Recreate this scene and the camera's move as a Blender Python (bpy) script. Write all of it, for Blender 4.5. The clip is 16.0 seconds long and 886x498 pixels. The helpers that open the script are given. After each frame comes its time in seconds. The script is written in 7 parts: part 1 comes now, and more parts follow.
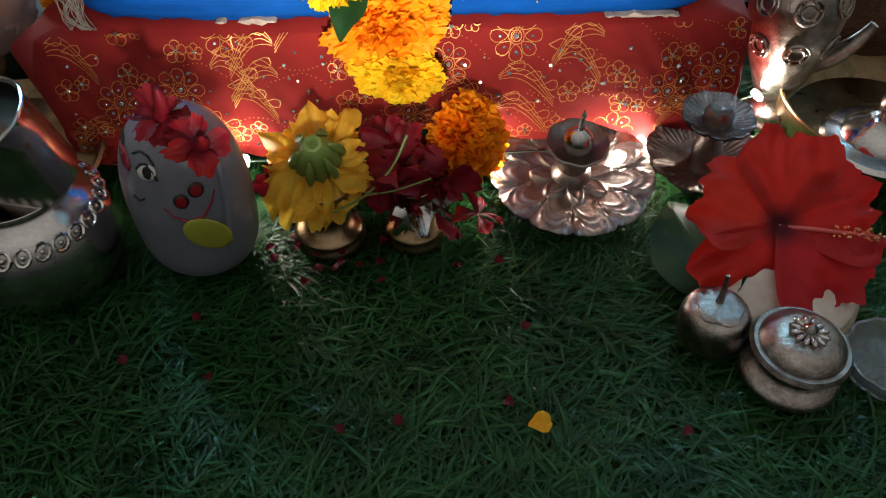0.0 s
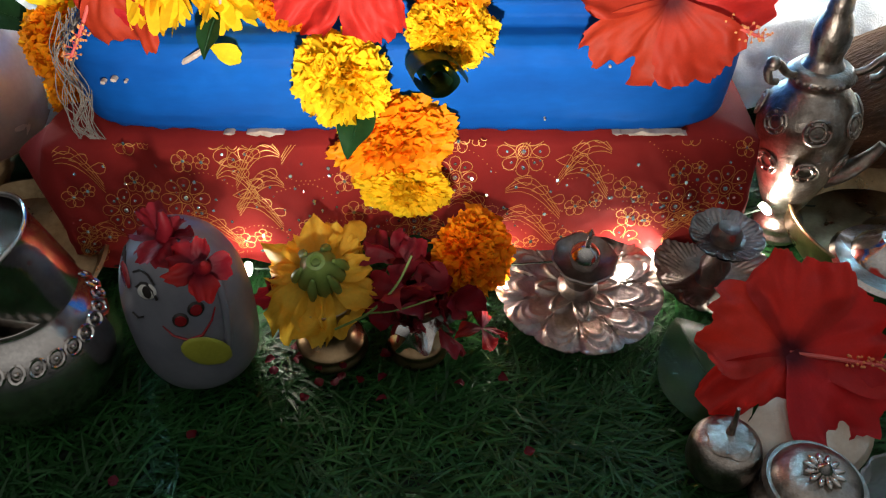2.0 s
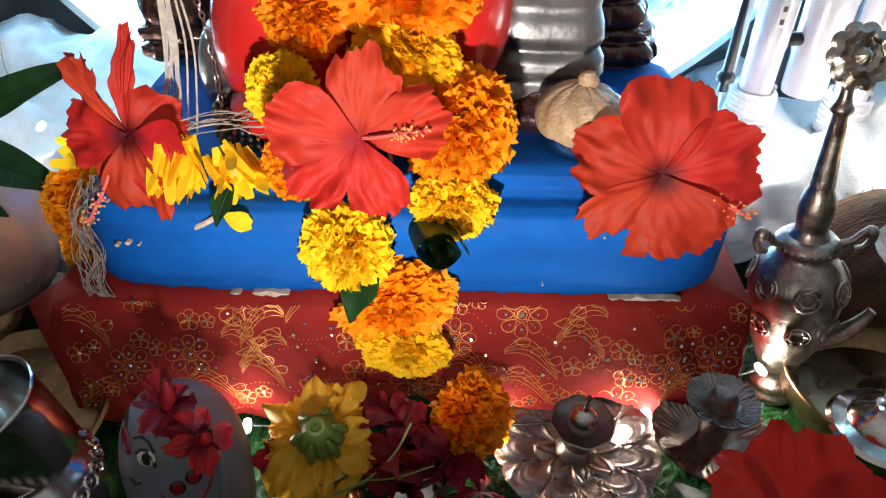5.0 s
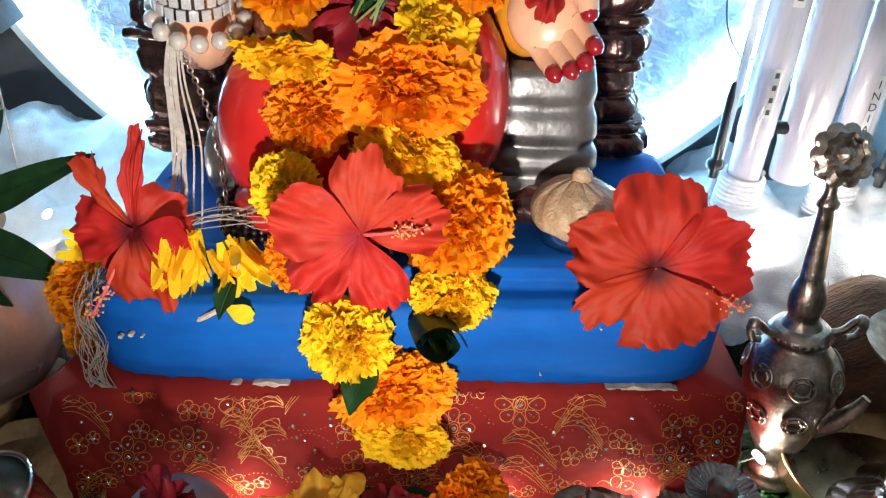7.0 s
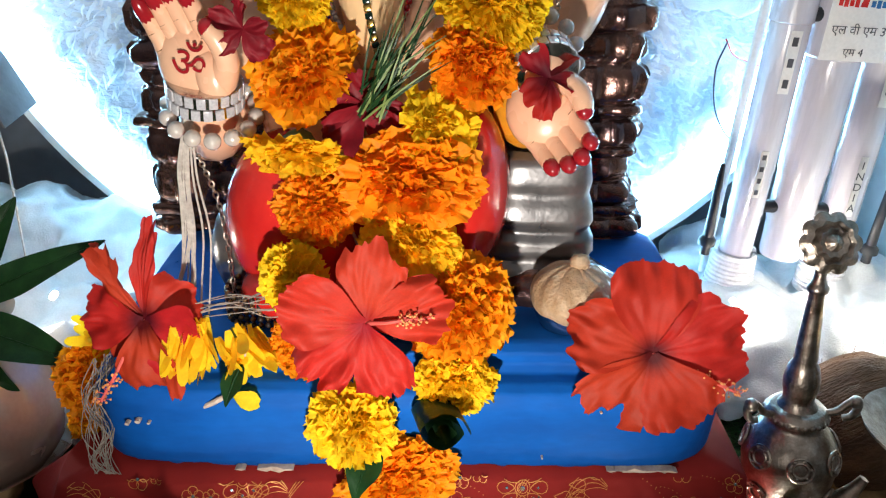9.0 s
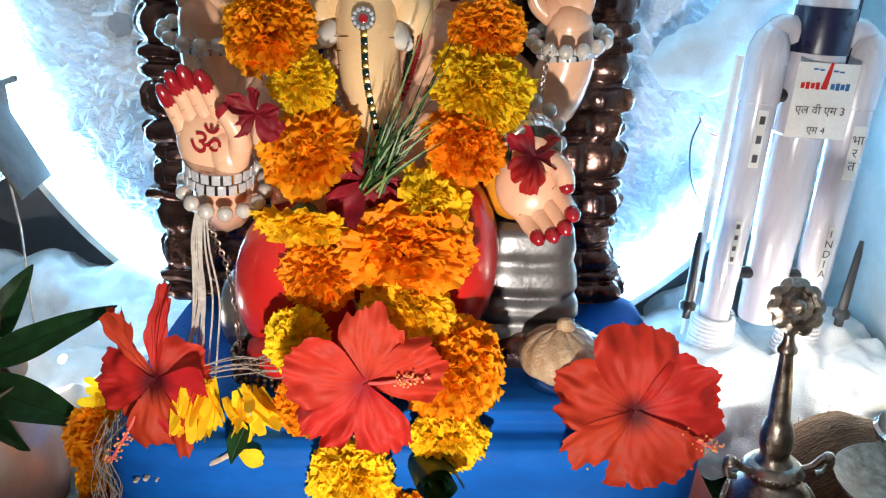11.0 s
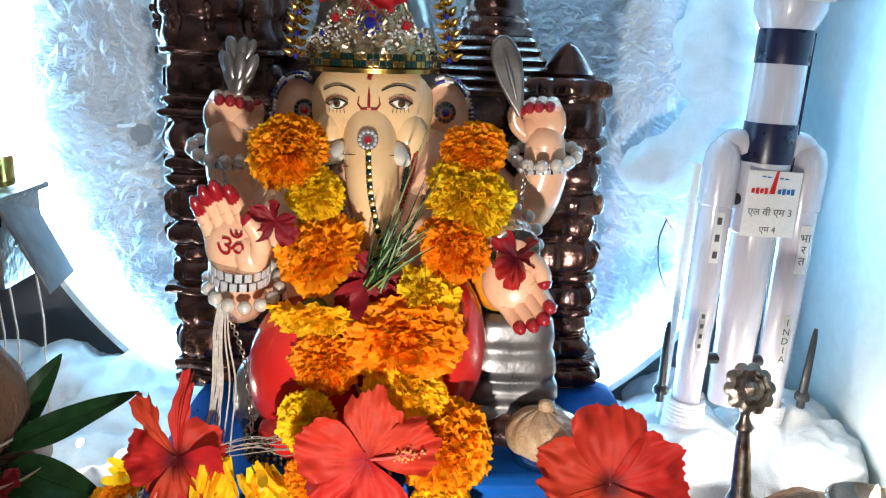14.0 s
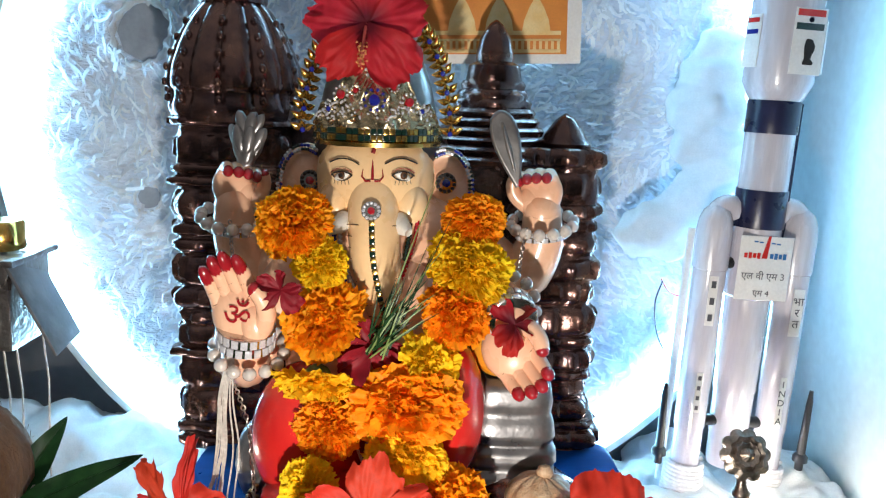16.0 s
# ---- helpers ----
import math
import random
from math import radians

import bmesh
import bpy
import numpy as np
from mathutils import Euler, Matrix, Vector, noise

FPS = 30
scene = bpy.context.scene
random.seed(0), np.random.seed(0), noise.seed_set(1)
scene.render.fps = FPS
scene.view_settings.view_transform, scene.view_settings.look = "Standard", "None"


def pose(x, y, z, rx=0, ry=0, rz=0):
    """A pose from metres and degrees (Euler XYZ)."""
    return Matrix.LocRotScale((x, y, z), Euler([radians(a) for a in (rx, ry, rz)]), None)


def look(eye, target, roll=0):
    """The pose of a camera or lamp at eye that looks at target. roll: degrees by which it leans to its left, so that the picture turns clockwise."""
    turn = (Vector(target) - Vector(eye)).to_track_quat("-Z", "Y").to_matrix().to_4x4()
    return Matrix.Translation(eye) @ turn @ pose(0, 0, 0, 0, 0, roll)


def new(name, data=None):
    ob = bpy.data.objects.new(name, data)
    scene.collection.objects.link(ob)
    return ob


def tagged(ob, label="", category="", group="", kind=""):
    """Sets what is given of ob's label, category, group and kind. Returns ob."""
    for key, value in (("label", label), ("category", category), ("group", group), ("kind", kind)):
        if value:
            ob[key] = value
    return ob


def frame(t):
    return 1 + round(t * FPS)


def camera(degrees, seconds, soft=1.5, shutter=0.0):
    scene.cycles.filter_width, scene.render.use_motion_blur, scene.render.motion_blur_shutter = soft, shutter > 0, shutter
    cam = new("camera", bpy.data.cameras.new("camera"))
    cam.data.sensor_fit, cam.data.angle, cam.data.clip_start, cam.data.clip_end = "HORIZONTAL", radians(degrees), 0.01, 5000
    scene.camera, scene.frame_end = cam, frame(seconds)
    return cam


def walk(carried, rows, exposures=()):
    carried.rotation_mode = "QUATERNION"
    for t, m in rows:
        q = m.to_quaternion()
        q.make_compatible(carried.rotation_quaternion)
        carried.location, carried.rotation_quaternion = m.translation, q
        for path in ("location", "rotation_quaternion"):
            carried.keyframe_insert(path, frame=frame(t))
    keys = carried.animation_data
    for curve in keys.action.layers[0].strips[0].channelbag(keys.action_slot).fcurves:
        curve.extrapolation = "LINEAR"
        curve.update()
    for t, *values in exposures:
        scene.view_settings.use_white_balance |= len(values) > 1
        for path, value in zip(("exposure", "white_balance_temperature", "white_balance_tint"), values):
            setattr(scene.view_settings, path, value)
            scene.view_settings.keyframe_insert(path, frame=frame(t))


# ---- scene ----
cam = camera(59.9, 16.0, soft=1.2)
METRES, EYE, TILT, LEAN, TURN = 0.22, 0.34, -48.0, 0.0, 0.0
ROWS = [
    (0.0, 0.0, 0.0, 0.0, 0.0, -0.0, -0.0),
    (0.5, 0.0013, 0.0068, 0.0241, 0.23, 0.86, -0.23),
    (1.0, 0.0008, 0.0231, 0.0629, 0.36, 1.8, -0.52),
    (1.5, 0.0011, 0.0295, 0.1071, 0.38, 2.88, -0.83),
    (2.0, 0.0016, 0.0243, 0.1442, 0.35, 4.35, -1.14),
    (2.5, 0.0049, 0.0257, 0.1616, 0.33, 5.86, -1.26),
    (3.0, 0.002, 0.0207, 0.1813, 0.29, 7.31, -1.36),
    (3.5, -0.0019, 0.01, 0.207, 0.23, 8.61, -1.5),
    (4.0, -0.005, -0.0056, 0.2235, 0.18, 10.08, -1.67),
    (4.5, -0.004, -0.0263, 0.2385, 0.14, 11.45, -1.85),
    (5.0, -0.0066, -0.0373, 0.2595, 0.09, 12.83, -1.97),
    (7.5, -0.0249, -0.1067, 0.3304, -0.29, 18.79, -1.65),
    (8.0, -0.0354, -0.122, 0.3492, -0.34, 19.85, -1.48),
    (8.5, -0.0413, -0.1411, 0.3612, -0.48, 20.91, -1.46),
    (9.0, -0.0433, -0.168, 0.3608, -0.63, 22.1, -1.38),
    (11.5, -0.0581, -0.353, 0.2746, -1.43, 28.0, -0.91),
    (12.0, -0.063, -0.4108, 0.2387, -1.63, 29.05, -0.78),
    (12.5, -0.0715, -0.4679, 0.2052, -1.88, 30.21, -0.61),
    (13.0, -0.075, -0.5073, 0.1854, -2.03, 31.37, -0.49),
    (13.5, -0.076, -0.5388, 0.1805, -2.08, 32.48, -0.43),
    (14.0, -0.0787, -0.5589, 0.1766, -2.04, 33.48, -0.35),
    (14.5, -0.081, -0.5729, 0.1779, -2.05, 34.4, -0.32),
    (15.0, -0.0809, -0.5938, 0.1828, -2.06, 35.3, -0.32),
    (15.5, -0.082, -0.6241, 0.1861, -2.1, 36.19, -0.34),
    (16.0, -0.086, -0.6511, 0.1863, -2.15, 37.09, -0.42),
]
walk(cam, [(t, pose(0, 0, EYE, TILT, LEAN, TURN) @ pose(METRES * x, METRES * y, METRES * z, 90 + pitch, roll, yaw)) for t, x, y, z, yaw, pitch, roll in ROWS],
     exposures=((0.0, 0.22), (2.0, 0.08), (4.5, 0.0), (8.0, -0.08), (12.5, -0.06), (16.0, 0.0)))

# ---- world and lights ----
world = bpy.data.worlds.new("room")
scene.world = world
world.use_nodes = True
bg = world.node_tree.nodes["Background"]
bg.inputs[1].default_value = 1.0
wn, wl = world.node_tree.nodes, world.node_tree.links
height, shade = wn.new("ShaderNodeSeparateXYZ"), wn.new("ShaderNodeValToRGB")     # dim room: dark floor, paler ceiling
wl.new(wn.new("ShaderNodeTexCoord").outputs["Generated"], height.inputs[0])
wl.new(height.outputs[2], shade.inputs[0])
shade.color_ramp.elements[0].position, shade.color_ramp.elements[0].color = 0.05, (0.055, 0.056, 0.056, 1)
shade.color_ramp.elements[1].position, shade.color_ramp.elements[1].color = 0.85, (0.40, 0.395, 0.385, 1)
wl.new(shade.outputs[0], bg.inputs[0])


def lamp(name, at, watts, colour, size=0.004):
    data = bpy.data.lights.new(name, "POINT")
    data.energy, data.color, data.shadow_soft_size = watts, colour, size
    ob = new(name, data)
    ob.location = at
    return ob


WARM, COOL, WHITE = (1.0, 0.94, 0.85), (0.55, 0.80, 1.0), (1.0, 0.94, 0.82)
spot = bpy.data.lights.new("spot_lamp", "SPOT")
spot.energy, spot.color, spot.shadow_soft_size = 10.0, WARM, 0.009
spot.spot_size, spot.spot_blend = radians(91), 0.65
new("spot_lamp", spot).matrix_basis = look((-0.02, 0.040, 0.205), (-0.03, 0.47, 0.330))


# ---- building kit ----
class Shape:
    """Gathers points and faces of one mesh."""

    def __init__(self):
        self.v, self.f, self.m = [], [], []

    def add(self, pts, faces, mat=0, at=None):
        o = len(self.v)
        self.v += [tuple(at @ Vector(p)) if at is not None else tuple(p) for p in pts]
        self.f += [tuple(i + o for i in f) for f in faces]
        self.m += [mat] * len(faces)
        return self

    def sheet(self, fn, nu, nv, mat=0, at=None, wrap=False):
        """fn(u, v) for u, v in 0..1."""
        cols = nu if wrap else nu + 1
        pts = [fn(i / nu, j / nv) for j in range(nv + 1) for i in range(cols)]
        faces = [(j * cols + i, j * cols + (i + 1) % cols, (j + 1) * cols + (i + 1) % cols, (j + 1) * cols + i)
                 for j in range(nv) for i in range(nu)]
        return self.add(pts, faces, mat, at)

    def lathe(self, profile, seg=32, mat=0, at=None, wave=None, caps=True):
        """profile: (radius, height) pairs; wave(angle, j) multiplies the radius."""
        n = len(profile)
        pts = []
        for j, (r, z) in enumerate(profile):
            for i in range(seg):
                a = math.tau * i / seg
                q = r * (wave(a, j / (n - 1)) if wave else 1)
                pts.append((q * math.cos(a), q * math.sin(a), z))
        faces = [(j * seg + i, j * seg + (i + 1) % seg, (j + 1) * seg + (i + 1) % seg, (j + 1) * seg + i)
                 for j in range(n - 1) for i in range(seg)]
        if caps and profile[0][0] > 1e-4:
            faces.append(tuple(reversed(range(seg))))
        if caps and profile[-1][0] > 1e-4:
            faces.append(tuple((n - 1) * seg + i for i in range(seg)))
        return self.add(pts, faces, mat, at)

    def tube(self, pts, radii, seg=8, mat=0, at=None, flat=1.0):
        pts = [Vector(p) for p in pts]
        n = len(pts)
        if not hasattr(radii, "__len__"):
            radii = [radii] * n
        out, side = [], None
        for k in range(n):
            d = (pts[min(k + 1, n - 1)] - pts[max(k - 1, 0)]).normalized()
            if side is None:
                side = d.orthogonal().normalized()
            side = (side - d * side.dot(d)).normalized()
            up = d.cross(side)
            for i in range(seg):
                a = math.tau * i / seg
                out.append(pts[k] + radii[k] * (math.cos(a) * side + flat * math.sin(a) * up))
        faces = [(k * seg + i, k * seg + (i + 1) % seg, (k + 1) * seg + (i + 1) % seg, (k + 1) * seg + i)
                 for k in range(n - 1) for i in range(seg)]
        faces += [tuple(reversed(range(seg))), tuple((n - 1) * seg + i for i in range(seg))]
        return self.add(out, faces, mat, at)

    def ball(self, c, r, mat=0, at=None, seg=16, rings=10, bump=None):
        if not hasattr(r, "__len__"):
            r = (r, r, r)
        pts = [(0, 0, -1)]
        for j in range(1, rings):
            b = -math.pi / 2 + math.pi * j / rings
            pts += [(math.cos(b) * math.cos(math.tau * i / seg), math.cos(b) * math.sin(math.tau * i / seg), math.sin(b)) for i in range(seg)]
        pts.append((0, 0, 1))
        top = len(pts) - 1
        faces = [(0, 1 + (i + 1) % seg, 1 + i) for i in range(seg)]
        for j in range(rings - 2):
            a = 1 + j * seg
            faces += [(a + i, a + (i + 1) % seg, a + seg + (i + 1) % seg, a + seg + i) for i in range(seg)]
        a = 1 + (rings - 2) * seg
        faces += [(a + i, a + (i + 1) % seg, top) for i in range(seg)]
        out = []
        for p in pts:
            k = bump(Vector(p)) if bump else 1
            out.append((c[0] + p[0] * r[0] * k, c[1] + p[1] * r[1] * k, c[2] + p[2] * r[2] * k))
        return self.add(out, faces, mat, at)

    def box(self, size, at=None, mat=0, edge=0.001):
        """A block about its middle, with bevelled edges."""
        b = bmesh.new()
        bmesh.ops.create_cube(b, size=1)
        bmesh.ops.scale(b, vec=size, verts=b.verts)
        if edge:
            bmesh.ops.bevel(b, geom=b.edges[:], offset=edge, segments=2, affect="EDGES", profile=0.6)
        b.verts.index_update()
        self.add([v.co.copy() for v in b.verts], [tuple(v.index for v in f.verts) for f in b.faces], mat, at)
        b.free()
        return self

    def mesh_of(self, me, mat=0, at=None):
        return self.add([v.co.copy() for v in me.vertices], [tuple(p.vertices) for p in me.polygons], mat, at)

    def bake(self, name, mats, angle=45):
        me = bpy.data.meshes.new(name)
        me.from_pydata(self.v, [], self.f)
        for m in mats if isinstance(mats, (list, tuple)) else [mats]:
            me.materials.append(m)
        me.polygons.foreach_set("material_index", self.m)
        me.polygons.foreach_set("use_smooth", [True] * len(self.f))
        me.update()
        me.set_sharp_from_angle(angle=radians(angle))
        return me


def part(name, shape, mats, parent=None, label="", at=None, angle=45):
    """One mesh object, under a thing or part when parent is given."""
    me = shape.bake(name, mats, angle) if isinstance(shape, Shape) else shape
    ob = new(name, me)
    if at is not None:
        ob.matrix_basis = at
    if parent is not None:
        ob.parent = parent
    if label:
        ob["label"] = label
    return ob


def thing(name, label, category, at=None, group="", kind=""):
    ob = new(name)
    ob.empty_display_size = 0.01
    if at is not None:
        ob.matrix_basis = at
    return tagged(ob, label, category, group, kind)


def solo(name, shape, mats, label, category, at=None, group="", kind="", angle=45):
    return tagged(part(name, shape, mats, None, "", at, angle), label, category, group, kind)


def aim(at, axis, spin=0.0, size=1.0):
    """A pose whose z axis points along axis."""
    q = Vector((0, 0, 1)).rotation_difference(Vector(axis))
    return Matrix.LocRotScale(Vector(at), q, (size,) * 3 if not hasattr(size, "__len__") else size) @ Matrix.Rotation(spin, 4, "Z")


def arc(c, r, a0, a1, n, plane="xz"):
    out = []
    for k in range(n + 1):
        a = radians(a0 + (a1 - a0) * k / n)
        p = (r * math.cos(a), r * math.sin(a))
        out.append((c[0] + p[0], c[1], c[2] + p[1]) if plane == "xz" else (c[0] + p[0], c[1] + p[1], c[2]))
    return out


def smooth(pts, n=6):
    """Catmull-Rom through the points."""
    p = [Vector(q) for q in pts]
    p = [2 * p[0] - p[1]] + p + [2 * p[-1] - p[-2]]
    out = []
    for k in range(1, len(p) - 2):
        for i in range(n):
            t = i / n
            a, b, c, d = p[k - 1], p[k], p[k + 1], p[k + 2]
            out.append(0.5 * (2 * b + (c - a) * t + (2 * a - 5 * b + 4 * c - d) * t * t + (3 * b - a - 3 * c + d) * t ** 3))
    return out + [p[-2]]


def wob(x, y, z, s=1.0):
    return noise.noise(Vector((x * s, y * s, z * s)))


# ---- materials ----
def material(name, base, second=None, rough=0.5, metal=0.0, scale=60, fine=600, bump=0.15, depth=0.001, mix=0.5,
             spread=0.0, island=0.0, translucent=0.0, sheen=0.0, coat=0.0, stretch=None, blot=0.12, spec=0.5):
    m = bpy.data.materials.new(name)
    m.use_nodes = True
    nt = m.node_tree
    n, l = nt.nodes, nt.links
    p = n["Principled BSDF"]
    co = n.new("ShaderNodeTexCoord").outputs["Object"]
    if stretch:
        mp = n.new("ShaderNodeMapping")
        mp.inputs["Scale"].default_value = stretch
        l.new(co, mp.inputs[0])
        co = mp.outputs[0]
    big, small = n.new("ShaderNodeTexNoise"), n.new("ShaderNodeTexNoise")
    for t, s, d in ((big, scale, 4), (small, fine, 3)):
        t.inputs["Scale"].default_value, t.inputs["Detail"].default_value = s, d
        l.new(co, t.inputs["Vector"])
    ramp = n.new("ShaderNodeValToRGB")
    second = second or tuple(c * 0.72 for c in base)
    ramp.color_ramp.elements[0].position, ramp.color_ramp.elements[1].position = 0.5 - mix * 0.4, 0.5 + mix * 0.4
    ramp.color_ramp.elements[0].color, ramp.color_ramp.elements[1].color = (*second, 1), (*base, 1)
    l.new(big.outputs[0], ramp.inputs[0])
    hue = n.new("ShaderNodeHueSaturation")
    l.new(ramp.outputs[0], hue.inputs["Color"])

    def vary(source, amount, centre):
        k = n.new("ShaderNodeMath")
        k.operation = "MULTIPLY_ADD"
        k.inputs[1].default_value, k.inputs[2].default_value = amount, centre - amount / 2
        l.new(source, k.inputs[0])
        return k.outputs[0]

    val = vary(small.outputs[0], blot * 2, 1.0)
    if island:
        isl = vary(n.new("ShaderNodeNewGeometry").outputs["Random Per Island"], island, 1.0)
        k = n.new("ShaderNodeMath")
        k.operation = "MULTIPLY"
        l.new(val, k.inputs[0]), l.new(isl, k.inputs[1])
        val = k.outputs[0]
    l.new(val, hue.inputs["Value"])
    if spread:
        l.new(vary(n.new("ShaderNodeObjectInfo").outputs["Random"], spread, 0.5), hue.inputs["Hue"])
    l.new(hue.outputs[0], p.inputs["Base Color"])
    l.new(vary(big.outputs[0], 0.25, rough), p.inputs["Roughness"])
    p.inputs["Metallic"].default_value = metal
    p.inputs["Specular IOR Level"].default_value = spec
    p.inputs["Coat Weight"].default_value = coat
    p.inputs["Coat Roughness"].default_value = 0.12
    p.inputs["Sheen Weight"].default_value = sheen
    if bump:
        b = n.new("ShaderNodeBump")
        b.inputs["Strength"].default_value, b.inputs["Distance"].default_value = bump, depth
        l.new(small.outputs[0], b.inputs["Height"])
        l.new(b.outputs[0], p.inputs["Normal"])
    if translucent:
        tr, mx = n.new("ShaderNodeBsdfTranslucent"), n.new("ShaderNodeMixShader")
        l.new(hue.outputs[0], tr.inputs[0])
        mx.inputs[0].default_value = translucent
        l.new(p.outputs[0], mx.inputs[1]), l.new(tr.outputs[0], mx.inputs[2])
        l.new(mx.outputs[0], n["Material Output"].inputs[0])
    return m


def radial(name, centre, outer, reach, rough=0.45, translucent=0.25):
    """A petal: dark throat, streaked along its length, from the flower's middle outwards."""
    m = material(name, outer, tuple(c * 0.8 for c in outer), rough, spec=0.25, scale=90, fine=900, bump=0.1, depth=0.0006, translucent=translucent, spread=0.012)
    nt = m.node_tree
    n, l = nt.nodes, nt.links
    co = n.new("ShaderNodeTexCoord").outputs["Object"]
    ln = n.new("ShaderNodeVectorMath")
    ln.operation = "LENGTH"
    l.new(co, ln.inputs[0])
    mr = n.new("ShaderNodeMapRange")
    mr.inputs["From Min"].default_value, mr.inputs["From Max"].default_value = reach * 0.12, reach * 0.42
    l.new(ln.outputs["Value"], mr.inputs[0])
    mx = n.new("ShaderNodeMix")
    mx.data_type = "RGBA"
    mx.inputs[6].default_value = (*centre, 1)
    hue = next(k for k in n if k.type == "HUE_SAT")
    src = hue.inputs["Color"].links[0].from_socket
    l.new(mr.outputs[0], mx.inputs[0]), l.new(src, mx.inputs[7]), l.new(mx.outputs[2], hue.inputs["Color"])
    return m


def glowing(name, colour, strength):
    m = bpy.data.materials.new(name)
    m.use_nodes = True
    p = m.node_tree.nodes["Principled BSDF"]
    p.inputs["Base Color"].default_value = (0.8, 0.8, 0.8, 1)
    p.inputs["Emission Color"].default_value, p.inputs["Emission Strength"].default_value = (*colour, 1), strength
    return m


MARI_O = material("marigold_orange", (1.0, 0.46, 0.010), (1.0, 0.35, 0.005), 0.6, scale=120, bump=0.2, island=0.3, spread=0.016, translucent=0.45, spec=0.3)
MARI_Y = material("marigold_yellow", (1.0, 0.75, 0.025), (1.0, 0.60, 0.010), 0.75, scale=120, bump=0.2, island=0.25, spread=0.014, translucent=0.45, spec=0.3)
PALE_Y = material("pale_yellow_petal", (0.93, 0.60, 0.07), (0.86, 0.44, 0.03), 0.6, scale=140, bump=0.25, island=0.25, spread=0.012, translucent=0.4, spec=0.25)
HIB = radial("hibiscus_red", (0.09, 0.003, 0.007), (0.49, 0.026, 0.014), 0.034, 0.6)
HIB_PALE = radial("hibiscus_scarlet", (0.34, 0.012, 0.012), (0.56, 0.044, 0.020), 0.030, 0.6)
HIB_DARK = radial("hibiscus_crimson", (0.10, 0.003, 0.01), (0.46, 0.014, 0.014), 0.045, 0.6)
STAMEN = material("stamen_pink", (0.75, 0.12, 0.10), rough=0.5, bump=0)
ANTHER = material("anther_yellow", (0.85, 0.35, 0.12), rough=0.7, bump=0)
ROSE = material("rose_petal", (0.25, 0.009, 0.018), (0.13, 0.004, 0.010), 0.55, spec=0.25, scale=80, translucent=0.15, island=0.3)
CALYX = material("calyx_green", (0.17, 0.24, 0.06), (0.10, 0.16, 0.03), 0.5, scale=90)
LEAF = material("leaf_green", (0.014, 0.052, 0.014), (0.007, 0.026, 0.009), 0.40, spec=0.14, scale=70, fine=500, bump=0.2, translucent=0.05)
TURF = material("turf_blade", (0.042, 0.150, 0.038), (0.008, 0.045, 0.014), 0.36, spec=0.3, mix=0.9, scale=25, fine=300, bump=0, island=0.9, translucent=0.35)
TURF_BASE = material("turf_backing", (0.008, 0.02, 0.01), rough=0.9, scale=80, bump=0.4)
BLUE = material("blue_paint", (0.002, 0.105, 0.45), (0.003, 0.055, 0.26), 0.62, spec=0.12, mix=0.8, stretch=(0.5, 1, 1.4), scale=30, fine=180, bump=0.18, depth=0.001, blot=0.16)
PLASTER = material("bare_plaster", (0.55, 0.47, 0.40), (0.35, 0.27, 0.22), 0.85, scale=150, bump=0.5)
CLOTH = material("red_cloth", (0.25, 0.017, 0.014), (0.18, 0.011, 0.010), 0.8, spec=0.15, scale=30, fine=1800, bump=0.35, depth=0.0005)
GOLDPRINT = material("gold_print", (0.62, 0.28, 0.07), (0.50, 0.17, 0.04), 0.4, metal=0.35, scale=300, bump=0)
SEQUIN = material("sequin", (0.72, 0.76, 0.74), (0.20, 0.38, 0.42), 0.22, metal=0.85, bump=0, scale=400, island=0.9)
SKIN = material("painted_skin", (0.82, 0.50, 0.33), (0.76, 0.42, 0.27), 0.28, scale=30, fine=250, bump=0.04, coat=0.4, blot=0.04)
FACE = material("painted_face", (0.86, 0.60, 0.33), (0.80, 0.50, 0.25), 0.28, scale=30, fine=250, bump=0.04, coat=0.4, blot=0.04)
REDPAINT = material("red_gloss_paint", (0.62, 0.025, 0.018), (0.5, 0.015, 0.015), 0.22, scale=40, bump=0.04, coat=0.5, blot=0.05)
NAIL = material("nail_red", (0.35, 0.012, 0.02), rough=0.2, bump=0, coat=0.5)
INK = material("dark_paint", (0.02, 0.014, 0.012), rough=0.4, bump=0)
MAROON = material("maroon_paint", (0.35, 0.02, 0.03), rough=0.4, bump=0)
EYEWHITE = material("eye_white", (0.85, 0.82, 0.76), rough=0.3, bump=0)
BROWN = material("eye_brown", (0.12, 0.05, 0.02), rough=0.2, bump=0)
SILVERPAINT = material("silver_paint", (0.28, 0.27, 0.27), (0.15, 0.145, 0.15), 0.32, metal=0.7, scale=50, fine=350, bump=0.12)
YELLOWPAINT = material("yellow_paint", (0.85, 0.40, 0.03), (0.75, 0.28, 0.02), 0.3, scale=40, bump=0.05, coat=0.4)
# dark bronze paint; brighter brown patches in the colour mimic metallic highlights
BRONZE = material("bronze_paint_glints", (0.20, 0.105, 0.078), (0.022, 0.015, 0.028), 0.24, metal=0.8, mix=0.8, scale=60, fine=190, bump=0.3, depth=0.0025, coat=0.3, blot=0.3)
GOLD = material("gold_foil", (0.80, 0.52, 0.15), (0.62, 0.36, 0.08), 0.2, metal=1.0, scale=80, fine=400, bump=0.12)
GOLDPLATE = material("pale_gold_plate", (0.74, 0.62, 0.42), (0.55, 0.42, 0.24), 0.24, metal=1.0, scale=120, fine=500, bump=0.3, depth=0.0015)
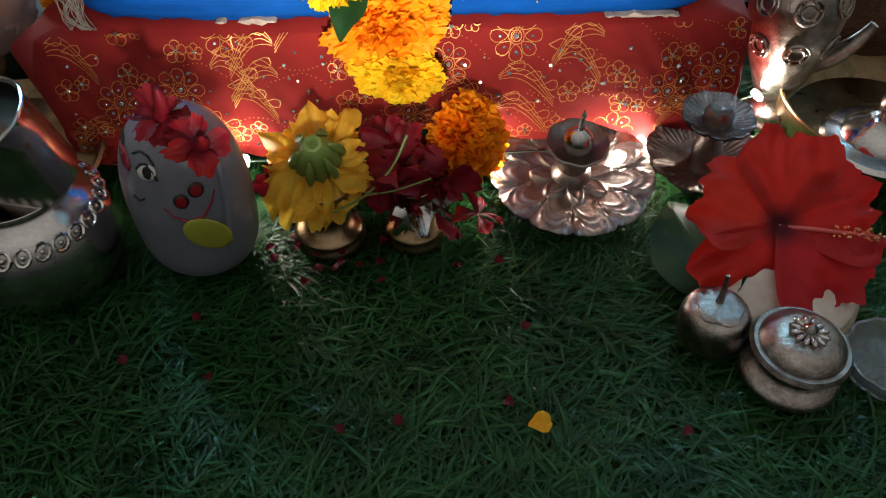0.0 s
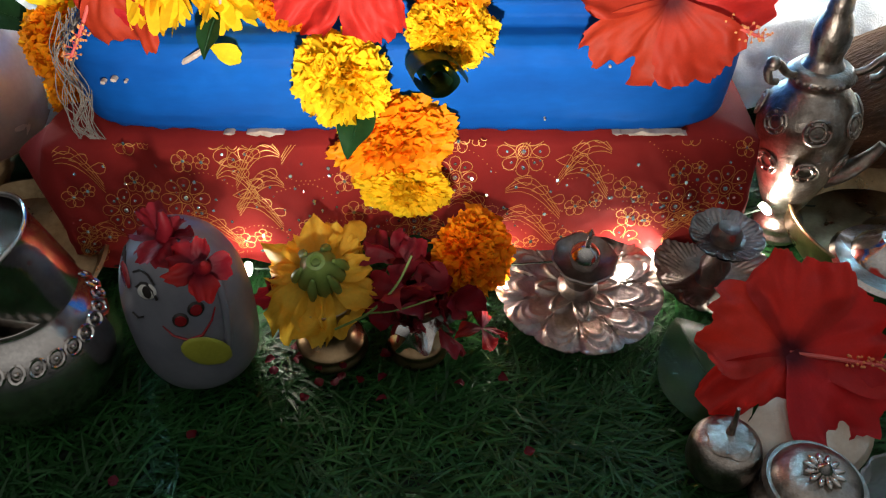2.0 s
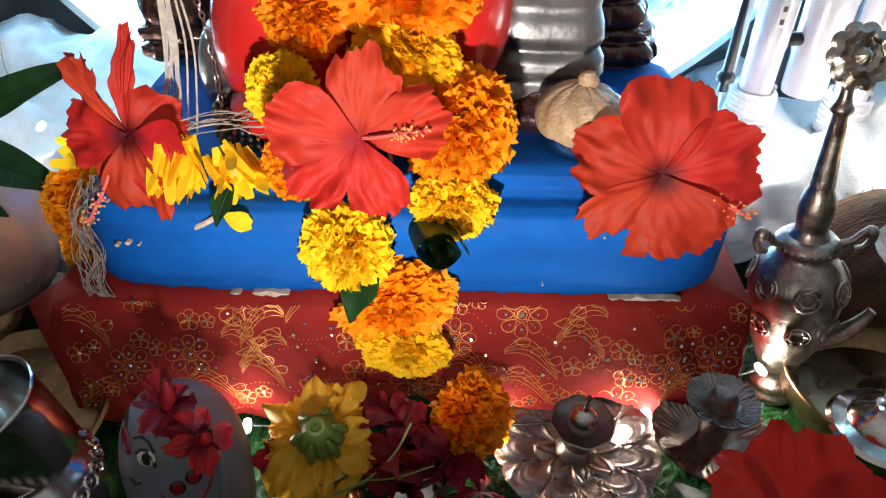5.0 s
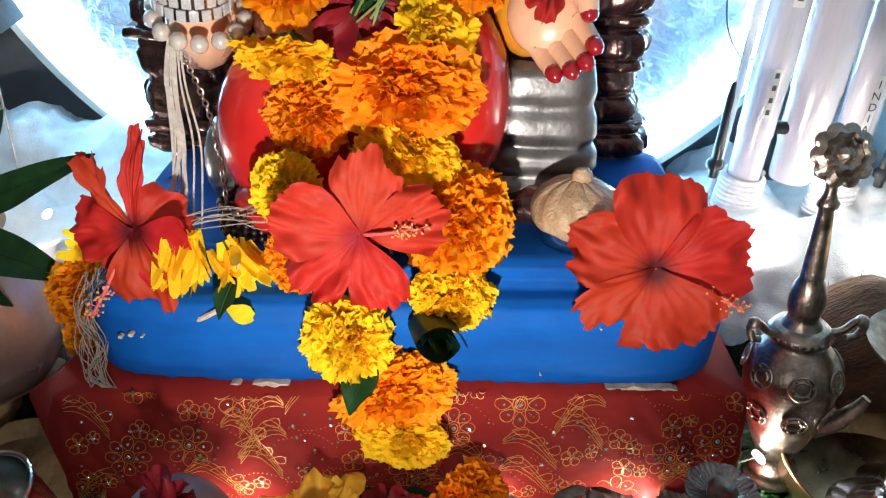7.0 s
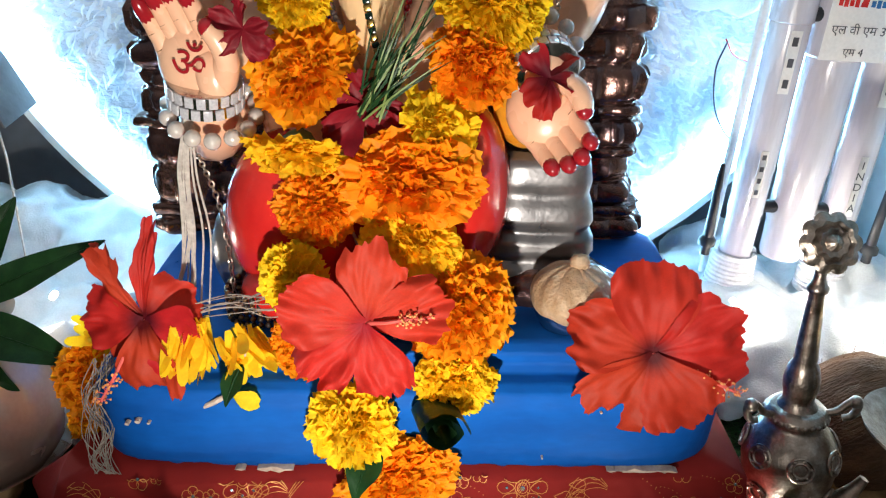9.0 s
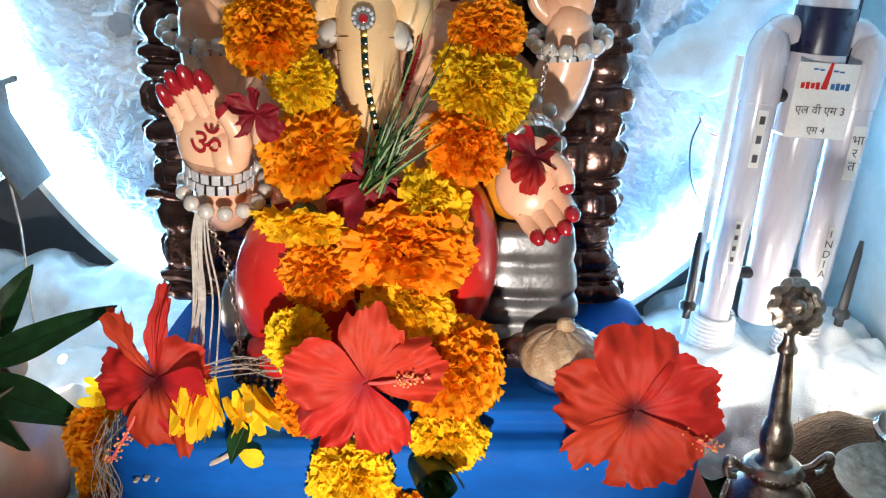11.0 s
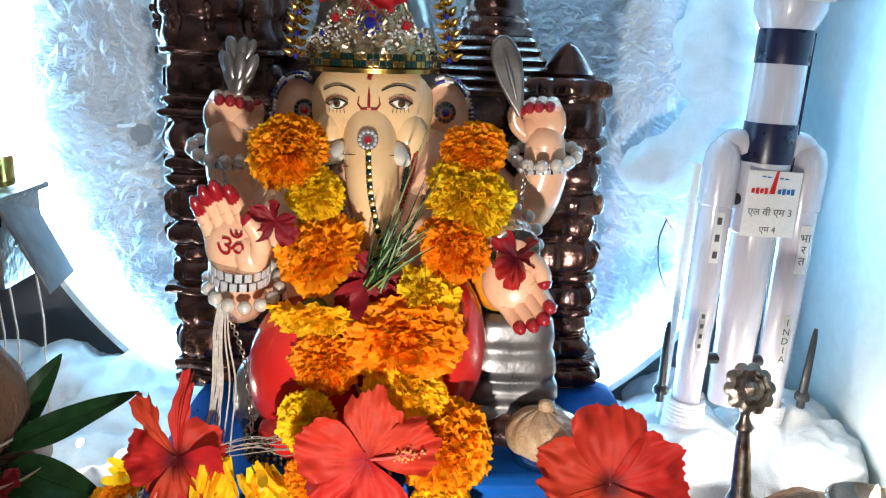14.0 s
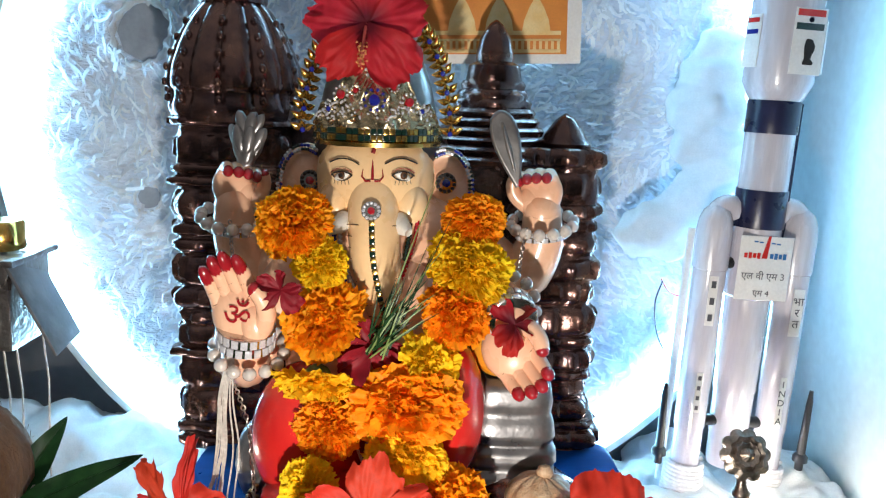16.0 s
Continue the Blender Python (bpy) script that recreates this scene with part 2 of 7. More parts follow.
STEEL = material("worn_silver", (0.68, 0.64, 0.60), (0.48, 0.44, 0.41), 0.17, metal=1.0, scale=70, fine=500, bump=0.06, blot=0.2)
TARNISH = material("tarnished_silver", (0.47, 0.41, 0.36), (0.22, 0.18, 0.15), 0.34, metal=1.0, scale=160, fine=600, bump=0.3, blot=0.3)
PEWTER = material("dull_silver", (0.33, 0.275, 0.245), (0.19, 0.150, 0.130), 0.38, metal=1.0, scale=140, fine=500, bump=0.2, blot=0.25)
BRASS = material("old_brass", (0.42, 0.29, 0.16), (0.22, 0.14, 0.07), 0.30, metal=1.0, scale=70, fine=400, bump=0.1, blot=0.25)
COPPER = material("polished_copper", (0.86, 0.72, 0.64), (0.80, 0.56, 0.44), 0.24, metal=0.35, scale=30, fine=300, bump=0.02)
PEARL = material("pearl", (0.66, 0.61, 0.56), (0.56, 0.50, 0.46), 0.14, metal=0.2, scale=200, bump=0, coat=0.8)
GEM_R, GEM_B, GEM_G = [material(k, c, rough=0.06, bump=0, coat=1.0) for k, c in
                       (("gem_red", (0.45, 0.01, 0.02)), ("gem_blue", (0.012, 0.02, 0.30)), ("gem_green", (0.003, 0.022, 0.015)))]
GEM_W = material("rhinestone", (0.80, 0.80, 0.84), (0.55, 0.55, 0.6), rough=0.16, metal=0.35, bump=0, scale=900)
COTTON = material("cotton_wool", (0.78, 0.80, 0.82), (0.68, 0.71, 0.74), 0.95, scale=60, fine=700, bump=0.5, depth=0.002, translucent=0.35, sheen=0.4)
MOON = material("fibre_board", (0.76, 0.84, 0.93), (0.58, 0.69, 0.83), 0.85, scale=16, fine=130, bump=0.7, depth=0.006, blot=0.22, stretch=(1.0, 1.0, 2.2))
FIBRE = material("pale_fibre", (0.88, 0.92, 0.96), (0.74, 0.82, 0.91), 0.9, scale=30, bump=0, island=0.3, translucent=0.25)
CRATER = material("crater_grey", (0.36, 0.42, 0.50), (0.26, 0.31, 0.38), 0.9, scale=40, fine=260, bump=0.4)
WALL = material("white_panel", (0.66, 0.74, 0.76), (0.61, 0.69, 0.72), 0.6, scale=6, fine=90, bump=0.05)
DARKWALL = material("grey_panel", (0.20, 0.22, 0.25), (0.15, 0.17, 0.2), 0.8, scale=8, fine=90, bump=0.1)
# white film; upright mauve-grey streaks in the colour imitate its vertical highlights
ROCKETW = material("white_film_painted_sheen", (0.70, 0.67, 0.72), (0.47, 0.45, 0.52), 0.25, scale=90, fine=420, bump=0.25, depth=0.0015, coat=0.6, mix=0.9, stretch=(1, 1, 0.12), blot=0.08)
NAVY = material("navy_tape", (0.016, 0.018, 0.06), (0.01, 0.012, 0.04), 0.3, scale=60, fine=250, bump=0.15)
SLATE = material("grey_print", (0.09, 0.085, 0.10), (0.06, 0.06, 0.07), 0.5, bump=0)
PRINTBLUE = material("blue_print", (0.02, 0.16, 0.42), (0.02, 0.12, 0.34), 0.5, bump=0)
BLACK = material("black_plastic", (0.015, 0.015, 0.02), rough=0.4, bump=0.05)
PAPER = material("white_paper", (0.80, 0.78, 0.76), (0.74, 0.72, 0.70), 0.7, scale=40, fine=400, bump=0.05)
ROPE = material("cotton_cord", (0.70, 0.68, 0.70), (0.55, 0.53, 0.56), 0.9, scale=200, fine=900, bump=0.4)
THREAD = material("white_thread", (0.56, 0.52, 0.48), (0.40, 0.36, 0.33), 0.9, scale=300, bump=0.2)
OLDTHREAD = material("grey_thread", (0.34, 0.30, 0.26), (0.22, 0.18, 0.15), 0.9, scale=300, bump=0)
HUSK = material("coconut_husk", (0.20, 0.105, 0.055), (0.10, 0.05, 0.028), 0.9, scale=70, fine=500, bump=0.8, depth=0.003, stretch=(1, 1, 0.25), blot=0.3)
DOUGH = material("fried_dough", (0.52, 0.38, 0.25), (0.34, 0.20, 0.10), 0.5, scale=110, fine=420, bump=0.6, depth=0.002, blot=0.28)
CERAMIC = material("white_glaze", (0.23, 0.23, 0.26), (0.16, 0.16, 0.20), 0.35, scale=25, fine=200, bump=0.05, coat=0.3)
FOIL = material("crumpled_foil", (0.40, 0.36, 0.34), (0.22, 0.19, 0.18), 0.3, metal=0.9, scale=25, fine=120, bump=0.5, depth=0.004, blot=0.3)
ORANGE_PRINT = material("orange_print", (0.75, 0.28, 0.05), (0.62, 0.20, 0.04), 0.5, scale=30, bump=0)
CREAM_PRINT = material("cream_print", (0.85, 0.66, 0.35), (0.8, 0.52, 0.2), 0.5, scale=60, bump=0)
LED = glowing("led_glow", (1.0, 0.97, 0.88), 60)
RING = glowing("led_strip_glow", (0.33, 0.71, 1.0), 37)
FLAME = glowing("flame_glow", (1.0, 0.72, 0.35), 25)


# ---- the large structure ----
def slab(name, size, at, mat, label, category):
    return solo(name, Shape().box(size, None, 0, 0.002), mat, label, category, pose(*at), kind="structure")


slab("ground", (2.4, 2.2, 0.04), (0, 0.3, -0.020), TURF_BASE, "dark green backing mat of the artificial turf", "ground")
slab("wall_back", (2.4, 0.04, 1.8), (0, 0.86, 0.88), DARKWALL, "grey painted panel wall behind the shrine", "wall")
slab("wall_right", (0.03, 0.62, 1.6), (0.421, 0.535, 0.80), WALL, "white smooth side panel of the shrine", "wall")


def turf():
    """Blades of the artificial turf: tufts of bent strips."""
    rng = np.random.default_rng(5)
    n = 62000
    x, y = rng.uniform(-0.52, 0.44, n), rng.uniform(0.02, 0.60, n)
    keep = ~((x > -0.2) & (x < 0.15) & (y > 0.42))
    x, y = x[keep], y[keep]
    n = len(x)
    lean = np.array([noise.noise((a * 9, b * 9, 0.3)) for a, b in zip(x, y)]) * 2.6 + rng.normal(-0.35, 0.9, n)
    length, width = rng.uniform(0.016, 0.032, n), rng.uniform(0.0005, 0.0011, n)
    dx, dy = np.cos(lean), np.sin(lean)
    rise = rng.uniform(0.22, 0.80, n)
    pts = np.zeros((n, 5, 3))
    for k, (s, w) in enumerate(((0, 1), (0, -1), (0.55, 0.9), (0.55, -0.9), (1, 0))):
        out = length * s * np.sqrt(1 - (rise * 0.8) ** 2) * (0.7 + 0.5 * s)
        up = length * rise * (s - 0.38 * s * s)
        pts[:, k, 0] = x + dx * out - dy * width * w
        pts[:, k, 1] = y + dy * out + dx * width * w
        pts[:, k, 2] = up
    base = np.arange(n) * 5
    faces = []
    for b in base.tolist():
        faces += [(b, b + 1, b + 3, b + 2), (b + 2, b + 3, b + 4)]
    me = bpy.data.meshes.new("turf")
    me.from_pydata(pts.reshape(-1, 3).tolist(), [], faces)
    me.materials.append(TURF)
    ob = new("turf", me)
    tagged(ob, "dark green glossy artificial turf blades covering the table", "artificial turf", kind="stuff")


turf()


def moon():
    c = Vector((-0.05, 0.755, 0.43))
    ob = thing("moon_disc", "large round moon panel with rough fibres and lit rim", "decoration", pose(*c))
    craters = [(-0.262, 0.102, 0.033), (-0.262, -0.068, 0.016), (0.16, 0.19, 0.02), (-0.10, 0.24, 0.03), (0.10, 0.28, 0.024)]

    def face(u, v):
        r, a = 0.374 * v, math.tau * u
        x, z = r * math.cos(a), r * math.sin(a)
        y = 0.004 * wob(x, 0, z, 18) + 0.003 * wob(x + 3, 1, z * 1.6, 55) + 0.0022 * wob(x, 5, z * 2, 120)
        for cx, cz, cr in craters:
            d = math.hypot(x - cx, z - cz) / cr
            if d < 1.4:
                y += 0.010 * max(0, 1 - d * d) - 0.006 * math.exp(-((d - 1.08) / 0.14) ** 2)
        return (x, y, z)

    part("disc", Shape().sheet(face, 220, 110, 0, None, True), MOON, ob, angle=180)
    fib, g = Shape(), random.Random(9)
    for _ in range(6500):
        r, a = 0.366 * math.sqrt(g.random()), g.uniform(0, math.tau)
        x, z = r * math.cos(a), r * math.sin(a)
        if any(math.hypot(x - cx, z - cz) < cr for cx, cz, cr in craters):
            continue
        d = 1.2 + 3.2 * wob(x, 2, z, 6) + g.uniform(-0.7, 0.7)
        ln, w, b = g.uniform(0.008, 0.026), g.uniform(0.0007, 0.0021), g.uniform(-1.1, 1.1)
        y0 = face(a / math.tau, r / 0.374)[1]
        up, lo = [], []
        for k in range(4):
            t = k / 3 - 0.5
            e = d + b * t
            px, pz = x + ln * t * math.cos(e), z + ln * t * math.sin(e)
            wy = y0 - 0.0022 - 0.0034 * (1 - 4 * t * t) * g.uniform(0.4, 1.2)
            up.append((px - w * math.sin(e), wy + 0.002, pz + w * math.cos(e)))
            lo.append((px + w * math.sin(e), wy, pz - w * math.cos(e)))
        fib.add(up + lo, [(k, k + 1, k + 5, k + 4) for k in range(3)])
    tagged(part("fibre", fib, FIBRE, ob, "pale matted fibres"), kind="stuff")
    for cx, cz, cr in craters[:2]:
        s = Shape().lathe([(0.001, 0.0), (cr * 0.5, 0.0006), (cr * 0.86, 0.0022)], 32, 0, pose(cx, 0.0035, cz, 90), lambda a, j: 1 + 0.1 * math.sin(2 * a + cx * 50))
        part("crater", s, CRATER, ob, "smooth grey round crater")
        wave = lambda a, cr=cr: cr * (0.94 + 0.09 * math.sin(2 * a + cx * 50) + 0.03 * math.sin(5 * a))
        rim = Shape().tube([(cx + wave(a) * math.cos(a), -0.0035, cz + wave(a) * math.sin(a)) for a in [math.tau * k / 48 for k in range(49)]], [cr * (0.10 + 0.04 * math.sin(k * 1.7)) for k in range(49)], 8)
        part("crater_rim", rim, COTTON, ob, "raised white crater rim")
    s = Shape()
    for r0, r1, y0, y1 in ((0.405, 0.412, -0.03, 0.06),):
        ring = [(r0, y0), (r1, y0), (r1, y1), (r0, y1), (r0, y0)]
        s.lathe([(r, -y) for r, y in ring], 120, 0, pose(0, 0, 0, 90), None, False)
    part("rim_band", s, WALL, ob, "white outer band of the moon panel")
    s = Shape().lathe([(0.3745, 0.007), (0.383, 0.015), (0.398, 0.010), (0.4045, -0.002), (0.398, -0.009), (0.3745, -0.004), (0.3745, 0.007)], 140, 0, pose(0, 0, 0, 90), None, False)
    part("led_strip", s, RING, ob, "glowing cold white light strip round the moon")


moon()


def plinth():
    """Blue painted base under the figure: rounded front, a groove below the top, chipped lower edge."""
    ob = thing("plinth", "bright blue painted plaster plinth with chipped lower edge", "plinth", pose(0, 0, 0))
    prof = [(0.405, 0.1035), (0.3915, 0.1040), (0.3865, 0.108), (0.3850, 0.118), (0.3842, 0.135), (0.3848, 0.150), (0.3885, 0.1580), (0.394, 0.1610),
            (0.4030, 0.1618), (0.4060, 0.1660), (0.4060, 0.1735), (0.4110, 0.1775), (0.430, 0.1785), (0.470, 0.179), (0.560, 0.180), (0.585, 0.176), (0.590, 0.160), (0.590, 0.104)]

    def skin(u, v):
        k = v * (len(prof) - 1)
        i = min(int(k), len(prof) - 2)
        f = k - i
        y = prof[i][0] * (1 - f) + prof[i + 1][0] * f
        z = prof[i][1] * (1 - f) + prof[i + 1][1] * f
        q = 2 * u - 1
        half = 0.1840 - 0.012 * max(0, (z - 0.15) / 0.03)
        e = abs(q) ** 14
        x = -0.0255 + half * q
        y = y + e * 0.022 * (1 if y < 0.5 else -1) + 0.030 * q * 0.18
        if z < 0.106:
            z -= 0.006 * max(0, wob(x, 3, 0, 34)) + 0.004 * max(0, wob(x, 9, 0, 120)) + 0.006 * math.exp(-((x + 0.122) / 0.014) ** 2) - 0.003 * max(0, wob(x, 5, 0, 60))
        return (x + 0.0006 * wob(x, y, z, 60), y + 0.0012 * wob(x, y, z, 28) + 0.0005 * wob(x, y, z, 130), z + 0.001 * wob(x, y, z, 25))

    s = Shape().sheet(skin, 150, (len(prof) - 1) * 4)
    n = (len(prof) - 1) * 4 + 1
    for side in (0, 150):
        ring = tuple(j * 151 + side for j in range(n))
        s.f.append(ring if side == 0 else tuple(reversed(ring)))
        s.m.append(0)
    part("body", s, BLUE, ob, angle=70)
    rng = random.Random(4)
    for cx, w, h in ((-0.124, 0.007, 0.0015), (-0.112, 0.004, 0.0012), (0.094, 0.006, 0.0013), (0.110, 0.026, 0.0036), (0.127, 0.013, 0.0022), (-0.104, 0.020, 0.0034), (-0.06, 0.005, 0.0012)):
        pts = [(cx + w / 2 * math.cos(a) * rng.uniform(0.6, 1.15), 0, h / 2 * math.sin(a) * rng.uniform(0.3, 1.4)) for a in [math.tau * k / 14 for k in range(14)]]
        y = 0.3835 + 0.030 * ((cx + 0.024) / 0.1815) * 0.18
        c = Shape().add([(p[0], y, p[2] + 0.1058) for p in pts] + [(p[0], y + 0.005, p[2] + 0.1058) for p in pts],
                        [tuple(range(14))] + [(k, k + 14, (k + 1) % 14 + 14, (k + 1) % 14) for k in range(14)])
        part("chipped_patch", c, PLASTER, ob, "pale bare plaster where paint chipped off")


    for cx, cz, r in ((-0.184, 0.139, 0.0011), (-0.178, 0.1405, 0.0013), (-0.172, 0.1395, 0.0007), (0.101, 0.150, 0.0008), (0.083, 0.149, 0.0006), (-0.070, 0.120, 0.0006), (0.052, 0.116, 0.0005)):
        y = 0.3838 + 0.030 * ((cx + 0.024) / 0.1815) * 0.18
        part("paint_fleck", Shape().lathe([(r, -0.002), (r * 0.9, 0.0012)], 7, 0, pose(cx, y, cz, 90) @ Matrix.Diagonal((1.4, 1, 1, 1))), PLASTER, ob)


plinth()


# the cloth over the low block under the plinth
def cloth_y(x, z):
    """Depth of the cloth's front at a place."""
    k = (x + 0.225) / 0.40
    h = (z - 0.02) / 0.085
    y = 0.356 + 0.021 * k + 0.014 * h - 0.006 * math.sin(math.pi * min(max(h, 0), 1))
    y += 0.0035 * wob(x, z * 0.6, 0, 26) + 0.002 * wob(x * 1.5 + z, 4, 0, 60) + 0.0007 * wob(x, 8, z, 170)
    return y


def cloth_low(x):
    return 0.020 + 0.011 * max(0.0, wob(x, 2, 7, 20)) + 0.020 * math.exp(-((x - 0.094) / 0.026) ** 2)


def altar_cloth():
    ob = thing("altar_cloth", "red printed cloth with gold flowers and sequins over a low block", "cloth", pose(0, 0, 0))
    x0, x1, yb = -0.224, 0.176, 0.60

    def skin(u, v):
        s = u * 4
        z0 = 0.1065 - v * (0.1065 - 0.012)
        k0 = 0.035 * (1 - v * 20) if v < 0.05 else 0.0
        if s < 1:       # front
            x = x0 + k0 + (x1 - x0 - 2 * k0) * s
            z = 0.1065 - v * (0.1065 - cloth_low(x))
            y = cloth_y(x, z) + k0
        elif s < 2:     # right side
            y = cloth_y(x1, z0) + k0 + (yb - cloth_y(x1, z0) - k0) * (s - 1)
            x, z = x1 - k0 + (0.016 * v + 0.006 * wob(y, z0, 2, 25) * v) * min(1, (s - 1) * 9), z0
        elif s < 3:
            x, y, z = x1 + (x0 - x1) * (s - 2), yb, z0
        else:           # left side, pulled out to a corner
            y = yb + (cloth_y(x0, z0) + k0 - yb) * (s - 3)
            k = max(0.0, 1 - abs(y - 0.398) / 0.045)
            x = x0 + k0 - (0.006 * v - 0.005 * wob(y, z0, 4, 30)) * min(1, (4 - s) * 9) - 0.034 * k * math.exp(-((z0 - 0.074) / 0.022) ** 2)
            z = z0
        return (x, y, z)

    s = Shape().sheet(skin, 400, 40, 0, None, True)
    n = len(s.v)
    s.add([(x0 + 0.02, 0.41, 0.1055), (x1 - 0.02, 0.41, 0.1055), (x1 - 0.02, yb - 0.03, 0.1055), (x0 + 0.02, yb - 0.03, 0.1055)], [(0, 1, 2, 3)])
    part("fabric", s, CLOTH, ob, angle=180)

    gold, rng = Shape(), random.Random(8)

    def stroke(pts, w=0.00040):
        """A printed line: a thin ribbon on the cloth's front."""
        fits = [x0 + 0.004 < p[0] < x1 - 0.002 and cloth_low(p[0]) + 0.003 < p[1] < 0.1040 for p in pts]
        if not all(fits):
            run = []
            for p, ok in zip(pts + [None], fits + [False]):
                if ok:
                    run.append(p)
                else:
                    if 2 < len(run) < len(pts):
                        stroke(run, w)
                    run = []
            return
        a, b = [], []
        for k, (x, z) in enumerate(pts):
            q, r = pts[max(k - 1, 0)], pts[min(k + 1, len(pts) - 1)]
            dx, dz = r[0] - q[0], r[1] - q[1]
            d = math.hypot(dx, dz) or 1
            nx, nz = -dz / d * w / 2, dx / d * w / 2
            a.append((x + nx, cloth_y(x + nx, z + nz) - 0.0005, z + nz))
            b.append((x - nx, cloth_y(x - nx, z - nz) - 0.0005, z - nz))
        m = len(pts)
        gold.add(a + b, [(k, k + 1, m + k + 1, m + k) for k in range(m - 1)])

    dots = []

    def rosette(cx, cz, r):
        for p in range(8):
            a = math.tau * p / 8
            loop = []
            for k in range(13):
                t = math.tau * k / 12
                rr, tt = r * (0.66 - 0.34 * math.cos(t)), a + 0.36 * math.sin(t)
                loop.append((cx + rr * math.cos(tt), cz + 0.92 * rr * math.sin(tt)))
            stroke(loop)
            dots.append((cx + 0.62 * r * math.cos(a), cz + 0.58 * r * math.sin(a), 0.0011))
        for q in (0.30, 0.20):
            stroke([(cx + q * r * math.cos(t), cz + q * r * math.sin(t)) for t in [math.tau * k / 14 for k in range(15)]])
        dots.append((cx, cz, 0.0018))

    def vine(x, z, sx, length):
        for q in range(4):
            pts = []
            for k in range(15):
                t = k / 14
                pts.append((x + sx * (length * t), z + (0.004 + 0.0028 * q) * math.sin(t * 3.3 + 0.3) - (0.014 - 0.003 * q) * t * t))
            stroke(pts, 0.00034)
        for k in range(3):
            t = 0.3 + 0.3 * k
            lx, lz, ll = x + sx * length * t, z + 0.016 - 0.02 * t, 0.010
            stroke([(lx + ll * math.cos(b) * 0.5, lz + 0.5 * ll * math.sin(b) * (0.5 + 0.4 * math.cos(b))) for b in [math.tau * j / 10 for j in range(11)]])

    def bloom(cx, cz, r):
        for p in range(5):
            a = math.tau * p / 5 + 0.3
            stroke([(cx + r * 0.55 * math.cos(a) + r * 0.42 * math.cos(t), cz + r * 0.55 * math.sin(a) + r * 0.42 * math.sin(t)) for t in [math.tau * k / 10 for k in range(11)]])
        dots.append((cx, cz, 0.0013))

    for ix in range(13):
        for iz in range(4):
            cx, cz = -0.213 + 0.0315 * ix + rng.uniform(-0.005, 0.005), 0.034 + 0.0205 * iz + (0.010 if ix % 2 else 0.0) + rng.uniform(-0.003, 0.003)
            kind = (ix * 2 + iz * 3) % 5
            if kind == 0:
                rosette(cx, cz, rng.uniform(0.0125, 0.0150))
            elif kind in (1, 3):
                bloom(cx, cz, rng.uniform(0.0060, 0.0075))
                bloom(cx + rng.uniform(0.008, 0.012), cz + rng.uniform(-0.006, 0.006), rng.uniform(0.0040, 0.0055))
            else:
                vine(cx - 0.008, cz, rng.choice((-1, 1)), rng.uniform(0.022, 0.034))
    for k in range(34):
        xs, zs = rng.uniform(-0.21, 0.15), rng.uniform(0.035, 0.100)
        for j in range(14):
            dots.append((xs + 0.0026 * j, zs + 0.008 * math.sin(j * 0.22 + k) - 0.0009 * j, -0.00035))
    part("gold_print", gold, GOLDPRINT, ob, "gold outlined flower print")
    sq, pr = Shape(), Shape()
    for _ in range(170):
        dots.append((rng.uniform(-0.218, 0.170), rng.uniform(0.035, 0.094), rng.choice((0.0006, 0.0008, 0.0011, 0.0014))))
    for x, z, r in dots:
        if not (x0 + 0.004 < x < x1 - 0.002 and cloth_low(x) + 0.004 < z < 0.1040):
            continue
        tgt = pr if r < 0 else sq
        ax = Vector((rng.uniform(-0.35, 0.35), -1, rng.uniform(-0.1, 0.6)))
        tgt.lathe([(abs(r) * (0.85 if r > 0 else 1), 0), (abs(r) * 0.7, abs(r) * 0.3)], 8, 0, aim((x, cloth_y(x, z) - 0.0006, z), ax if r > 0 else (0, -1, 0.15)))
    tagged(part("dotted_print", pr, GOLDPRINT, ob), kind="stuff")
    tagged(part("sequin", sq, SEQUIN, ob, "small round mirror sequins"), kind="stuff")


altar_cloth()

# ==== THINGS ====


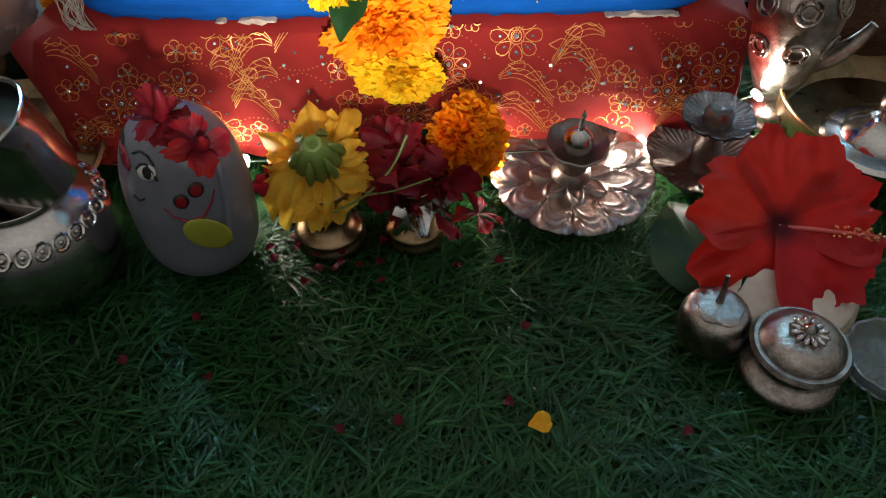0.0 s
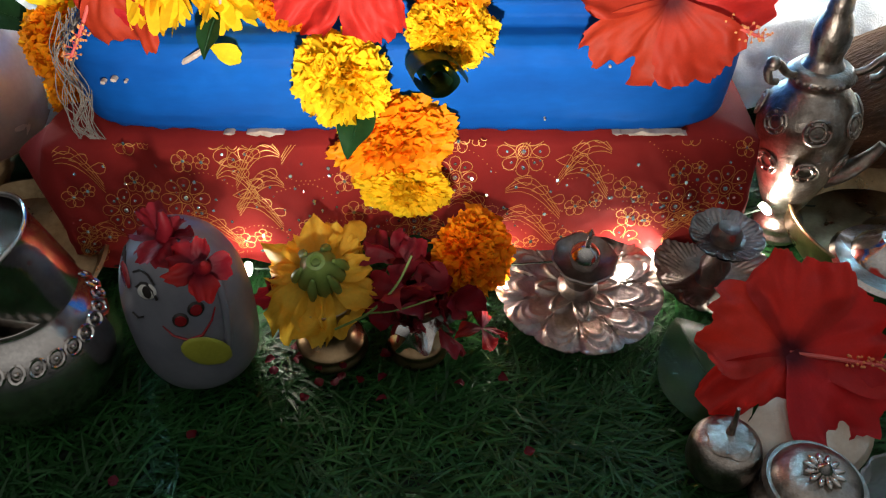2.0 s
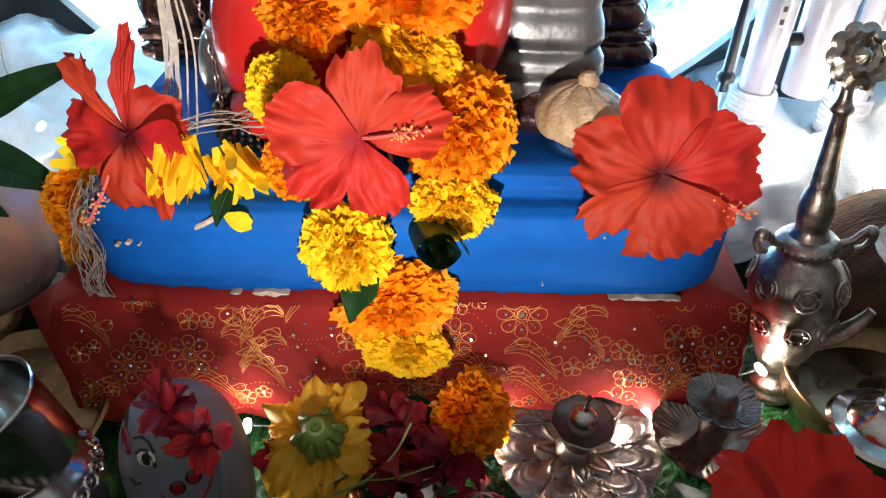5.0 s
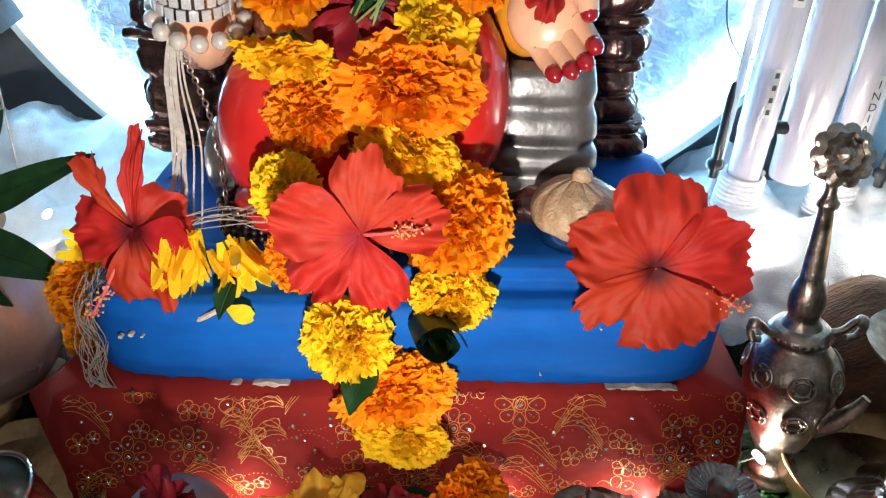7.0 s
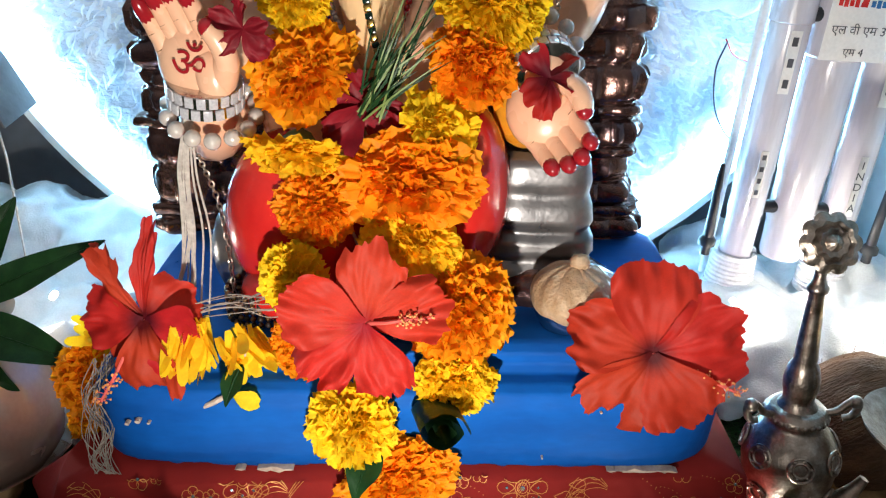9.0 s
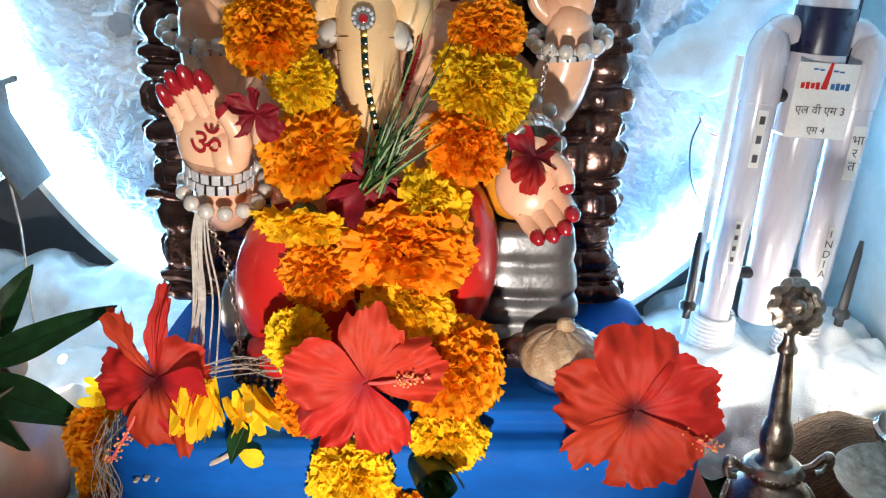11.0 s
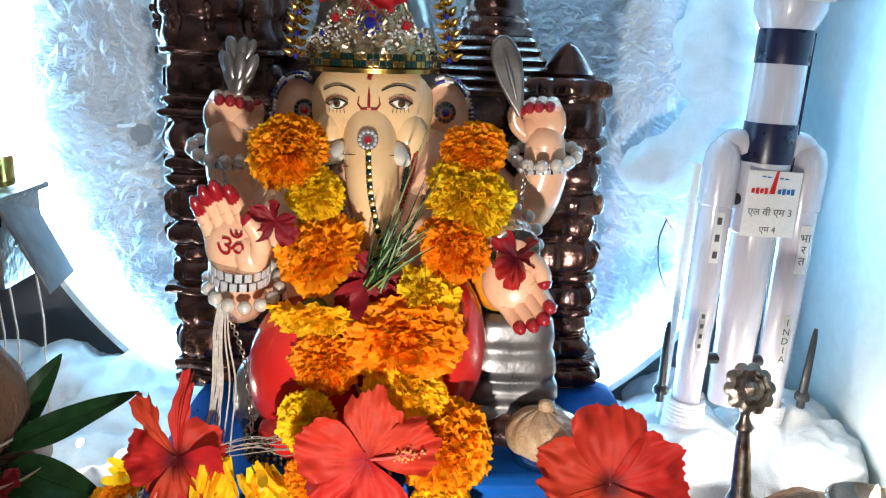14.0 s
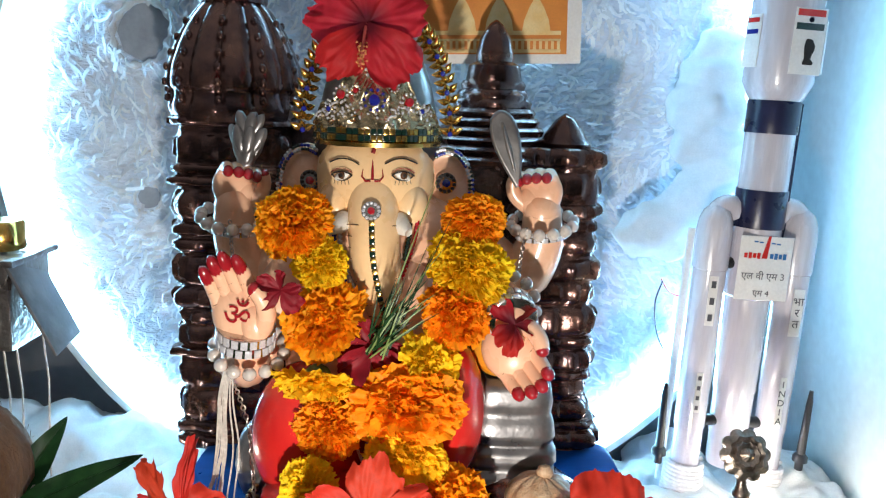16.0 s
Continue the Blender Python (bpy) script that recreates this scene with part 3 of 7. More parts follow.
# ---- flowers ----
def marigold_mesh(name, mat, seed, count=400, flat=0.80, ragged=0.0):
    """A dense pompon of small frilled petals, radius 3 cm, facing +z; ragged ones are open and uneven."""
    rng, s = random.Random(seed), Shape()
    R = 0.030
    for k in range(count):
        t = (k + 0.5) / count
        ph = math.acos(1 - 1.34 * t) + rng.uniform(-0.10, 0.10)
        a = k * 2.39996 + rng.uniform(-0.3, 0.3)
        d = Vector((math.sin(ph) * math.cos(a), math.sin(ph) * math.sin(a), flat * math.cos(ph)))
        twist = rng.gauss(0, 0.5)
        side = Vector((-math.sin(a), math.cos(a), 0)) + Vector((rng.uniform(-1, 1), rng.uniform(-1, 1), rng.uniform(-1, 1))) * (0.55 + 0.3 * abs(twist))
        side = (side - d * side.dot(d) / d.length_squared).normalized()
        nrm = d.cross(side).normalized()
        far = R * (rng.uniform(0.80, 1.09) + ragged * (0.30 * wob(d.x, d.y, d.z + seed, 1.7) + 0.16 * rng.uniform(-1, 1)))
        w = R * rng.uniform(0.11, 0.20) * (1 + 0.35 * ragged)
        p1, p2, p3, curl = rng.uniform(0, 6), rng.uniform(0, 6), rng.uniform(0, 6), rng.uniform(-0.16, 0.24)

        def petal(u, v):
            q = 2 * u - 1
            wide = w * (0.30 + 0.70 * v ** 0.8)
            out = d * (far * (0.45 + 0.55 * v) - far * (0.10 * q * q + 0.035 * math.sin(q * 7 + p3)) * v)
            ruf = R * 0.075 * v * v * (math.sin(q * 3.9 + p1) + 0.75 * math.sin(q * 7.5 + p2))
            return out + side * (q * wide) + nrm * (ruf + R * curl * v * v)

        s.sheet(petal, 6, 3)
    s.ball((0, 0, -0.002), (R * 0.66, R * 0.66, R * 0.42), 0, None, 12, 8)
    return s.bake(name, mat, 180)


def calyx_mesh():
    s = Shape().lathe([(0.0015, -0.030), (0.002, -0.026), (0.007, -0.022), (0.011, -0.014), (0.012, -0.008)], 12, 0, None, lambda a, j: 1 + 0.08 * math.cos(6 * a))
    return s.bake("calyx", CALYX)


MG_O = [marigold_mesh("marigold_head", MARI_O, k) for k in (1, 2, 3)] + [marigold_mesh("marigold_head", MARI_O, 7, 330, 0.85, 0.8)]
MG_Y = [marigold_mesh("marigold_head", MARI_Y, k) for k in (4, 5, 6)] + [marigold_mesh("marigold_head", MARI_Y, 8, 230, 0.55, 1.0)]
CAL = calyx_mesh()


def petal_fn(length, width, seed, droop=0.25, frill=1.0, cup=0.2, lobes=0):
    rng = random.Random(seed)
    p1, p2, p3 = rng.uniform(0, 6), rng.uniform(0, 6), rng.uniform(0, 6)

    def fn(u, v):
        q = 2 * u - 1
        wide = width * (0.13 + 0.87 * math.sin(min(v * 1.12, 1.0) * math.pi / 2) ** 1.25)
        edge = 1 - 0.24 * abs(q) ** 2.2 + (0.16 * wob(q, p1, 0, 1.7) + 0.09 * wob(q, p2, 3, 5.5) + 0.05 * wob(q, p3, 5, 13)) * v ** 3
        r = length * v * edge
        z = length * (0.30 * v - droop * v * v) + cup * width * q * q * v
        z += frill * length * v * v * (0.16 * wob(q, p2, v, 1.6) + 0.10 * wob(q + 7, p3, v, 4.0))
        z += 0.010 * length * abs(math.sin(q * 11 * (1.25 - 0.5 * v))) * v + 0.05 * length * wob(q * 2, v * 3, p1, 1.5) * v
        return (r, q * wide, z)

    return fn


def hibiscus(at, axis, spin, size, seed, mat=HIB, label="large open red hibiscus with frilled petals", droop=(0.2, 0.35), stamen=True, fan=None, stem_to=(0.35, 0.1, 1.0), wide=0.62):
    """Flower with its middle at the origin; petals spread round z."""
    rng = random.Random(seed)
    ob = thing("hibiscus", label, "flower", aim(at, axis, spin))
    for k in range(len(fan) if fan else 5):
        a = math.tau * k / 5 + rng.uniform(-0.12, 0.12)
        ln, wd = size * rng.uniform(0.92, 1.08), wide * rng.uniform(0.9, 1.08)
        if fan:
            a, ln, wd = radians(fan[k][0]), size * fan[k][1], fan[k][2]
        s = Shape().sheet(petal_fn(ln, ln * wd, seed * 10 + k, rng.uniform(*droop), rng.uniform(1.0, 1.9)), 34, 18)
        part("petal", s, mat, ob, at=Matrix.Translation((0, 0, 0.0006 * k)) @ Matrix.Rotation(a, 4, "Z") @ Matrix.Rotation(rng.uniform(-0.18, 0.18), 4, "X") @ Matrix.Rotation(rng.uniform(-0.12, 0.1), 4, "Y"), angle=180)
    part("throat", Shape().lathe([(0.002, -size * 0.22), (size * 0.05, -size * 0.10), (size * 0.10, 0.0), (size * 0.13, size * 0.03)], 14, 0, None, None, False), mat, ob)
    if stamen:
        e = Vector(stem_to) * size
        pts = smooth([(0, 0, 0), e * 0.35 + Vector((0, 0, 0.05 * size)), e * 0.7, e], 5)
        st = part("stamen", Shape().tube(pts, [size * 0.028 * (1 - 0.45 * i / len(pts)) for i in range(len(pts))], 7), STAMEN, ob, "long pink stamen column")
        an, fil = Shape(), Shape()
        for k in range(46):
            c = Vector(pts[int(len(pts) * rng.uniform(0.52, 0.999))])
            d = Vector((rng.uniform(-1, 1), rng.uniform(-1, 1), rng.uniform(-1, 1))).normalized()
            tip = c + d * size * rng.uniform(0.05, 0.11)
            fil.tube([c, tip], 0.00018, 3)
            an.ball(tip, 0.0008, 0, None, 5, 4)
        tagged(part("filament", fil, STAMEN, st), kind="stuff")
        tagged(part("anther", an, ANTHER, st, "tiny orange pollen tips"), kind="stuff")
    return ob


# ---- the garland of marigolds hung down the front ----
garland = thing("flower_garland", "long garland of orange and yellow marigolds hung down the figure", "garland", pose(0, 0, 0))
HEADS = [  # x, y, z, half width, half height, orange?, axis, open and uneven?
    (-0.106, 0.442, 0.391, 0.0263, 0.0233, 1, (-0.25, -1, 0.55), 0),
    (-0.088, 0.438, 0.365, 0.0197, 0.0167, 0, (-0.1, -1, 0.3), 0),
    (-0.084, 0.432, 0.328, 0.0302, 0.0210, 1, (-0.15, -1, 0.45), 1),
    (-0.089, 0.424, 0.285, 0.0296, 0.0167, 0, (-0.1, -0.6, -0.75), 1),
    (-0.080, 0.424, 0.254, 0.0262, 0.0188, 1, (-0.3, -1, 0.2), 0),
    (-0.089, 0.404, 0.220, 0.0228, 0.0182, 0, (-0.3, -1, 0.1), 0),
    (0.015, 0.458, 0.393, 0.0242, 0.0176, 1, (0.2, -1, 0.3), 0),
    (0.013, 0.450, 0.362, 0.0317, 0.0249, 0, (0.35, -1, 0.5), 0),
    (0.004, 0.440, 0.332, 0.0235, 0.0213, 1, (0.25, -1, 0.3), 1),
    (-0.012, 0.426, 0.299, 0.0237, 0.0193, 0, (0.6, -0.7, 0.5), 1),
    (-0.027, 0.418, 0.274, 0.0374, 0.0252, 1, (0.05, -1, 0.3), 1),
    (-0.027, 0.409, 0.244, 0.0326, 0.0173, 0, (0.05, -1, 0.45), 0),
    (0.001, 0.404, 0.204, 0.0307, 0.0318, 1, (0.5, -1, 0.2), 0),
    (-0.090, 0.404, 0.174, 0.0155, 0.0190, 1, (-0.5, -1, 0.1), 0),
    (-0.000, 0.390, 0.165, 0.0268, 0.0187, 0, (0.2, -1, -0.1), 0),
    (-0.057, 0.376, 0.145, 0.0255, 0.0250, 0, (-0.25, -1, 0.15), 0),
    (-0.030, 0.374, 0.109, 0.0339, 0.0203, 1, (0, -1, 0.45), 1),
    (-0.026, 0.362, 0.086, 0.0275, 0.0156, 0, (0, -1, 0.35), 0),
]
for k, (x, y, z, rx, rz, o, ax, rag) in enumerate(HEADS):
    fl = part("marigold", (MG_O if o else MG_Y)[3 if rag else k % 3], None, garland, "orange marigold head" if o else "yellow marigold head",
              aim((x, y, z), ax) @ Matrix.Diagonal((rx / 0.030, rz / 0.0285, min(rx, rz) / 0.030, 1)) @ Matrix.Rotation(k * 1.1, 4, "Z"))
    part("calyx", CAL, None, fl)
string = Shape().tube(smooth([(-0.10, 0.47, 0.40), (-0.085, 0.46, 0.33), (-0.07, 0.45, 0.25), (-0.04, 0.42, 0.19), (-0.028, 0.40, 0.14), (-0.027, 0.375, 0.06)], 5), 0.0012, 6)
part("string", string, THREAD, garland, "white cotton string")


def rolled_leaf(name, at, axis, r, length, parent, turns=1.6):
    s = Shape()

    def fn(u, v):
        a = math.tau * turns * u
        q = r * (1 - 0.75 * u)
        return (q * math.cos(a), 0.72 * q * math.sin(a), length * (v - 0.5) + 0.15 * r * math.sin(3 * a))

    s.sheet(fn, 64, 4)
    return part(name, s, LEAF, parent, "dark green rolled betel leaf", aim(at, axis), 180)


rolled_leaf("leaf_roll", (-0.009, 0.366, 0.156), (0.2, -1, 0.30), 0.0145, 0.032, garland, 2.8)


def leaf_shape(length, width, bend=0.3, fold=0.25, wave=0.03, nu=8, nv=16):
    """A pointed leaf along +y from the origin, with a raised midrib."""
    def fn(u, v):
        q = 2 * u - 1
        w = width * (math.sin(math.pi * min(1, v ** 0.85)) ** 0.8) * (1 - 0.35 * v) + 0.0004
        return (q * w, length * v, fold * w * abs(q) - bend * length * v * v + wave * length * math.sin(v * 11 + q) * abs(q))
    s = Shape().sheet(fn, nu, nv)
    s.tube([(0, length * t, -bend * length * t * t + 0.0002) for t in [k / 10 for k in range(11)]], [0.0011 * (1.05 - k / 10) for k in range(11)], 5)
    return s


for px, py, pz, rz, rx, ln, wd in ((-0.045, 0.372, 0.133, 160, -20, 0.030, 0.012), (-0.030, 0.344, 0.054, -96, 5, 0.036, 0.012), (-0.028, 0.344, 0.054, 96, 5, 0.036, 0.012)):
    part("leaf", leaf_shape(ln, wd), LEAF, garland, at=pose(px, py, pz, rx, 0, rz), angle=180)

# ---- hibiscus flowers ----
hibiscus((-0.049, 0.380, 0.208), (0.02, -1, 0.30), 0.245, 0.043, 2, HIB_PALE, stem_to=(0.75, -0.02, 0.30), droop=(0.12, 0.3), wide=0.42)
hibiscus((0.110, 0.398, 0.182), (-0.12, -1, 0.38), 0.25, 0.0495, 5, stem_to=(0.75, -0.62, 0.25), droop=(0.05, 0.4), wide=0.47)
hibiscus((-0.172, 0.398, 0.196), (-0.25, -1, 0.2), 0.0, 0.044, 7, label="half-wilted red hibiscus leaning on the plinth corner", stem_to=(-0.72, -0.95, 0.35), droop=(0.25, 0.7),
         fan=((112, 1.15, 0.20), (74, 1.28, 0.13), (20, 0.62, 0.70), (-38, 0.72, 0.75), (-95, 1.12, 0.42), (168, 0.85, 0.48), (-140, 0.75, 0.45)))
hibiscus((-0.060, 0.450, 0.521), (0.05, -1, -0.02), 0.45, 0.041, 11, HIB_DARK, "red hibiscus resting on top of the crown", stem_to=(-0.30, -0.55, 0.5), droop=(0.1, 0.45), wide=0.43)
hibiscus((0.177, 0.281, 0.046), (0.05, -0.62, 0.8), 0.26, 0.050, 13, label="large red hibiscus lying on a white shell", stem_to=(0.85, -0.35, 0.30), droop=(0.12, 0.3), wide=0.58)


# ---- the painted figure ----
def ellipse_tube(s, pts, radii, mat, seg=14, n=5, flat=1.0):
    p = smooth(pts, n)
    r = [v[0] for v in smooth([(q, 0, 0) for q in radii], n)]
    s.tube(p, r, seg, mat, None, flat)
    s.ball(p[-1], r[-1], mat, None, seg, 8)
    s.ball(p[0], r[0], mat, None, seg, 8)


def text_mesh(body, size, depth=0.0002):
    cu = bpy.data.curves.new("letters", "FONT")
    cu.body, cu.size, cu.extrude, cu.align_x, cu.align_y = body, size, depth, "CENTER", "CENTER"
    cu.resolution_u = 3
    ob = new("letters", cu)
    me = bpy.data.meshes.new_from_object(ob.evaluated_get(bpy.context.evaluated_depsgraph_get()))
    bpy.data.objects.remove(ob)
    return me


def palm(s, at, curl, thumb=1, spread=0.0, long=0.022, skin=0, nail=1, tip_len=0.0052, crease=None):
    """A small moulded palm with four fingers along +z, facing -y."""
    s.ball((0, 0, 0.012), (0.0165, 0.0085, 0.0175), skin, at, 20, 14, lambda p: 1 + 0.05 * p.z * abs(p.x))
    s.ball((0.0085 * thumb, -0.003, 0.006), (0.0085, 0.0075, 0.0125), skin, at, 16, 10)
    for k in range(4):
        x = (k - 1.5) * 0.0072
        ln = long * ((0.9, 1.05, 1.0, 0.82) if thumb < 0 else (0.82, 1.0, 1.05, 0.9))[k]
        a, pts = 0.0, [Vector((x * 0.95, 0, 0.018))]
        for j in range(6):
            a += curl / 6
            pts.append(pts[-1] + Vector((spread * x * 12, -math.sin(a), math.cos(a))) * ln / 6)
        s.tube(pts, [0.0049, 0.0047, 0.0044, 0.0046, 0.0043, 0.0041, 0.0036], 12, skin, at)
        s.ball(pts[-1], 0.0036, skin, at, 10, 6)
        d = (pts[-1] - pts[-2]).normalized()
        s.ball((0, 0, 0), (0.0040, 0.0041, tip_len), nail, at @ aim(pts[-1] + d * (0.0042 - tip_len * 0.65), d), 12, 8)
        if crease is not None:
            for j in (1, 3):
                e = pts[j]
                s.tube([e + Vector((0.0040 * math.sin(t), -0.0046 * math.cos(t), 0.0004 * math.sin(2 * t))) for t in [radians(-70 + 20 * i) for i in range(8)]], 0.00022, 4, crease, at)
    pts = [Vector((0.012 * thumb, -0.002, 0.004)), Vector((0.0185 * thumb, -0.006, 0.012)), Vector((0.019 * thumb, -0.009, 0.020)), Vector((0.0165 * thumb, -0.0105, 0.026))]
    s.tube(smooth(pts, 3), [0.0068, 0.0066, 0.0062, 0.0058, 0.0056, 0.0052, 0.0050, 0.0048, 0.0045, 0.004], 12, skin, at)
    s.ball(pts[-1], 0.0041, nail, at, 10, 6)


def idol():
    """One painted mesh: seated elephant-headed figure."""
    s = Shape()
    mats = [SKIN, NAIL, FACE, INK, REDPAINT, EYEWHITE, BROWN, SILVERPAINT, YELLOWPAINT, MAROON, BRONZE]
    SK, NL, FC, IK, RD, EW, BR, SV, YL, MR, BZ = range(11)
    # belly, chest, shoulders
    s.ball((-0.050, 0.497, 0.285), (0.072, 0.052, 0.085), SK, None, 28, 18)
    s.ball((-0.052, 0.512, 0.365), (0.078, 0.036, 0.045), SK, None, 28, 14)
    # folded legs in red cloth, seat drape
    s.ball((-0.098, 0.462, 0.232), (0.042, 0.040, 0.056), RD, pose(0, 0, 0), 26, 18)
    s.ball((-0.006, 0.466, 0.252), (0.036, 0.040, 0.060), RD, None, 26, 18)
    s.ball((-0.070, 0.440, 0.196), (0.060, 0.035, 0.022), RD, None, 24, 12)
    s.ball((0.038, 0.480, 0.300), (0.020, 0.020, 0.026), YL, None, 18, 12)
    # silver painted cushion with folds
    steps = [(0.185, 1.20), (0.196, 1.16), (0.204, 1.02), (0.209, 1.12), (0.217, 1.10), (0.223, 0.98), (0.229, 1.06), (0.238, 1.02), (0.246, 0.93), (0.255, 0.97), (0.268, 0.90), (0.272, 0.70)]

    def cushion(u, v):
        k = v * (len(steps) - 1)
        i = min(int(k), len(steps) - 2)
        f = k - i
        z, w = steps[i][0] * (1 - f) + steps[i + 1][0] * f, steps[i][1] * (1 - f) + steps[i + 1][1] * f
        a = math.tau * u
        c, d = math.cos(a), math.sin(a)
        sq = (abs(c) ** 6 + abs(d) ** 6) ** (-1 / 6)
        return (0.052 + 0.031 * w * sq * c, 0.497 + 0.030 * w * sq * d, z + 0.0015 * wob(c, d, z * 40, 2))

    s.sheet(cushion, 48, 33, SV, None, True)
    s.add([cushion(k / 48, 1) for k in range(48)], [tuple(range(48))], SV)
    s.ball((-0.135, 0.475, 0.205), (0.020, 0.024, 0.034), SV, None, 18, 10)
    s.ball((0.060, 0.478, 0.184), (0.045, 0.030, 0.018), BZ, None, 18, 10, lambda p: 1 + 0.05 * math.sin(14 * p.x))
    # head and trunk
    s.ball((-0.056, 0.510, 0.418), (0.044, 0.042, 0.052), FC, None, 36, 26, lambda p: 1 + 0.04 * max(0, -p.z) * abs(p.x) - 0.05 * max(0, p.z))
    for sx in (-1, 1):
        s.ball((-0.056 + sx * 0.026, 0.488, 0.398), (0.014, 0.016, 0.019), FC, None, 18, 12)
    ellipse_tube(s, [(-0.056, 0.503, 0.452), (-0.056, 0.4925, 0.428), (-0.0555, 0.479, 0.402), (-0.053, 0.466, 0.372), (-0.048, 0.460, 0.343), (-0.042, 0.456, 0.322), (-0.036, 0.452, 0.306), (-0.026, 0.449, 0.297)],
                 [0.006, 0.0135, 0.0180, 0.0180, 0.0155, 0.0125, 0.0105, 0.0085], FC, 26, 6)
    s.ball((-0.056, 0.516, 0.438), (0.0465, 0.036, 0.026), IK, None, 24, 12)
    for k in range(9):       # wrinkles over the trunk
        t = k / 8
        c = Vector((-0.0548 + 0.011 * t * t, 0.4745 - 0.0185 * t, 0.388 - 0.062 * t))
        r = 0.0212 - 0.0082 * t
        s.tube([c + Vector((r * math.sin(a), r * (1 - math.cos(a)) - r + 0.0004, 0.001 * math.cos(2 * a))) for a in [radians(-62 + 124 * j / 8) for j in range(9)]], 0.00035, 5, BR)
    for sx, ln in ((-1, 0.012), (1, 0.016)):
        s.tube([(-0.056 + sx * 0.019, 0.474, 0.390), (-0.056 + sx * 0.0225, 0.465, 0.386), (-0.056 + sx * 0.0265, 0.459, 0.3835)], [0.0065, 0.0060, 0.0030], 12, EW)
    # ears
    for sx, cx, cy in ((-1, -0.108, 0.512), (1, -0.003, 0.516)):
        def ear(u, v, sx=sx, cx=cx, cy=cy):
            a, r = math.tau * u, v
            x, z = 0.021 * r * math.cos(a), 0.031 * r * math.sin(a) * (1.1 if math.sin(a) < 0 else 0.9)
            return (cx + x, cy - 0.010 * (1 - r * r) + 0.016 * r ** 3 * 0.2 - 0.005 * math.exp(-((r - 0.92) / 0.1) ** 2), 0.410 + z)
        s.sheet(ear, 36, 10, SK, None, True)
        s.ball((cx, cy + 0.006, 0.409), (0.0212, 0.008, 0.031), SK, None, 24, 12)
    # painted eyes, brows and forehead mark
    def on_face(x, z, lift=0.0):
        q = 1 - ((x + 0.056) / 0.044) ** 2 - ((z - 0.418) / 0.052) ** 2
        return 0.510 - 0.042 * math.sqrt(max(q, 0.02)) - 0.0007 - lift

    def stroke(pts, r, mat, lift=0.0):
        s.tube([(x, on_face(x, z, lift), z) for x, z in pts], r, 6, mat)

    for sx, ex, ez in ((-1, -0.0775, 0.4205), (1, -0.0345, 0.4215)):
        s.lathe([(0.0001, 0.0009), (0.0055, 0.0004), (0.0064, -0.0006)], 20, EW, aim((ex, on_face(ex, ez), ez - 0.0004), (sx * 0.45, -1, 0.0), 0, (1, 0.46, 1)))
        s.lathe([(0.0001, 0.0016), (0.0024, 0.0013), (0.0028, 0.0004)], 16, BR, aim((ex + 0.0004, on_face(ex, ez), ez + 0.0002), (sx * 0.4, -1, 0)))
        s.lathe([(0.0001, 0.0020), (0.0013, 0.0018), (0.0015, 0.0008)], 12, IK, aim((ex + 0.0004, on_face(ex, ez), ez + 0.0002), (sx * 0.4, -1, 0)))
        lid = [(ex + 0.0078 * q, ez + 0.0030 * (1 - q * q) - 0.0003 * sx * q) for q in [k / 5 - 1 for k in range(11)]]
        stroke(lid, 0.00055, IK, 0.0005)
        stroke([(x, z + 0.0022) for x, z in lid], 0.0003, MR, 0.0003)
        stroke([(ex + 0.0072 * q, ez - 0.0034 * (1 - q * q)) for q in [k / 5 - 1 for k in range(11)]], 0.0004, IK, 0.0005)
        for q in (-0.8, -0.4, 0, 0.4, 0.8):
            stroke([(ex + 0.006 * q, ez - 0.0035 + 0.001 * q * q), (ex + 0.007 * q, ez - 0.0062)], 0.0002, IK, 0.0003)
        stroke([(ex + sx * 0.011 * q - sx * 0.0015, ez + 0.0080 + 0.0040 * math.cos(q * 1.5)) for q in [k / 5 - 1 for k in range(11)]], 0.0005, IK, 0.0002)
    x0, z0 = -0.0556, 0.4215
    stroke([(x0, z0 - 0.003), (x0, z0 + 0.004), (x0, z0 + 0.011)], [0.0012, 0.0010, 0.0002], NL)
    stroke([(x0, z0 + 0.0155), (x0 + 0.001, z0 + 0.019)], [0.0016, 0.0014], MR)
    for sx in (-1, 1):
        stroke([(x0 + sx * 0.0012, z0 - 0.0035), (x0 + sx * 0.005, z0 - 0.0038), (x0 + sx * 0.0074, z0 - 0.0006), (x0 + sx * 0.0066, z0 + 0.0045)], [0.0009, 0.0008, 0.0006, 0.0002], NL)
        stroke([(x0 + sx * 0.0005, z0 - 0.0125), (x0 + sx * 0.003, z0 - 0.0108), (x0 + sx * 0.0052, z0 - 0.0128), (x0 + sx * 0.006, z0 - 0.0105)], 0.0006, NL, 0.0016)
    s.ball((x0, on_face(x0, z0 - 0.007), z0 - 0.007), 0.0009, NL, None, 8, 6)
    # upper arms, raised, with closed palms
    ellipse_tube(s, [(-0.108, 0.520, 0.360), (-0.145, 0.520, 0.335), (-0.160, 0.512, 0.362), (-0.161, 0.506, 0.392)], [0.024, 0.021, 0.017, 0.0145], SK)
    ellipse_tube(s, [(0.012, 0.522, 0.368), (0.052, 0.522, 0.340), (0.070, 0.514, 0.366), (0.070, 0.508, 0.394)], [0.024, 0.022, 0.018, 0.0145], SK)
    palm(s, pose(-0.163, 0.506, 0.395, 0, 14, 25), 2.1, 1)
    palm(s, pose(0.071, 0.508, 0.397, 0, -12, -25), 2.1, -1)
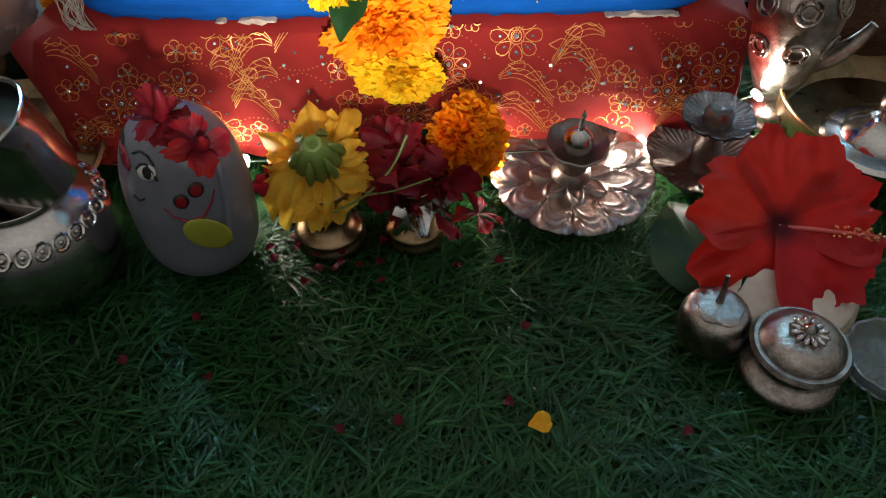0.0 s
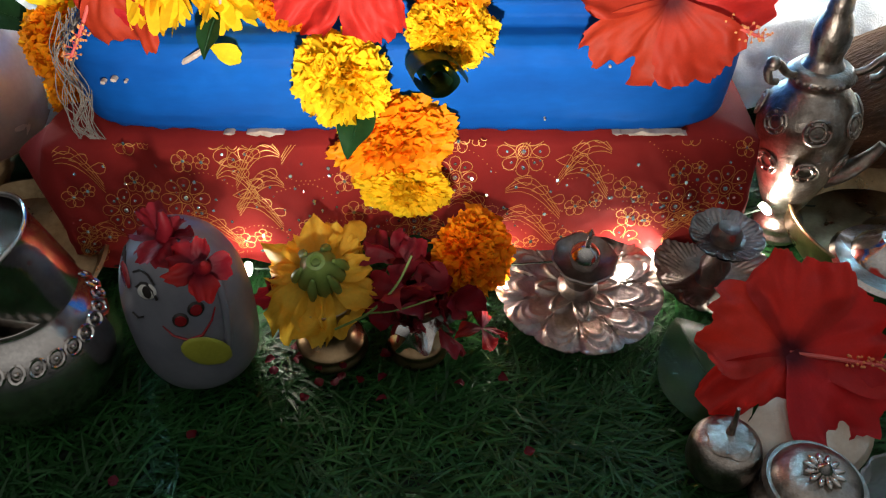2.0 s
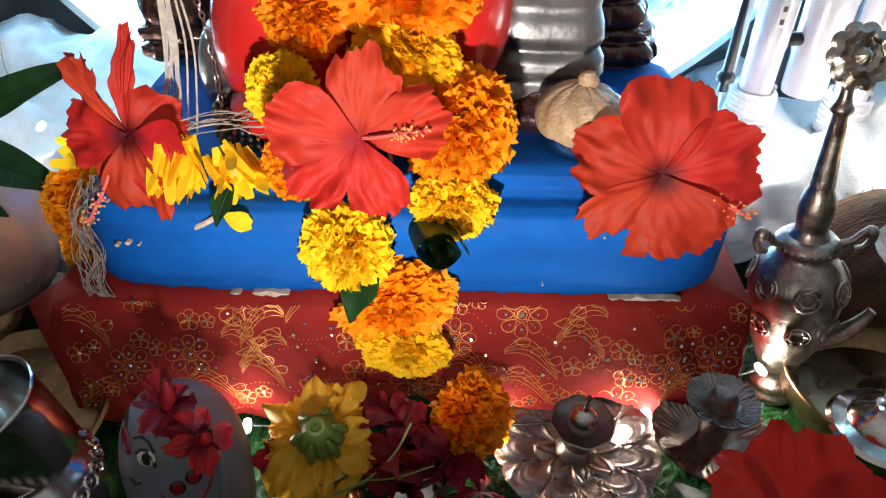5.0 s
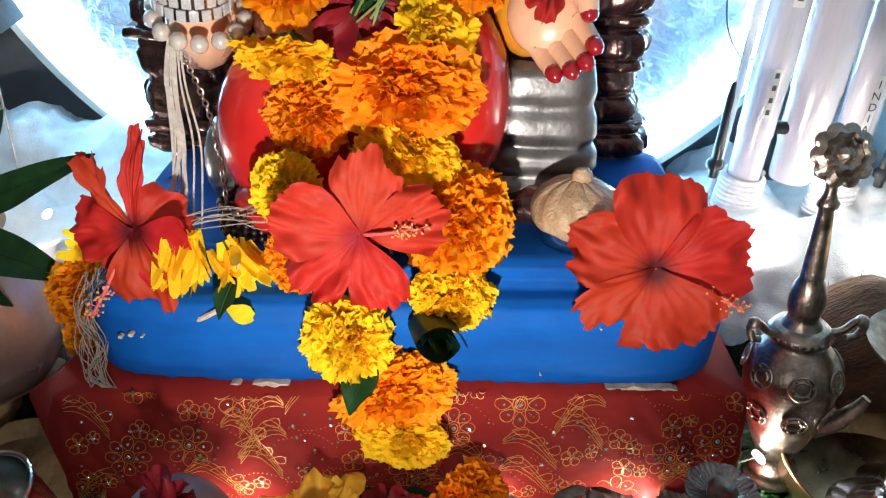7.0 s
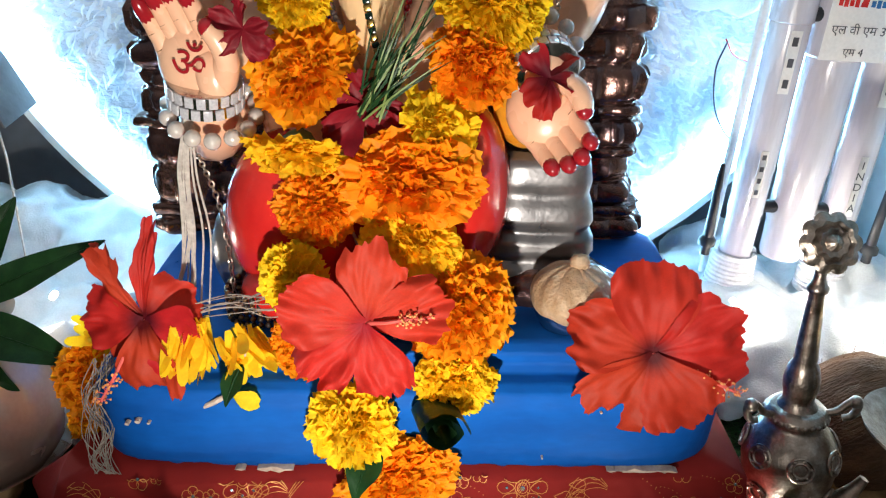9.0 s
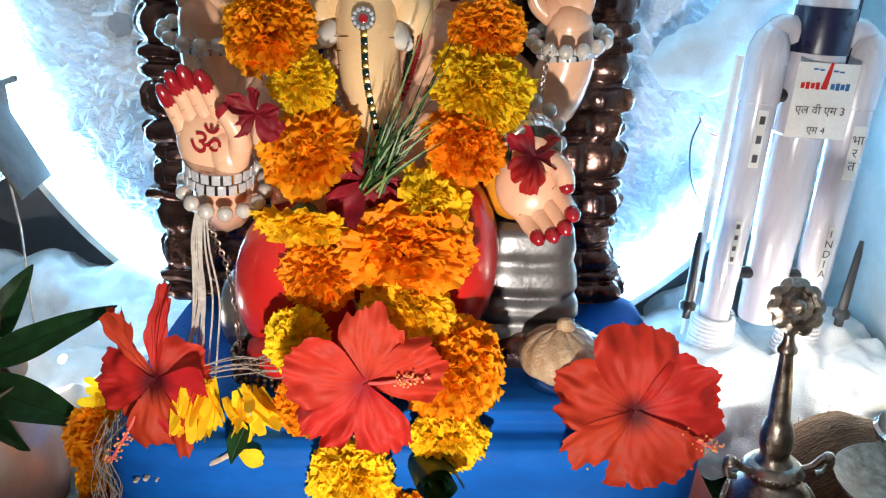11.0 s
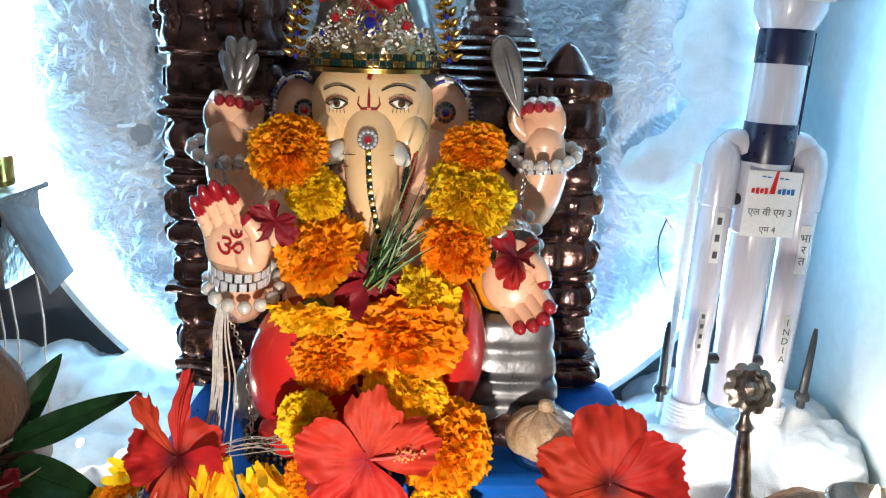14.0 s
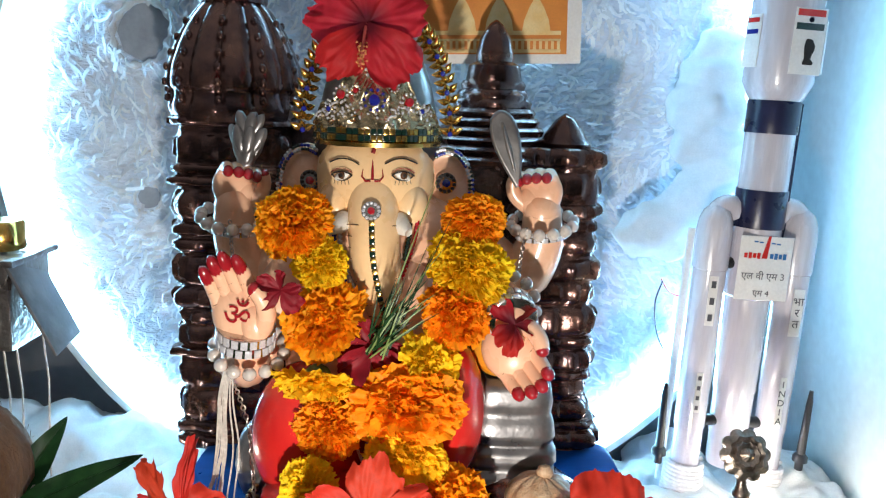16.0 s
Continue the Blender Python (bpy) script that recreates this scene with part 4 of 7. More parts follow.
    # lower arms: one palm raised and open, one held out low
    ellipse_tube(s, [(-0.112, 0.508, 0.345), (-0.146, 0.486, 0.285), (-0.142, 0.455, 0.292), (-0.136, 0.436, 0.314)], [0.023, 0.021, 0.017, 0.0145], SK)
    palm(s, Matrix.Translation((-0.136, 0.430, 0.315)) @ Matrix.Diagonal((1.12, 1.15, 1.28, 1)) @ pose(0, 0, 0, 4, -14, -6), 0.6, 1, 0.03, 0.026, SK, NL, 0.0098, BR)
    ellipse_tube(s, [(0.010, 0.510, 0.352), (0.048, 0.490, 0.312), (0.043, 0.468, 0.325), (0.042, 0.450, 0.328)], [0.023, 0.021, 0.016, 0.014], SK)
    fz = Vector((0.62, -0.42, -0.66)).normalized()
    fx = (Vector((-0.70, 0, -0.70)) + fz * Vector((0.70, 0, 0.70)).dot(fz)).normalized()
    low = Matrix.Translation((0.0335, 0.452, 0.3147)) @ Matrix((fx, fz.cross(fx), fz)).transposed().to_4x4() @ Matrix.Diagonal((1.18, 1.2, 1.18, 1))
    palm(s, low, 0.75, -1, 0, 0.024, SK, NL, 0.0052, BR)
    # sacred sign on the open palm
    s.mesh_of(text_mesh("\u0950", 0.021, 0.0002), NL, pose(-0.1385, 0.4185, 0.332, 86, 10, -6))
    # small tools in the upper palms
    bud = Matrix.Translation((-0.150, 0.498, 0.424)) @ Matrix.Rotation(radians(6), 4, "Y")
    for j, (n, r, h) in enumerate(((5, 0.0085, 0.016), (7, 0.0120, 0.024), (5, 0.0075, 0.034))):
        for k in range(n):
            a = math.tau * (k + 0.5 * j) / n
            s.ball((0, 0, 0), (0.0042, 0.0022, 0.0105), SV, bud @ Matrix.Translation((r * 0.7 * math.cos(a), r * 0.5 * math.sin(a), h - 0.006)) @ Matrix.Rotation(0.45 * math.cos(a), 4, "Y"), 10, 8)
    s.ball((0, 0, 0.012), (0.0075, 0.0055, 0.020), SV, bud, 14, 10)
    drop = Matrix.Translation((0.050, 0.498, 0.412)) @ Matrix.Rotation(radians(-17), 4, "Y")
    edge = [(0.0112 * math.sin(t) * math.sin(t / 2) ** 1.3, 0, 0.0295 - 0.0275 * math.cos(t)) for t in [math.tau * k / 40 for k in range(41)]]
    s.tube(edge, 0.0022, 8, SV, drop)
    for sy in (-1, 1):
        s.add([(x * 0.95, sy * 0.0030, z) for x, y, z in edge[:-1]], [tuple(range(40)) if sy < 0 else tuple(reversed(range(40)))], SV, drop)
    s.tube([(0, -0.003, 0.014), (0, -0.0038, 0.030), (0, -0.0030, 0.050)], [0.0008, 0.0022, 0.0010], 8, SV, drop)
    return solo("statue", s, mats, "painted plaster elephant-headed deity seated on the plinth", "statue", angle=60)


idol()


# ---- throne of dark temple towers behind the figure ----
def throne():
    ob = thing("throne", "dark bronze-painted throne back shaped like temple towers", "throne", pose(0, 0, 0))

    def tower(cx, cy, hx, hy, z0, z1, seed, power=5.0):
        """A square stacked shaft with bulging mouldings."""
        rng = random.Random(seed)
        prof, a = [], z0
        while a < z1 - 0.003:
            h = min(rng.choice((0.010, 0.013, 0.016, 0.020, 0.028)), z1 - a)
            w = rng.uniform(0.93, 1.06)
            prof += [(0.895, a), (w * 0.96, a + 0.12 * h), (w, a + 0.28 * h), (w, a + 0.66 * h), (w * 0.95, a + 0.84 * h), (0.895, a + 0.93 * h)]
            a += h
        def fn(u, v):
            k = v * (len(prof) - 1)
            i = min(int(k), len(prof) - 2)
            f = k - i
            w, z = prof[i][0] * (1 - f) + prof[i + 1][0] * f, prof[i][1] * (1 - f) + prof[i + 1][1] * f
            a = math.tau * u
            c, d = math.cos(a), math.sin(a)
            sq = (abs(c) ** power + abs(d) ** power) ** (-1 / power)
            lump = wob(c * 2.4 * sq + seed, d * 2.4 * sq, int(k / 6) * 3.1, 1.9)
            w *= 1 + 0.05 * wob(c * 2, d * 2, z * 60, 1.3) + 0.03 * wob(c * 5, d * 5, z * 90, 1.1) + 0.075 * max(-0.5, min(0.5, 4 * lump)) * (0.91 < w)
            return (cx + hx * w * sq * c, cy + hy * w * sq * d, z + 0.0015 * wob(c, d, z * 30, 2))
        s = Shape().sheet(fn, 112, len(prof) * 2, 0, None, True)
        s.add([fn(k / 112, 1) for k in range(112)], [tuple(range(112))])
        return s

    part("tower_shaft", tower(-0.178, 0.590, 0.050, 0.036, 0.172, 0.456, 3), BRONZE, ob, angle=50)
    part("tower_shaft", tower(0.089, 0.590, 0.040, 0.036, 0.205, 0.440, 9), BRONZE, ob, angle=50)
    part("tower_foot", tower(0.096, 0.585, 0.042, 0.034, 0.172, 0.206, 2), BRONZE, ob, angle=50)
    part("back_panel", Shape().box((0.20, 0.03, 0.28), pose(-0.040, 0.600, 0.310), 0, 0.006), BRONZE, ob)
    # ribbed spire over the first shaft
    prof = [(0.052, 0.452), (0.054, 0.462), (0.050, 0.474), (0.053, 0.480), (0.0515, 0.494), (0.047, 0.508), (0.040, 0.524), (0.031, 0.538), (0.024, 0.546)]
    prof = [(q.x, q.y) for q in smooth([(r, z, 0) for r, z in prof], 5)]
    s = Shape().lathe(prof, 96, 0, pose(-0.179, 0.592, 0), lambda a, j: (1 + 0.10 * abs(math.sin(6 * a)) ** 0.6 * min(1, j * 4) - 0.05))
    for k in range(10):
        a = math.tau * (k + 0.5) / 10
        for j in range(7):
            i = int(8 + j * 4)
            r, z = prof[min(i, len(prof) - 1)]
            s.ball((-0.179 + (r * 1.045) * math.cos(a), 0.592 + (r * 1.045) * math.sin(a), z), (0.0028, 0.0028, 0.0036), 0, None, 8, 6)
    part("spire", s, BRONZE, ob, "ribbed tapering spire")
    cap = Shape().lathe([(0.023, 0.544), (0.0265, 0.546), (0.027, 0.553), (0.0235, 0.556), (0.024, 0.562), (0.0205, 0.565), (0.021, 0.575), (0.012, 0.585), (0.002, 0.600)], 40, 0, pose(-0.179, 0.592, 0), lambda a, j: 1 + 0.03 * math.cos(14 * a))
    part("finial", cap, BRONZE, ob)
    # stepped pyramid tower beside the crown
    prof, z, r = [], 0.425, 0.050
    for k in range(9):
        prof += [(r, z), (r * 1.03, z + 0.0035), (r * 0.97, z + 0.0065), (r * 0.90, z + 0.007)]
        z, r = z + 0.0075, r * 0.905
    part("stepped_spire", Shape().lathe(prof, 48, 0, Matrix.Translation((0.036, 0.595, 0)) @ Matrix.Rotation(math.pi / 4, 4, "Z"), lambda a, j: (abs(math.cos(a)) ** 4 + abs(math.sin(a)) ** 4) ** -0.25), BRONZE, ob)
    part("finial", Shape().lathe([(0.026, 0.470), (0.0265, 0.480), (0.020, 0.486), (0.0235, 0.492), (0.0215, 0.504), (0.016, 0.507), (0.0155, 0.514), (0.013, 0.526), (0.006, 0.537), (0.001, 0.541)], 32, 0, pose(0.036, 0.592, 0)), BRONZE, ob)
    part("turret", Shape().lathe([(0.022, 0.436), (0.023, 0.442), (0.019, 0.446), (0.014, 0.454), (0.008, 0.462), (0.001, 0.467)], 24, 0, pose(0.098, 0.590, 0)), BRONZE, ob)


throne()


# ---- crown ----
def crown():
    ob = thing("crown", "silver crown with gold leaf sprays and coloured stones", "crown", pose(-0.055, 0.512, 0.446))
    dome = [(0.0435, -0.004), (0.0445, 0.004), (0.0425, 0.020), (0.039, 0.036), (0.033, 0.054), (0.024, 0.070), (0.012, 0.082), (0.001, 0.086)]
    part("dome", Shape().lathe([(q.x, q.y) for q in smooth([(r, z, 0) for r, z in dome], 4)], 48), SILVERPAINT, ob, "grey silver-painted dome")
    part("lower_rim", Shape().lathe([(0.0435, -0.004), (0.0465, -0.005), (0.047, -0.002), (0.0445, 0.0)], 48), GOLD, ob, "gold rim")

    def panel(u, v):
        a = radians(-90 + 74 * (2 * u - 1))
        q = abs(2 * u - 1)
        top = 0.008 + 0.046 * (1 - q) ** 1.25 + 0.004 * math.cos(q * 16)
        z = 0.006 + top * v
        r = 0.0468 - 0.13 * max(0, z - 0.012) + 0.0016 * math.sin(46 * u) * math.sin(13 * v) + 0.0014 * wob(u * 30, v * 12, 0, 1)
        return (r * math.cos(a), r * math.sin(a), z)

    part("front_plate", Shape().sheet(panel, 110, 30), GOLDPLATE, ob, "embossed gold front plate", angle=180)

    def on_panel(deg, z, lift=0.001):
        a = radians(-90 + deg)
        r = 0.0468 - 0.13 * max(0, z - 0.012) + lift
        return Vector((r * math.cos(a), r * math.sin(a), z)), Vector((math.cos(a), math.sin(a), 0.2))

    squares = [Shape().box((0.0018, 0.0039, 0.0042), None, 0, 0.0005).bake("square_stone", mt) for mt in (GEM_G, GOLD)]
    for row in range(2):
        for k in range(33):
            a = radians(-174 + 168 * k / 32)
            part("square_stone", squares[0 if (k // 2 + row) % 2 else 1], None, ob, at=Matrix.Rotation(a, 4, "Z") @ Matrix.Translation((0.0468, 0, 0.0012 + 0.0046 * row)))
    bl = Shape()
    for deg, z, r, mt in ((0, 0.027, 0.0042, GEM_B), (-31, 0.030, 0.0034, GEM_R), (31, 0.026, 0.0034, GEM_R), (0, 0.047, 0.0036, GEM_R), (-17, 0.033, 0.002, GEM_R), (17, 0.036, 0.002, GEM_R), (-44, 0.020, 0.002, GEM_B), (44, 0.02, 0.002, GEM_B)):
        c, d = on_panel(deg, z)
        part("gem", Shape().lathe([(r, 0), (r * 0.8, r * 0.5), (0.0001, r * 0.7)], 14, 0, aim(c, d)), mt, ob)
        for k in range(10):
            t = math.tau * k / 10
            m = aim(c, d)
            bl.ball(m @ Vector((1.7 * r * math.cos(t), 1.7 * r * math.sin(t), 0.0004)), r * 0.30, 0 if r < 0.004 else 1, None, 7, 5)
    rng = random.Random(3)
    for k in range(130):
        deg, z = rng.uniform(-70, 70), rng.uniform(0.009, 0.020) + 0.018 * rng.random() * (1 - 0.5)
        c, d = on_panel(deg, z)
        if z < 0.006 + 0.008 + 0.046 * (1 - abs(deg) / 74) ** 1.25:
            bl.ball(c, 0.00095, 0, None, 6, 4)
    tagged(part("rhinestone", bl, [GEM_W, GEM_B], ob, "tiny clear stones"), kind="stuff")
    # leaf sprays standing up each side
    for sx in (-1, 1):
        leaf, gems = Shape(), Shape()
        for k in range(17):
            t = k / 16
            a = radians(3 + 80 * t)
            cx, cz = sx * (0.050 * math.cos(a) ** 0.8 + 0.004), 0.000 + 0.086 * math.sin(a)
            o, tang = Vector((sx * math.cos(a), 0, math.sin(a))), Vector((-sx * math.sin(a), 0, math.cos(a)))
            for q in (-1, 0, 1):
                d = o * (q * 1.1) + tang * 0.55 + Vector((0, -0.6, 0))
                leaf.lathe([(0.0004, 0), (0.0028, 0.0032), (0.0024, 0.0064), (0.0001, 0.0105)], 7, 0, aim((cx, -0.012, cz), d) @ Matrix.Diagonal((1, 0.6, 1, 1)))
            if k % 2 == 0:
                gems.ball((cx - sx * 0.001, -0.018, cz), 0.0021, 0, None, 8, 6)
        part("leaf_spray", leaf, GOLD, ob, "curved row of gold leaves")
        tagged(part("gem", gems, GEM_B, ob), kind="stuff")


crown()


# ---- jewellery on the figure ----
def ring_points(c, axis, r, n, a0=0, a1=360, squash=1.0):
    m = aim(c, axis)
    full = abs(a1 - a0) >= 360
    return [m @ Vector((r * math.cos(t), squash * r * math.sin(t), 0)) for t in [radians(a0 + (a1 - a0) * k / (n if full else n - 1)) for k in range(n)]]


PEARL_MESH = Shape().ball((0, 0, 0), 0.0047, 0, None, 14, 10).bake("pearl", PEARL)


def bracelet(c, axis, r, n, group="pearl bracelets"):
    ob = thing("pearl_bracelet", "string of cream pearls round the figure's wrist", "bracelet", pose(*c), group)
    for p in ring_points((0, 0, 0), axis, r, n):
        part("pearl", PEARL_MESH, None, ob, at=Matrix.Translation(p))
    return ob


bracelet((-0.161, 0.504, 0.384), (0.12, -0.25, 1), 0.0235, 14)
bracelet((0.070, 0.506, 0.386), (-0.1, -0.25, 1), 0.0235, 14)
bracelet((-0.136, 0.441, 0.303), (0.15, -0.5, 1), 0.0235, 14)
bracelet((0.041, 0.462, 0.333), (0.25, -1.0, 0.45), 0.0225, 13)


def bangle(c, axis, r, h=0.007):
    ob = thing("bangle", "silver bangle set with square clear stones", "bangle", aim(c, axis), "stone bangles")
    part("band", Shape().lathe([(r, -h), (r + 0.0012, -h * 0.9), (r + 0.0006, 0), (r + 0.0012, h * 0.9), (r, h)], 32), STEEL, ob)
    st = Shape()
    for row in (-0.5, 0.5):
        for k in range(20):
            a = math.tau * (k + 0.5 * (row > 0)) / 20
            st.box((0.0014, 0.0046, h * 0.86), Matrix.Rotation(a, 4, "Z") @ Matrix.Translation((r + 0.0009, 0, row * h)), 0, 0.0005)
    tagged(part("stone", st, GEM_W, ob), kind="stuff")


bangle((-0.1365, 0.434, 0.315), (0.12, -0.25, 1), 0.0185)
bangle((0.043, 0.450, 0.330), (0.2, -1, -0.35), 0.0165)
bangle((-0.161, 0.507, 0.377), (0.1, -0.1, 1), 0.0185, 0.004)
bangle((0.070, 0.508, 0.379), (-0.1, -0.1, 1), 0.0185, 0.004)


def brooch(c, axis, r, middle, rim_mat):
    ob = thing("ear_stud", "round stud of dark stones", "jewellery", aim(c, axis), "ear studs")
    part("centre_stone", Shape().lathe([(r * 0.42, 0), (r * 0.36, r * 0.25), (0.0001, r * 0.36)], 14), middle, ob)
    rim = Shape()
    for k in range(12):
        t = math.tau * k / 12
        rim.ball((r * 0.8 * math.cos(t), r * 0.8 * math.sin(t), 0.0006), r * 0.2, 0, None, 8, 6)
    tagged(part("stone", rim, rim_mat, ob), kind="stuff")
    part("backing", Shape().lathe([(r * 1.02, -0.001), (r * 1.0, 0.0004), (r * 0.4, 0.0006)], 24), STEEL, ob)


brooch((-0.1035, 0.5005, 0.4135), (-0.2, -1, 0), 0.0078, GEM_R, INK)
brooch((-0.0035, 0.5045, 0.4140), (0.15, -1, 0), 0.0078, GEM_B, INK)
brooch((-0.0552, 0.4555, 0.3985), (0, -1, 0.35), 0.0068, GEM_R, GEM_W)

chain = thing("trunk_chain", "dark green and gold stone chain down the trunk", "jewellery", pose(0, 0, 0))
tp = smooth([(-0.0548, 0.4535, 0.393), (-0.0530, 0.4465, 0.368), (-0.0485, 0.4440, 0.345), (-0.0430, 0.4430, 0.325), (-0.0370, 0.4410, 0.308)], 6)
for k in range(0, len(tp) - 1):
    d = tp[k + 1] - tp[k]
    m = Matrix.LocRotScale((tp[k] + tp[k + 1]) / 2, Euler((0, math.atan2(d.x, d.z), 0)), None)
    part("stone", Shape().box((0.0040, 0.0018, d.length * 0.86), m, 0, 0.0005), GEM_G if k % 2 else GOLD, chain)

trim_l = thing("ear_trim", "row of coloured stones along the ear edges", "jewellery", pose(0, 0, 0))
for cx, cy, a0, a1 in ((-0.108, 0.507, 62, 200), (-0.003, 0.511, -20, 118)):
    gems = [Shape(), Shape(), Shape()]
    for k in range(22):
        a = radians(a0 + (a1 - a0) * k / 21)
        for row in (0, 1):
            gems[(k // 3 + row) % 3].ball((cx + (0.0200 - 0.0026 * row) * math.cos(a), cy - 0.004, 0.410 + (0.029 - 0.003 * row) * math.sin(a)), 0.0014, 0, None, 6, 5)
    for g, mt in zip(gems, (GEM_W, GEM_B, GEM_G)):
        tagged(part("stone", g, mt, trim_l), kind="stuff")

neck = thing("bead_necklace", "dark bead strings hanging beside the trunk", "necklace", pose(0, 0, 0))
for pts, mt in (([(-0.083, 0.486, 0.392), (-0.082, 0.472, 0.372), (-0.076, 0.463, 0.352), (-0.066, 0.456, 0.338)], GEM_B), ([(-0.080, 0.486, 0.388), (-0.077, 0.470, 0.368), (-0.070, 0.461, 0.350), (-0.060, 0.455, 0.335)], GEM_W),
                ([(-0.024, 0.482, 0.398), (-0.024, 0.476, 0.385), (-0.027, 0.470, 0.370), (-0.034, 0.462, 0.350)], GEM_R), ([(-0.029, 0.480, 0.398), (-0.029, 0.473, 0.382), (-0.032, 0.466, 0.364)], GEM_G)):
    b = Shape()
    for p in smooth(pts, 7):
        b.ball(p, 0.0019, 0, None, 7, 5)
    tagged(part("bead", b, mt, neck), kind="stuff")


def link_chain(name, pts, label):
    ob = thing(name, label, "chain", pose(0, 0, 0))
    p = smooth(pts, 8)
    s = Shape()
    for k in range(len(p) - 1):
        d = (p[k + 1] - p[k])
        m = aim((p[k] + p[k + 1]) / 2, d, (k % 2) * 1.57)
        loop = [m @ Vector((0.0014 * math.cos(t), 0, d.length * 0.62 * math.sin(t))) for t in [math.tau * j / 8 for j in range(9)]]
        s.tube(loop, 0.0005, 5)
    tagged(part("link", s, TARNISH, ob), kind="stuff")


link_chain("metal_chain", [(-0.148, 0.440, 0.306), (-0.150, 0.436, 0.290), (-0.144, 0.436, 0.275), (-0.137, 0.437, 0.25), (-0.134, 0.436, 0.22), (-0.132, 0.432, 0.188)], "dark metal chain hanging from the raised wrist")
link_chain("metal_chain", [(-0.158, 0.482, 0.385), (-0.156, 0.478, 0.365), (-0.152, 0.47, 0.345), (-0.146, 0.455, 0.318)], "dark metal chain between the two bracelets")
link_chain("metal_chain", [(0.056, 0.486, 0.385), (0.052, 0.48, 0.365), (0.050, 0.472, 0.350)], "dark metal chain below the pearl bracelet")

tassel = thing("thread_tassel", "bundle of white cotton threads hanging from the wrist", "threads", pose(0, 0, 0))
rng = random.Random(21)
for k in range(14):
    o = rng.uniform(-0.007, 0.007)
    pts = smooth([(-0.146 + o * 0.3, 0.430, 0.303), (-0.150 + o * 0.7, 0.427 + o * 0.4, 0.27), (-0.150 + o + rng.uniform(-0.003, 0.003), 0.430, 0.235), (-0.157 + o * 1.5, 0.432 + rng.uniform(-0.006, 0.004), 0.20), (-0.160 + 1.8 * o, 0.428, 0.182)], 6)
    part("thread", Shape().tube(pts, 0.0006, 5), THREAD, tassel)

tuft = thing("grass_tuft", "tuft of thin green grass blades tucked by the trunk", "grass tuft", pose(0, 0, 0))
rng = random.Random(31)
for k in range(46):
    a = Vector((-0.047 + rng.uniform(-0.008, 0.006), 0.424 + rng.uniform(-0.004, 0.004), 0.310 + rng.uniform(-0.008, 0.012)))
    d = Vector((rng.uniform(0.15, 1.0), rng.uniform(-0.35, 0.1), rng.uniform(0.5, 1.1))).normalized() * rng.uniform(0.03, 0.055)
    if k < 5:
        d = Vector((rng.uniform(0.3, 0.75), 0.1, 0.9)).normalized() * rng.uniform(0.08, 0.12)
    mid = a + d * 0.5 + Vector((0, -0.004, 0.002))
    part("blade", Shape().tube(smooth([a, mid, a + d], 3), [0.0007, 0.0008, 0.0007, 0.0007, 0.0005, 0.0004, 0.0002], 4), LEAF if k % 3 else CALYX, tuft)


def petal_cluster(name, at, axis, size, count, mat, label, seed, category="flower", wide=0.40, tube=0.0):
    rng = random.Random(seed)
    ob = thing(name, label, category, aim(at, axis))
    for k in range(count):
        a = math.tau * k / count + rng.uniform(-0.35, 0.35)
        ln = size * rng.uniform(0.75, 1.15)
        s = Shape().sheet(petal_fn(ln, ln * wide * rng.uniform(0.75, 1.15), seed * 7 + k, rng.uniform(-0.1, 0.5), 1.7, rng.uniform(0.1, 0.8)), 14, 10)
        part("petal", s, mat, ob, at=Matrix.Rotation(a, 4, "Z") @ Matrix.Rotation(rng.uniform(-0.5, 0.35), 4, "Y") @ Matrix.Rotation(rng.uniform(-0.4, 0.4), 4, "X"), angle=180)
    if tube:
        s = Shape().tube(smooth([(0, 0, -0.001), (0.002, 0.001, tube * 0.5), (0.001, 0.003, tube)], 4), [0.0040, 0.0042, 0.0040, 0.0036, 0.0033, 0.0029, 0.0025, 0.0020, 0.0012], 9)
        part("flower_tube", s, mat, ob, "wilted flower tube")
    return ob


petal_cluster("red_blossom", (0.044, 0.434, 0.327), (0.1, -0.75, 0.65), 0.023, 5, HIB_DARK, "dark red five-petalled blossom lying on the wrist", 41)
petal_cluster("red_blossom", (-0.110, 0.418, 0.351), (-0.2, -1, 0.3), 0.018, 5, ROSE, "dried dark red blossom stuck beside the palm", 42)
petal_cluster("red_blossom", (-0.052, 0.428, 0.312), (0, -1, 0.2), 0.024, 6, ROSE, "dark red petals tucked under the trunk", 43)


def chrysanthemum(at, axis, mat, label, n=46, seed=1, size=0.03, spread=0.5):
    rng = random.Random(seed)
    ob = thing("chrysanthemum", label, "flower", aim(at, axis))
    me = [Shape().sheet(lambda u, v, q=q: ((2 * u - 1) * 0.0034 * math.sin(0.5 + 1.75 * v), 0.0016 * math.sin(3 * v + q), size * v * (1 - 0.12 * abs(2 * u - 1))), 3, 6).bake("petal", mat, 180) for q in range(3)]
    for k in range(n):
        m = Matrix.Rotation(rng.uniform(0, 6.28), 4, "Z") @ Matrix.Rotation(rng.uniform(0.02, spread), 4, "X") @ Matrix.Diagonal((1, 1, rng.uniform(0.7, 1.1), 1))
        part("petal", me[k % 3], None, ob, at=Matrix.Translation((rng.uniform(-0.011, 0.011), rng.uniform(-0.009, 0.009), rng.uniform(-0.005, 0.005))) @ m)
    part("stalk", Shape().tube([(0, 0, 0.004), (0.001, 0, 0.0), (0.0, 0.001, -0.006)], [0.004, 0.003, 0.002], 6), CALYX, ob)
    return ob


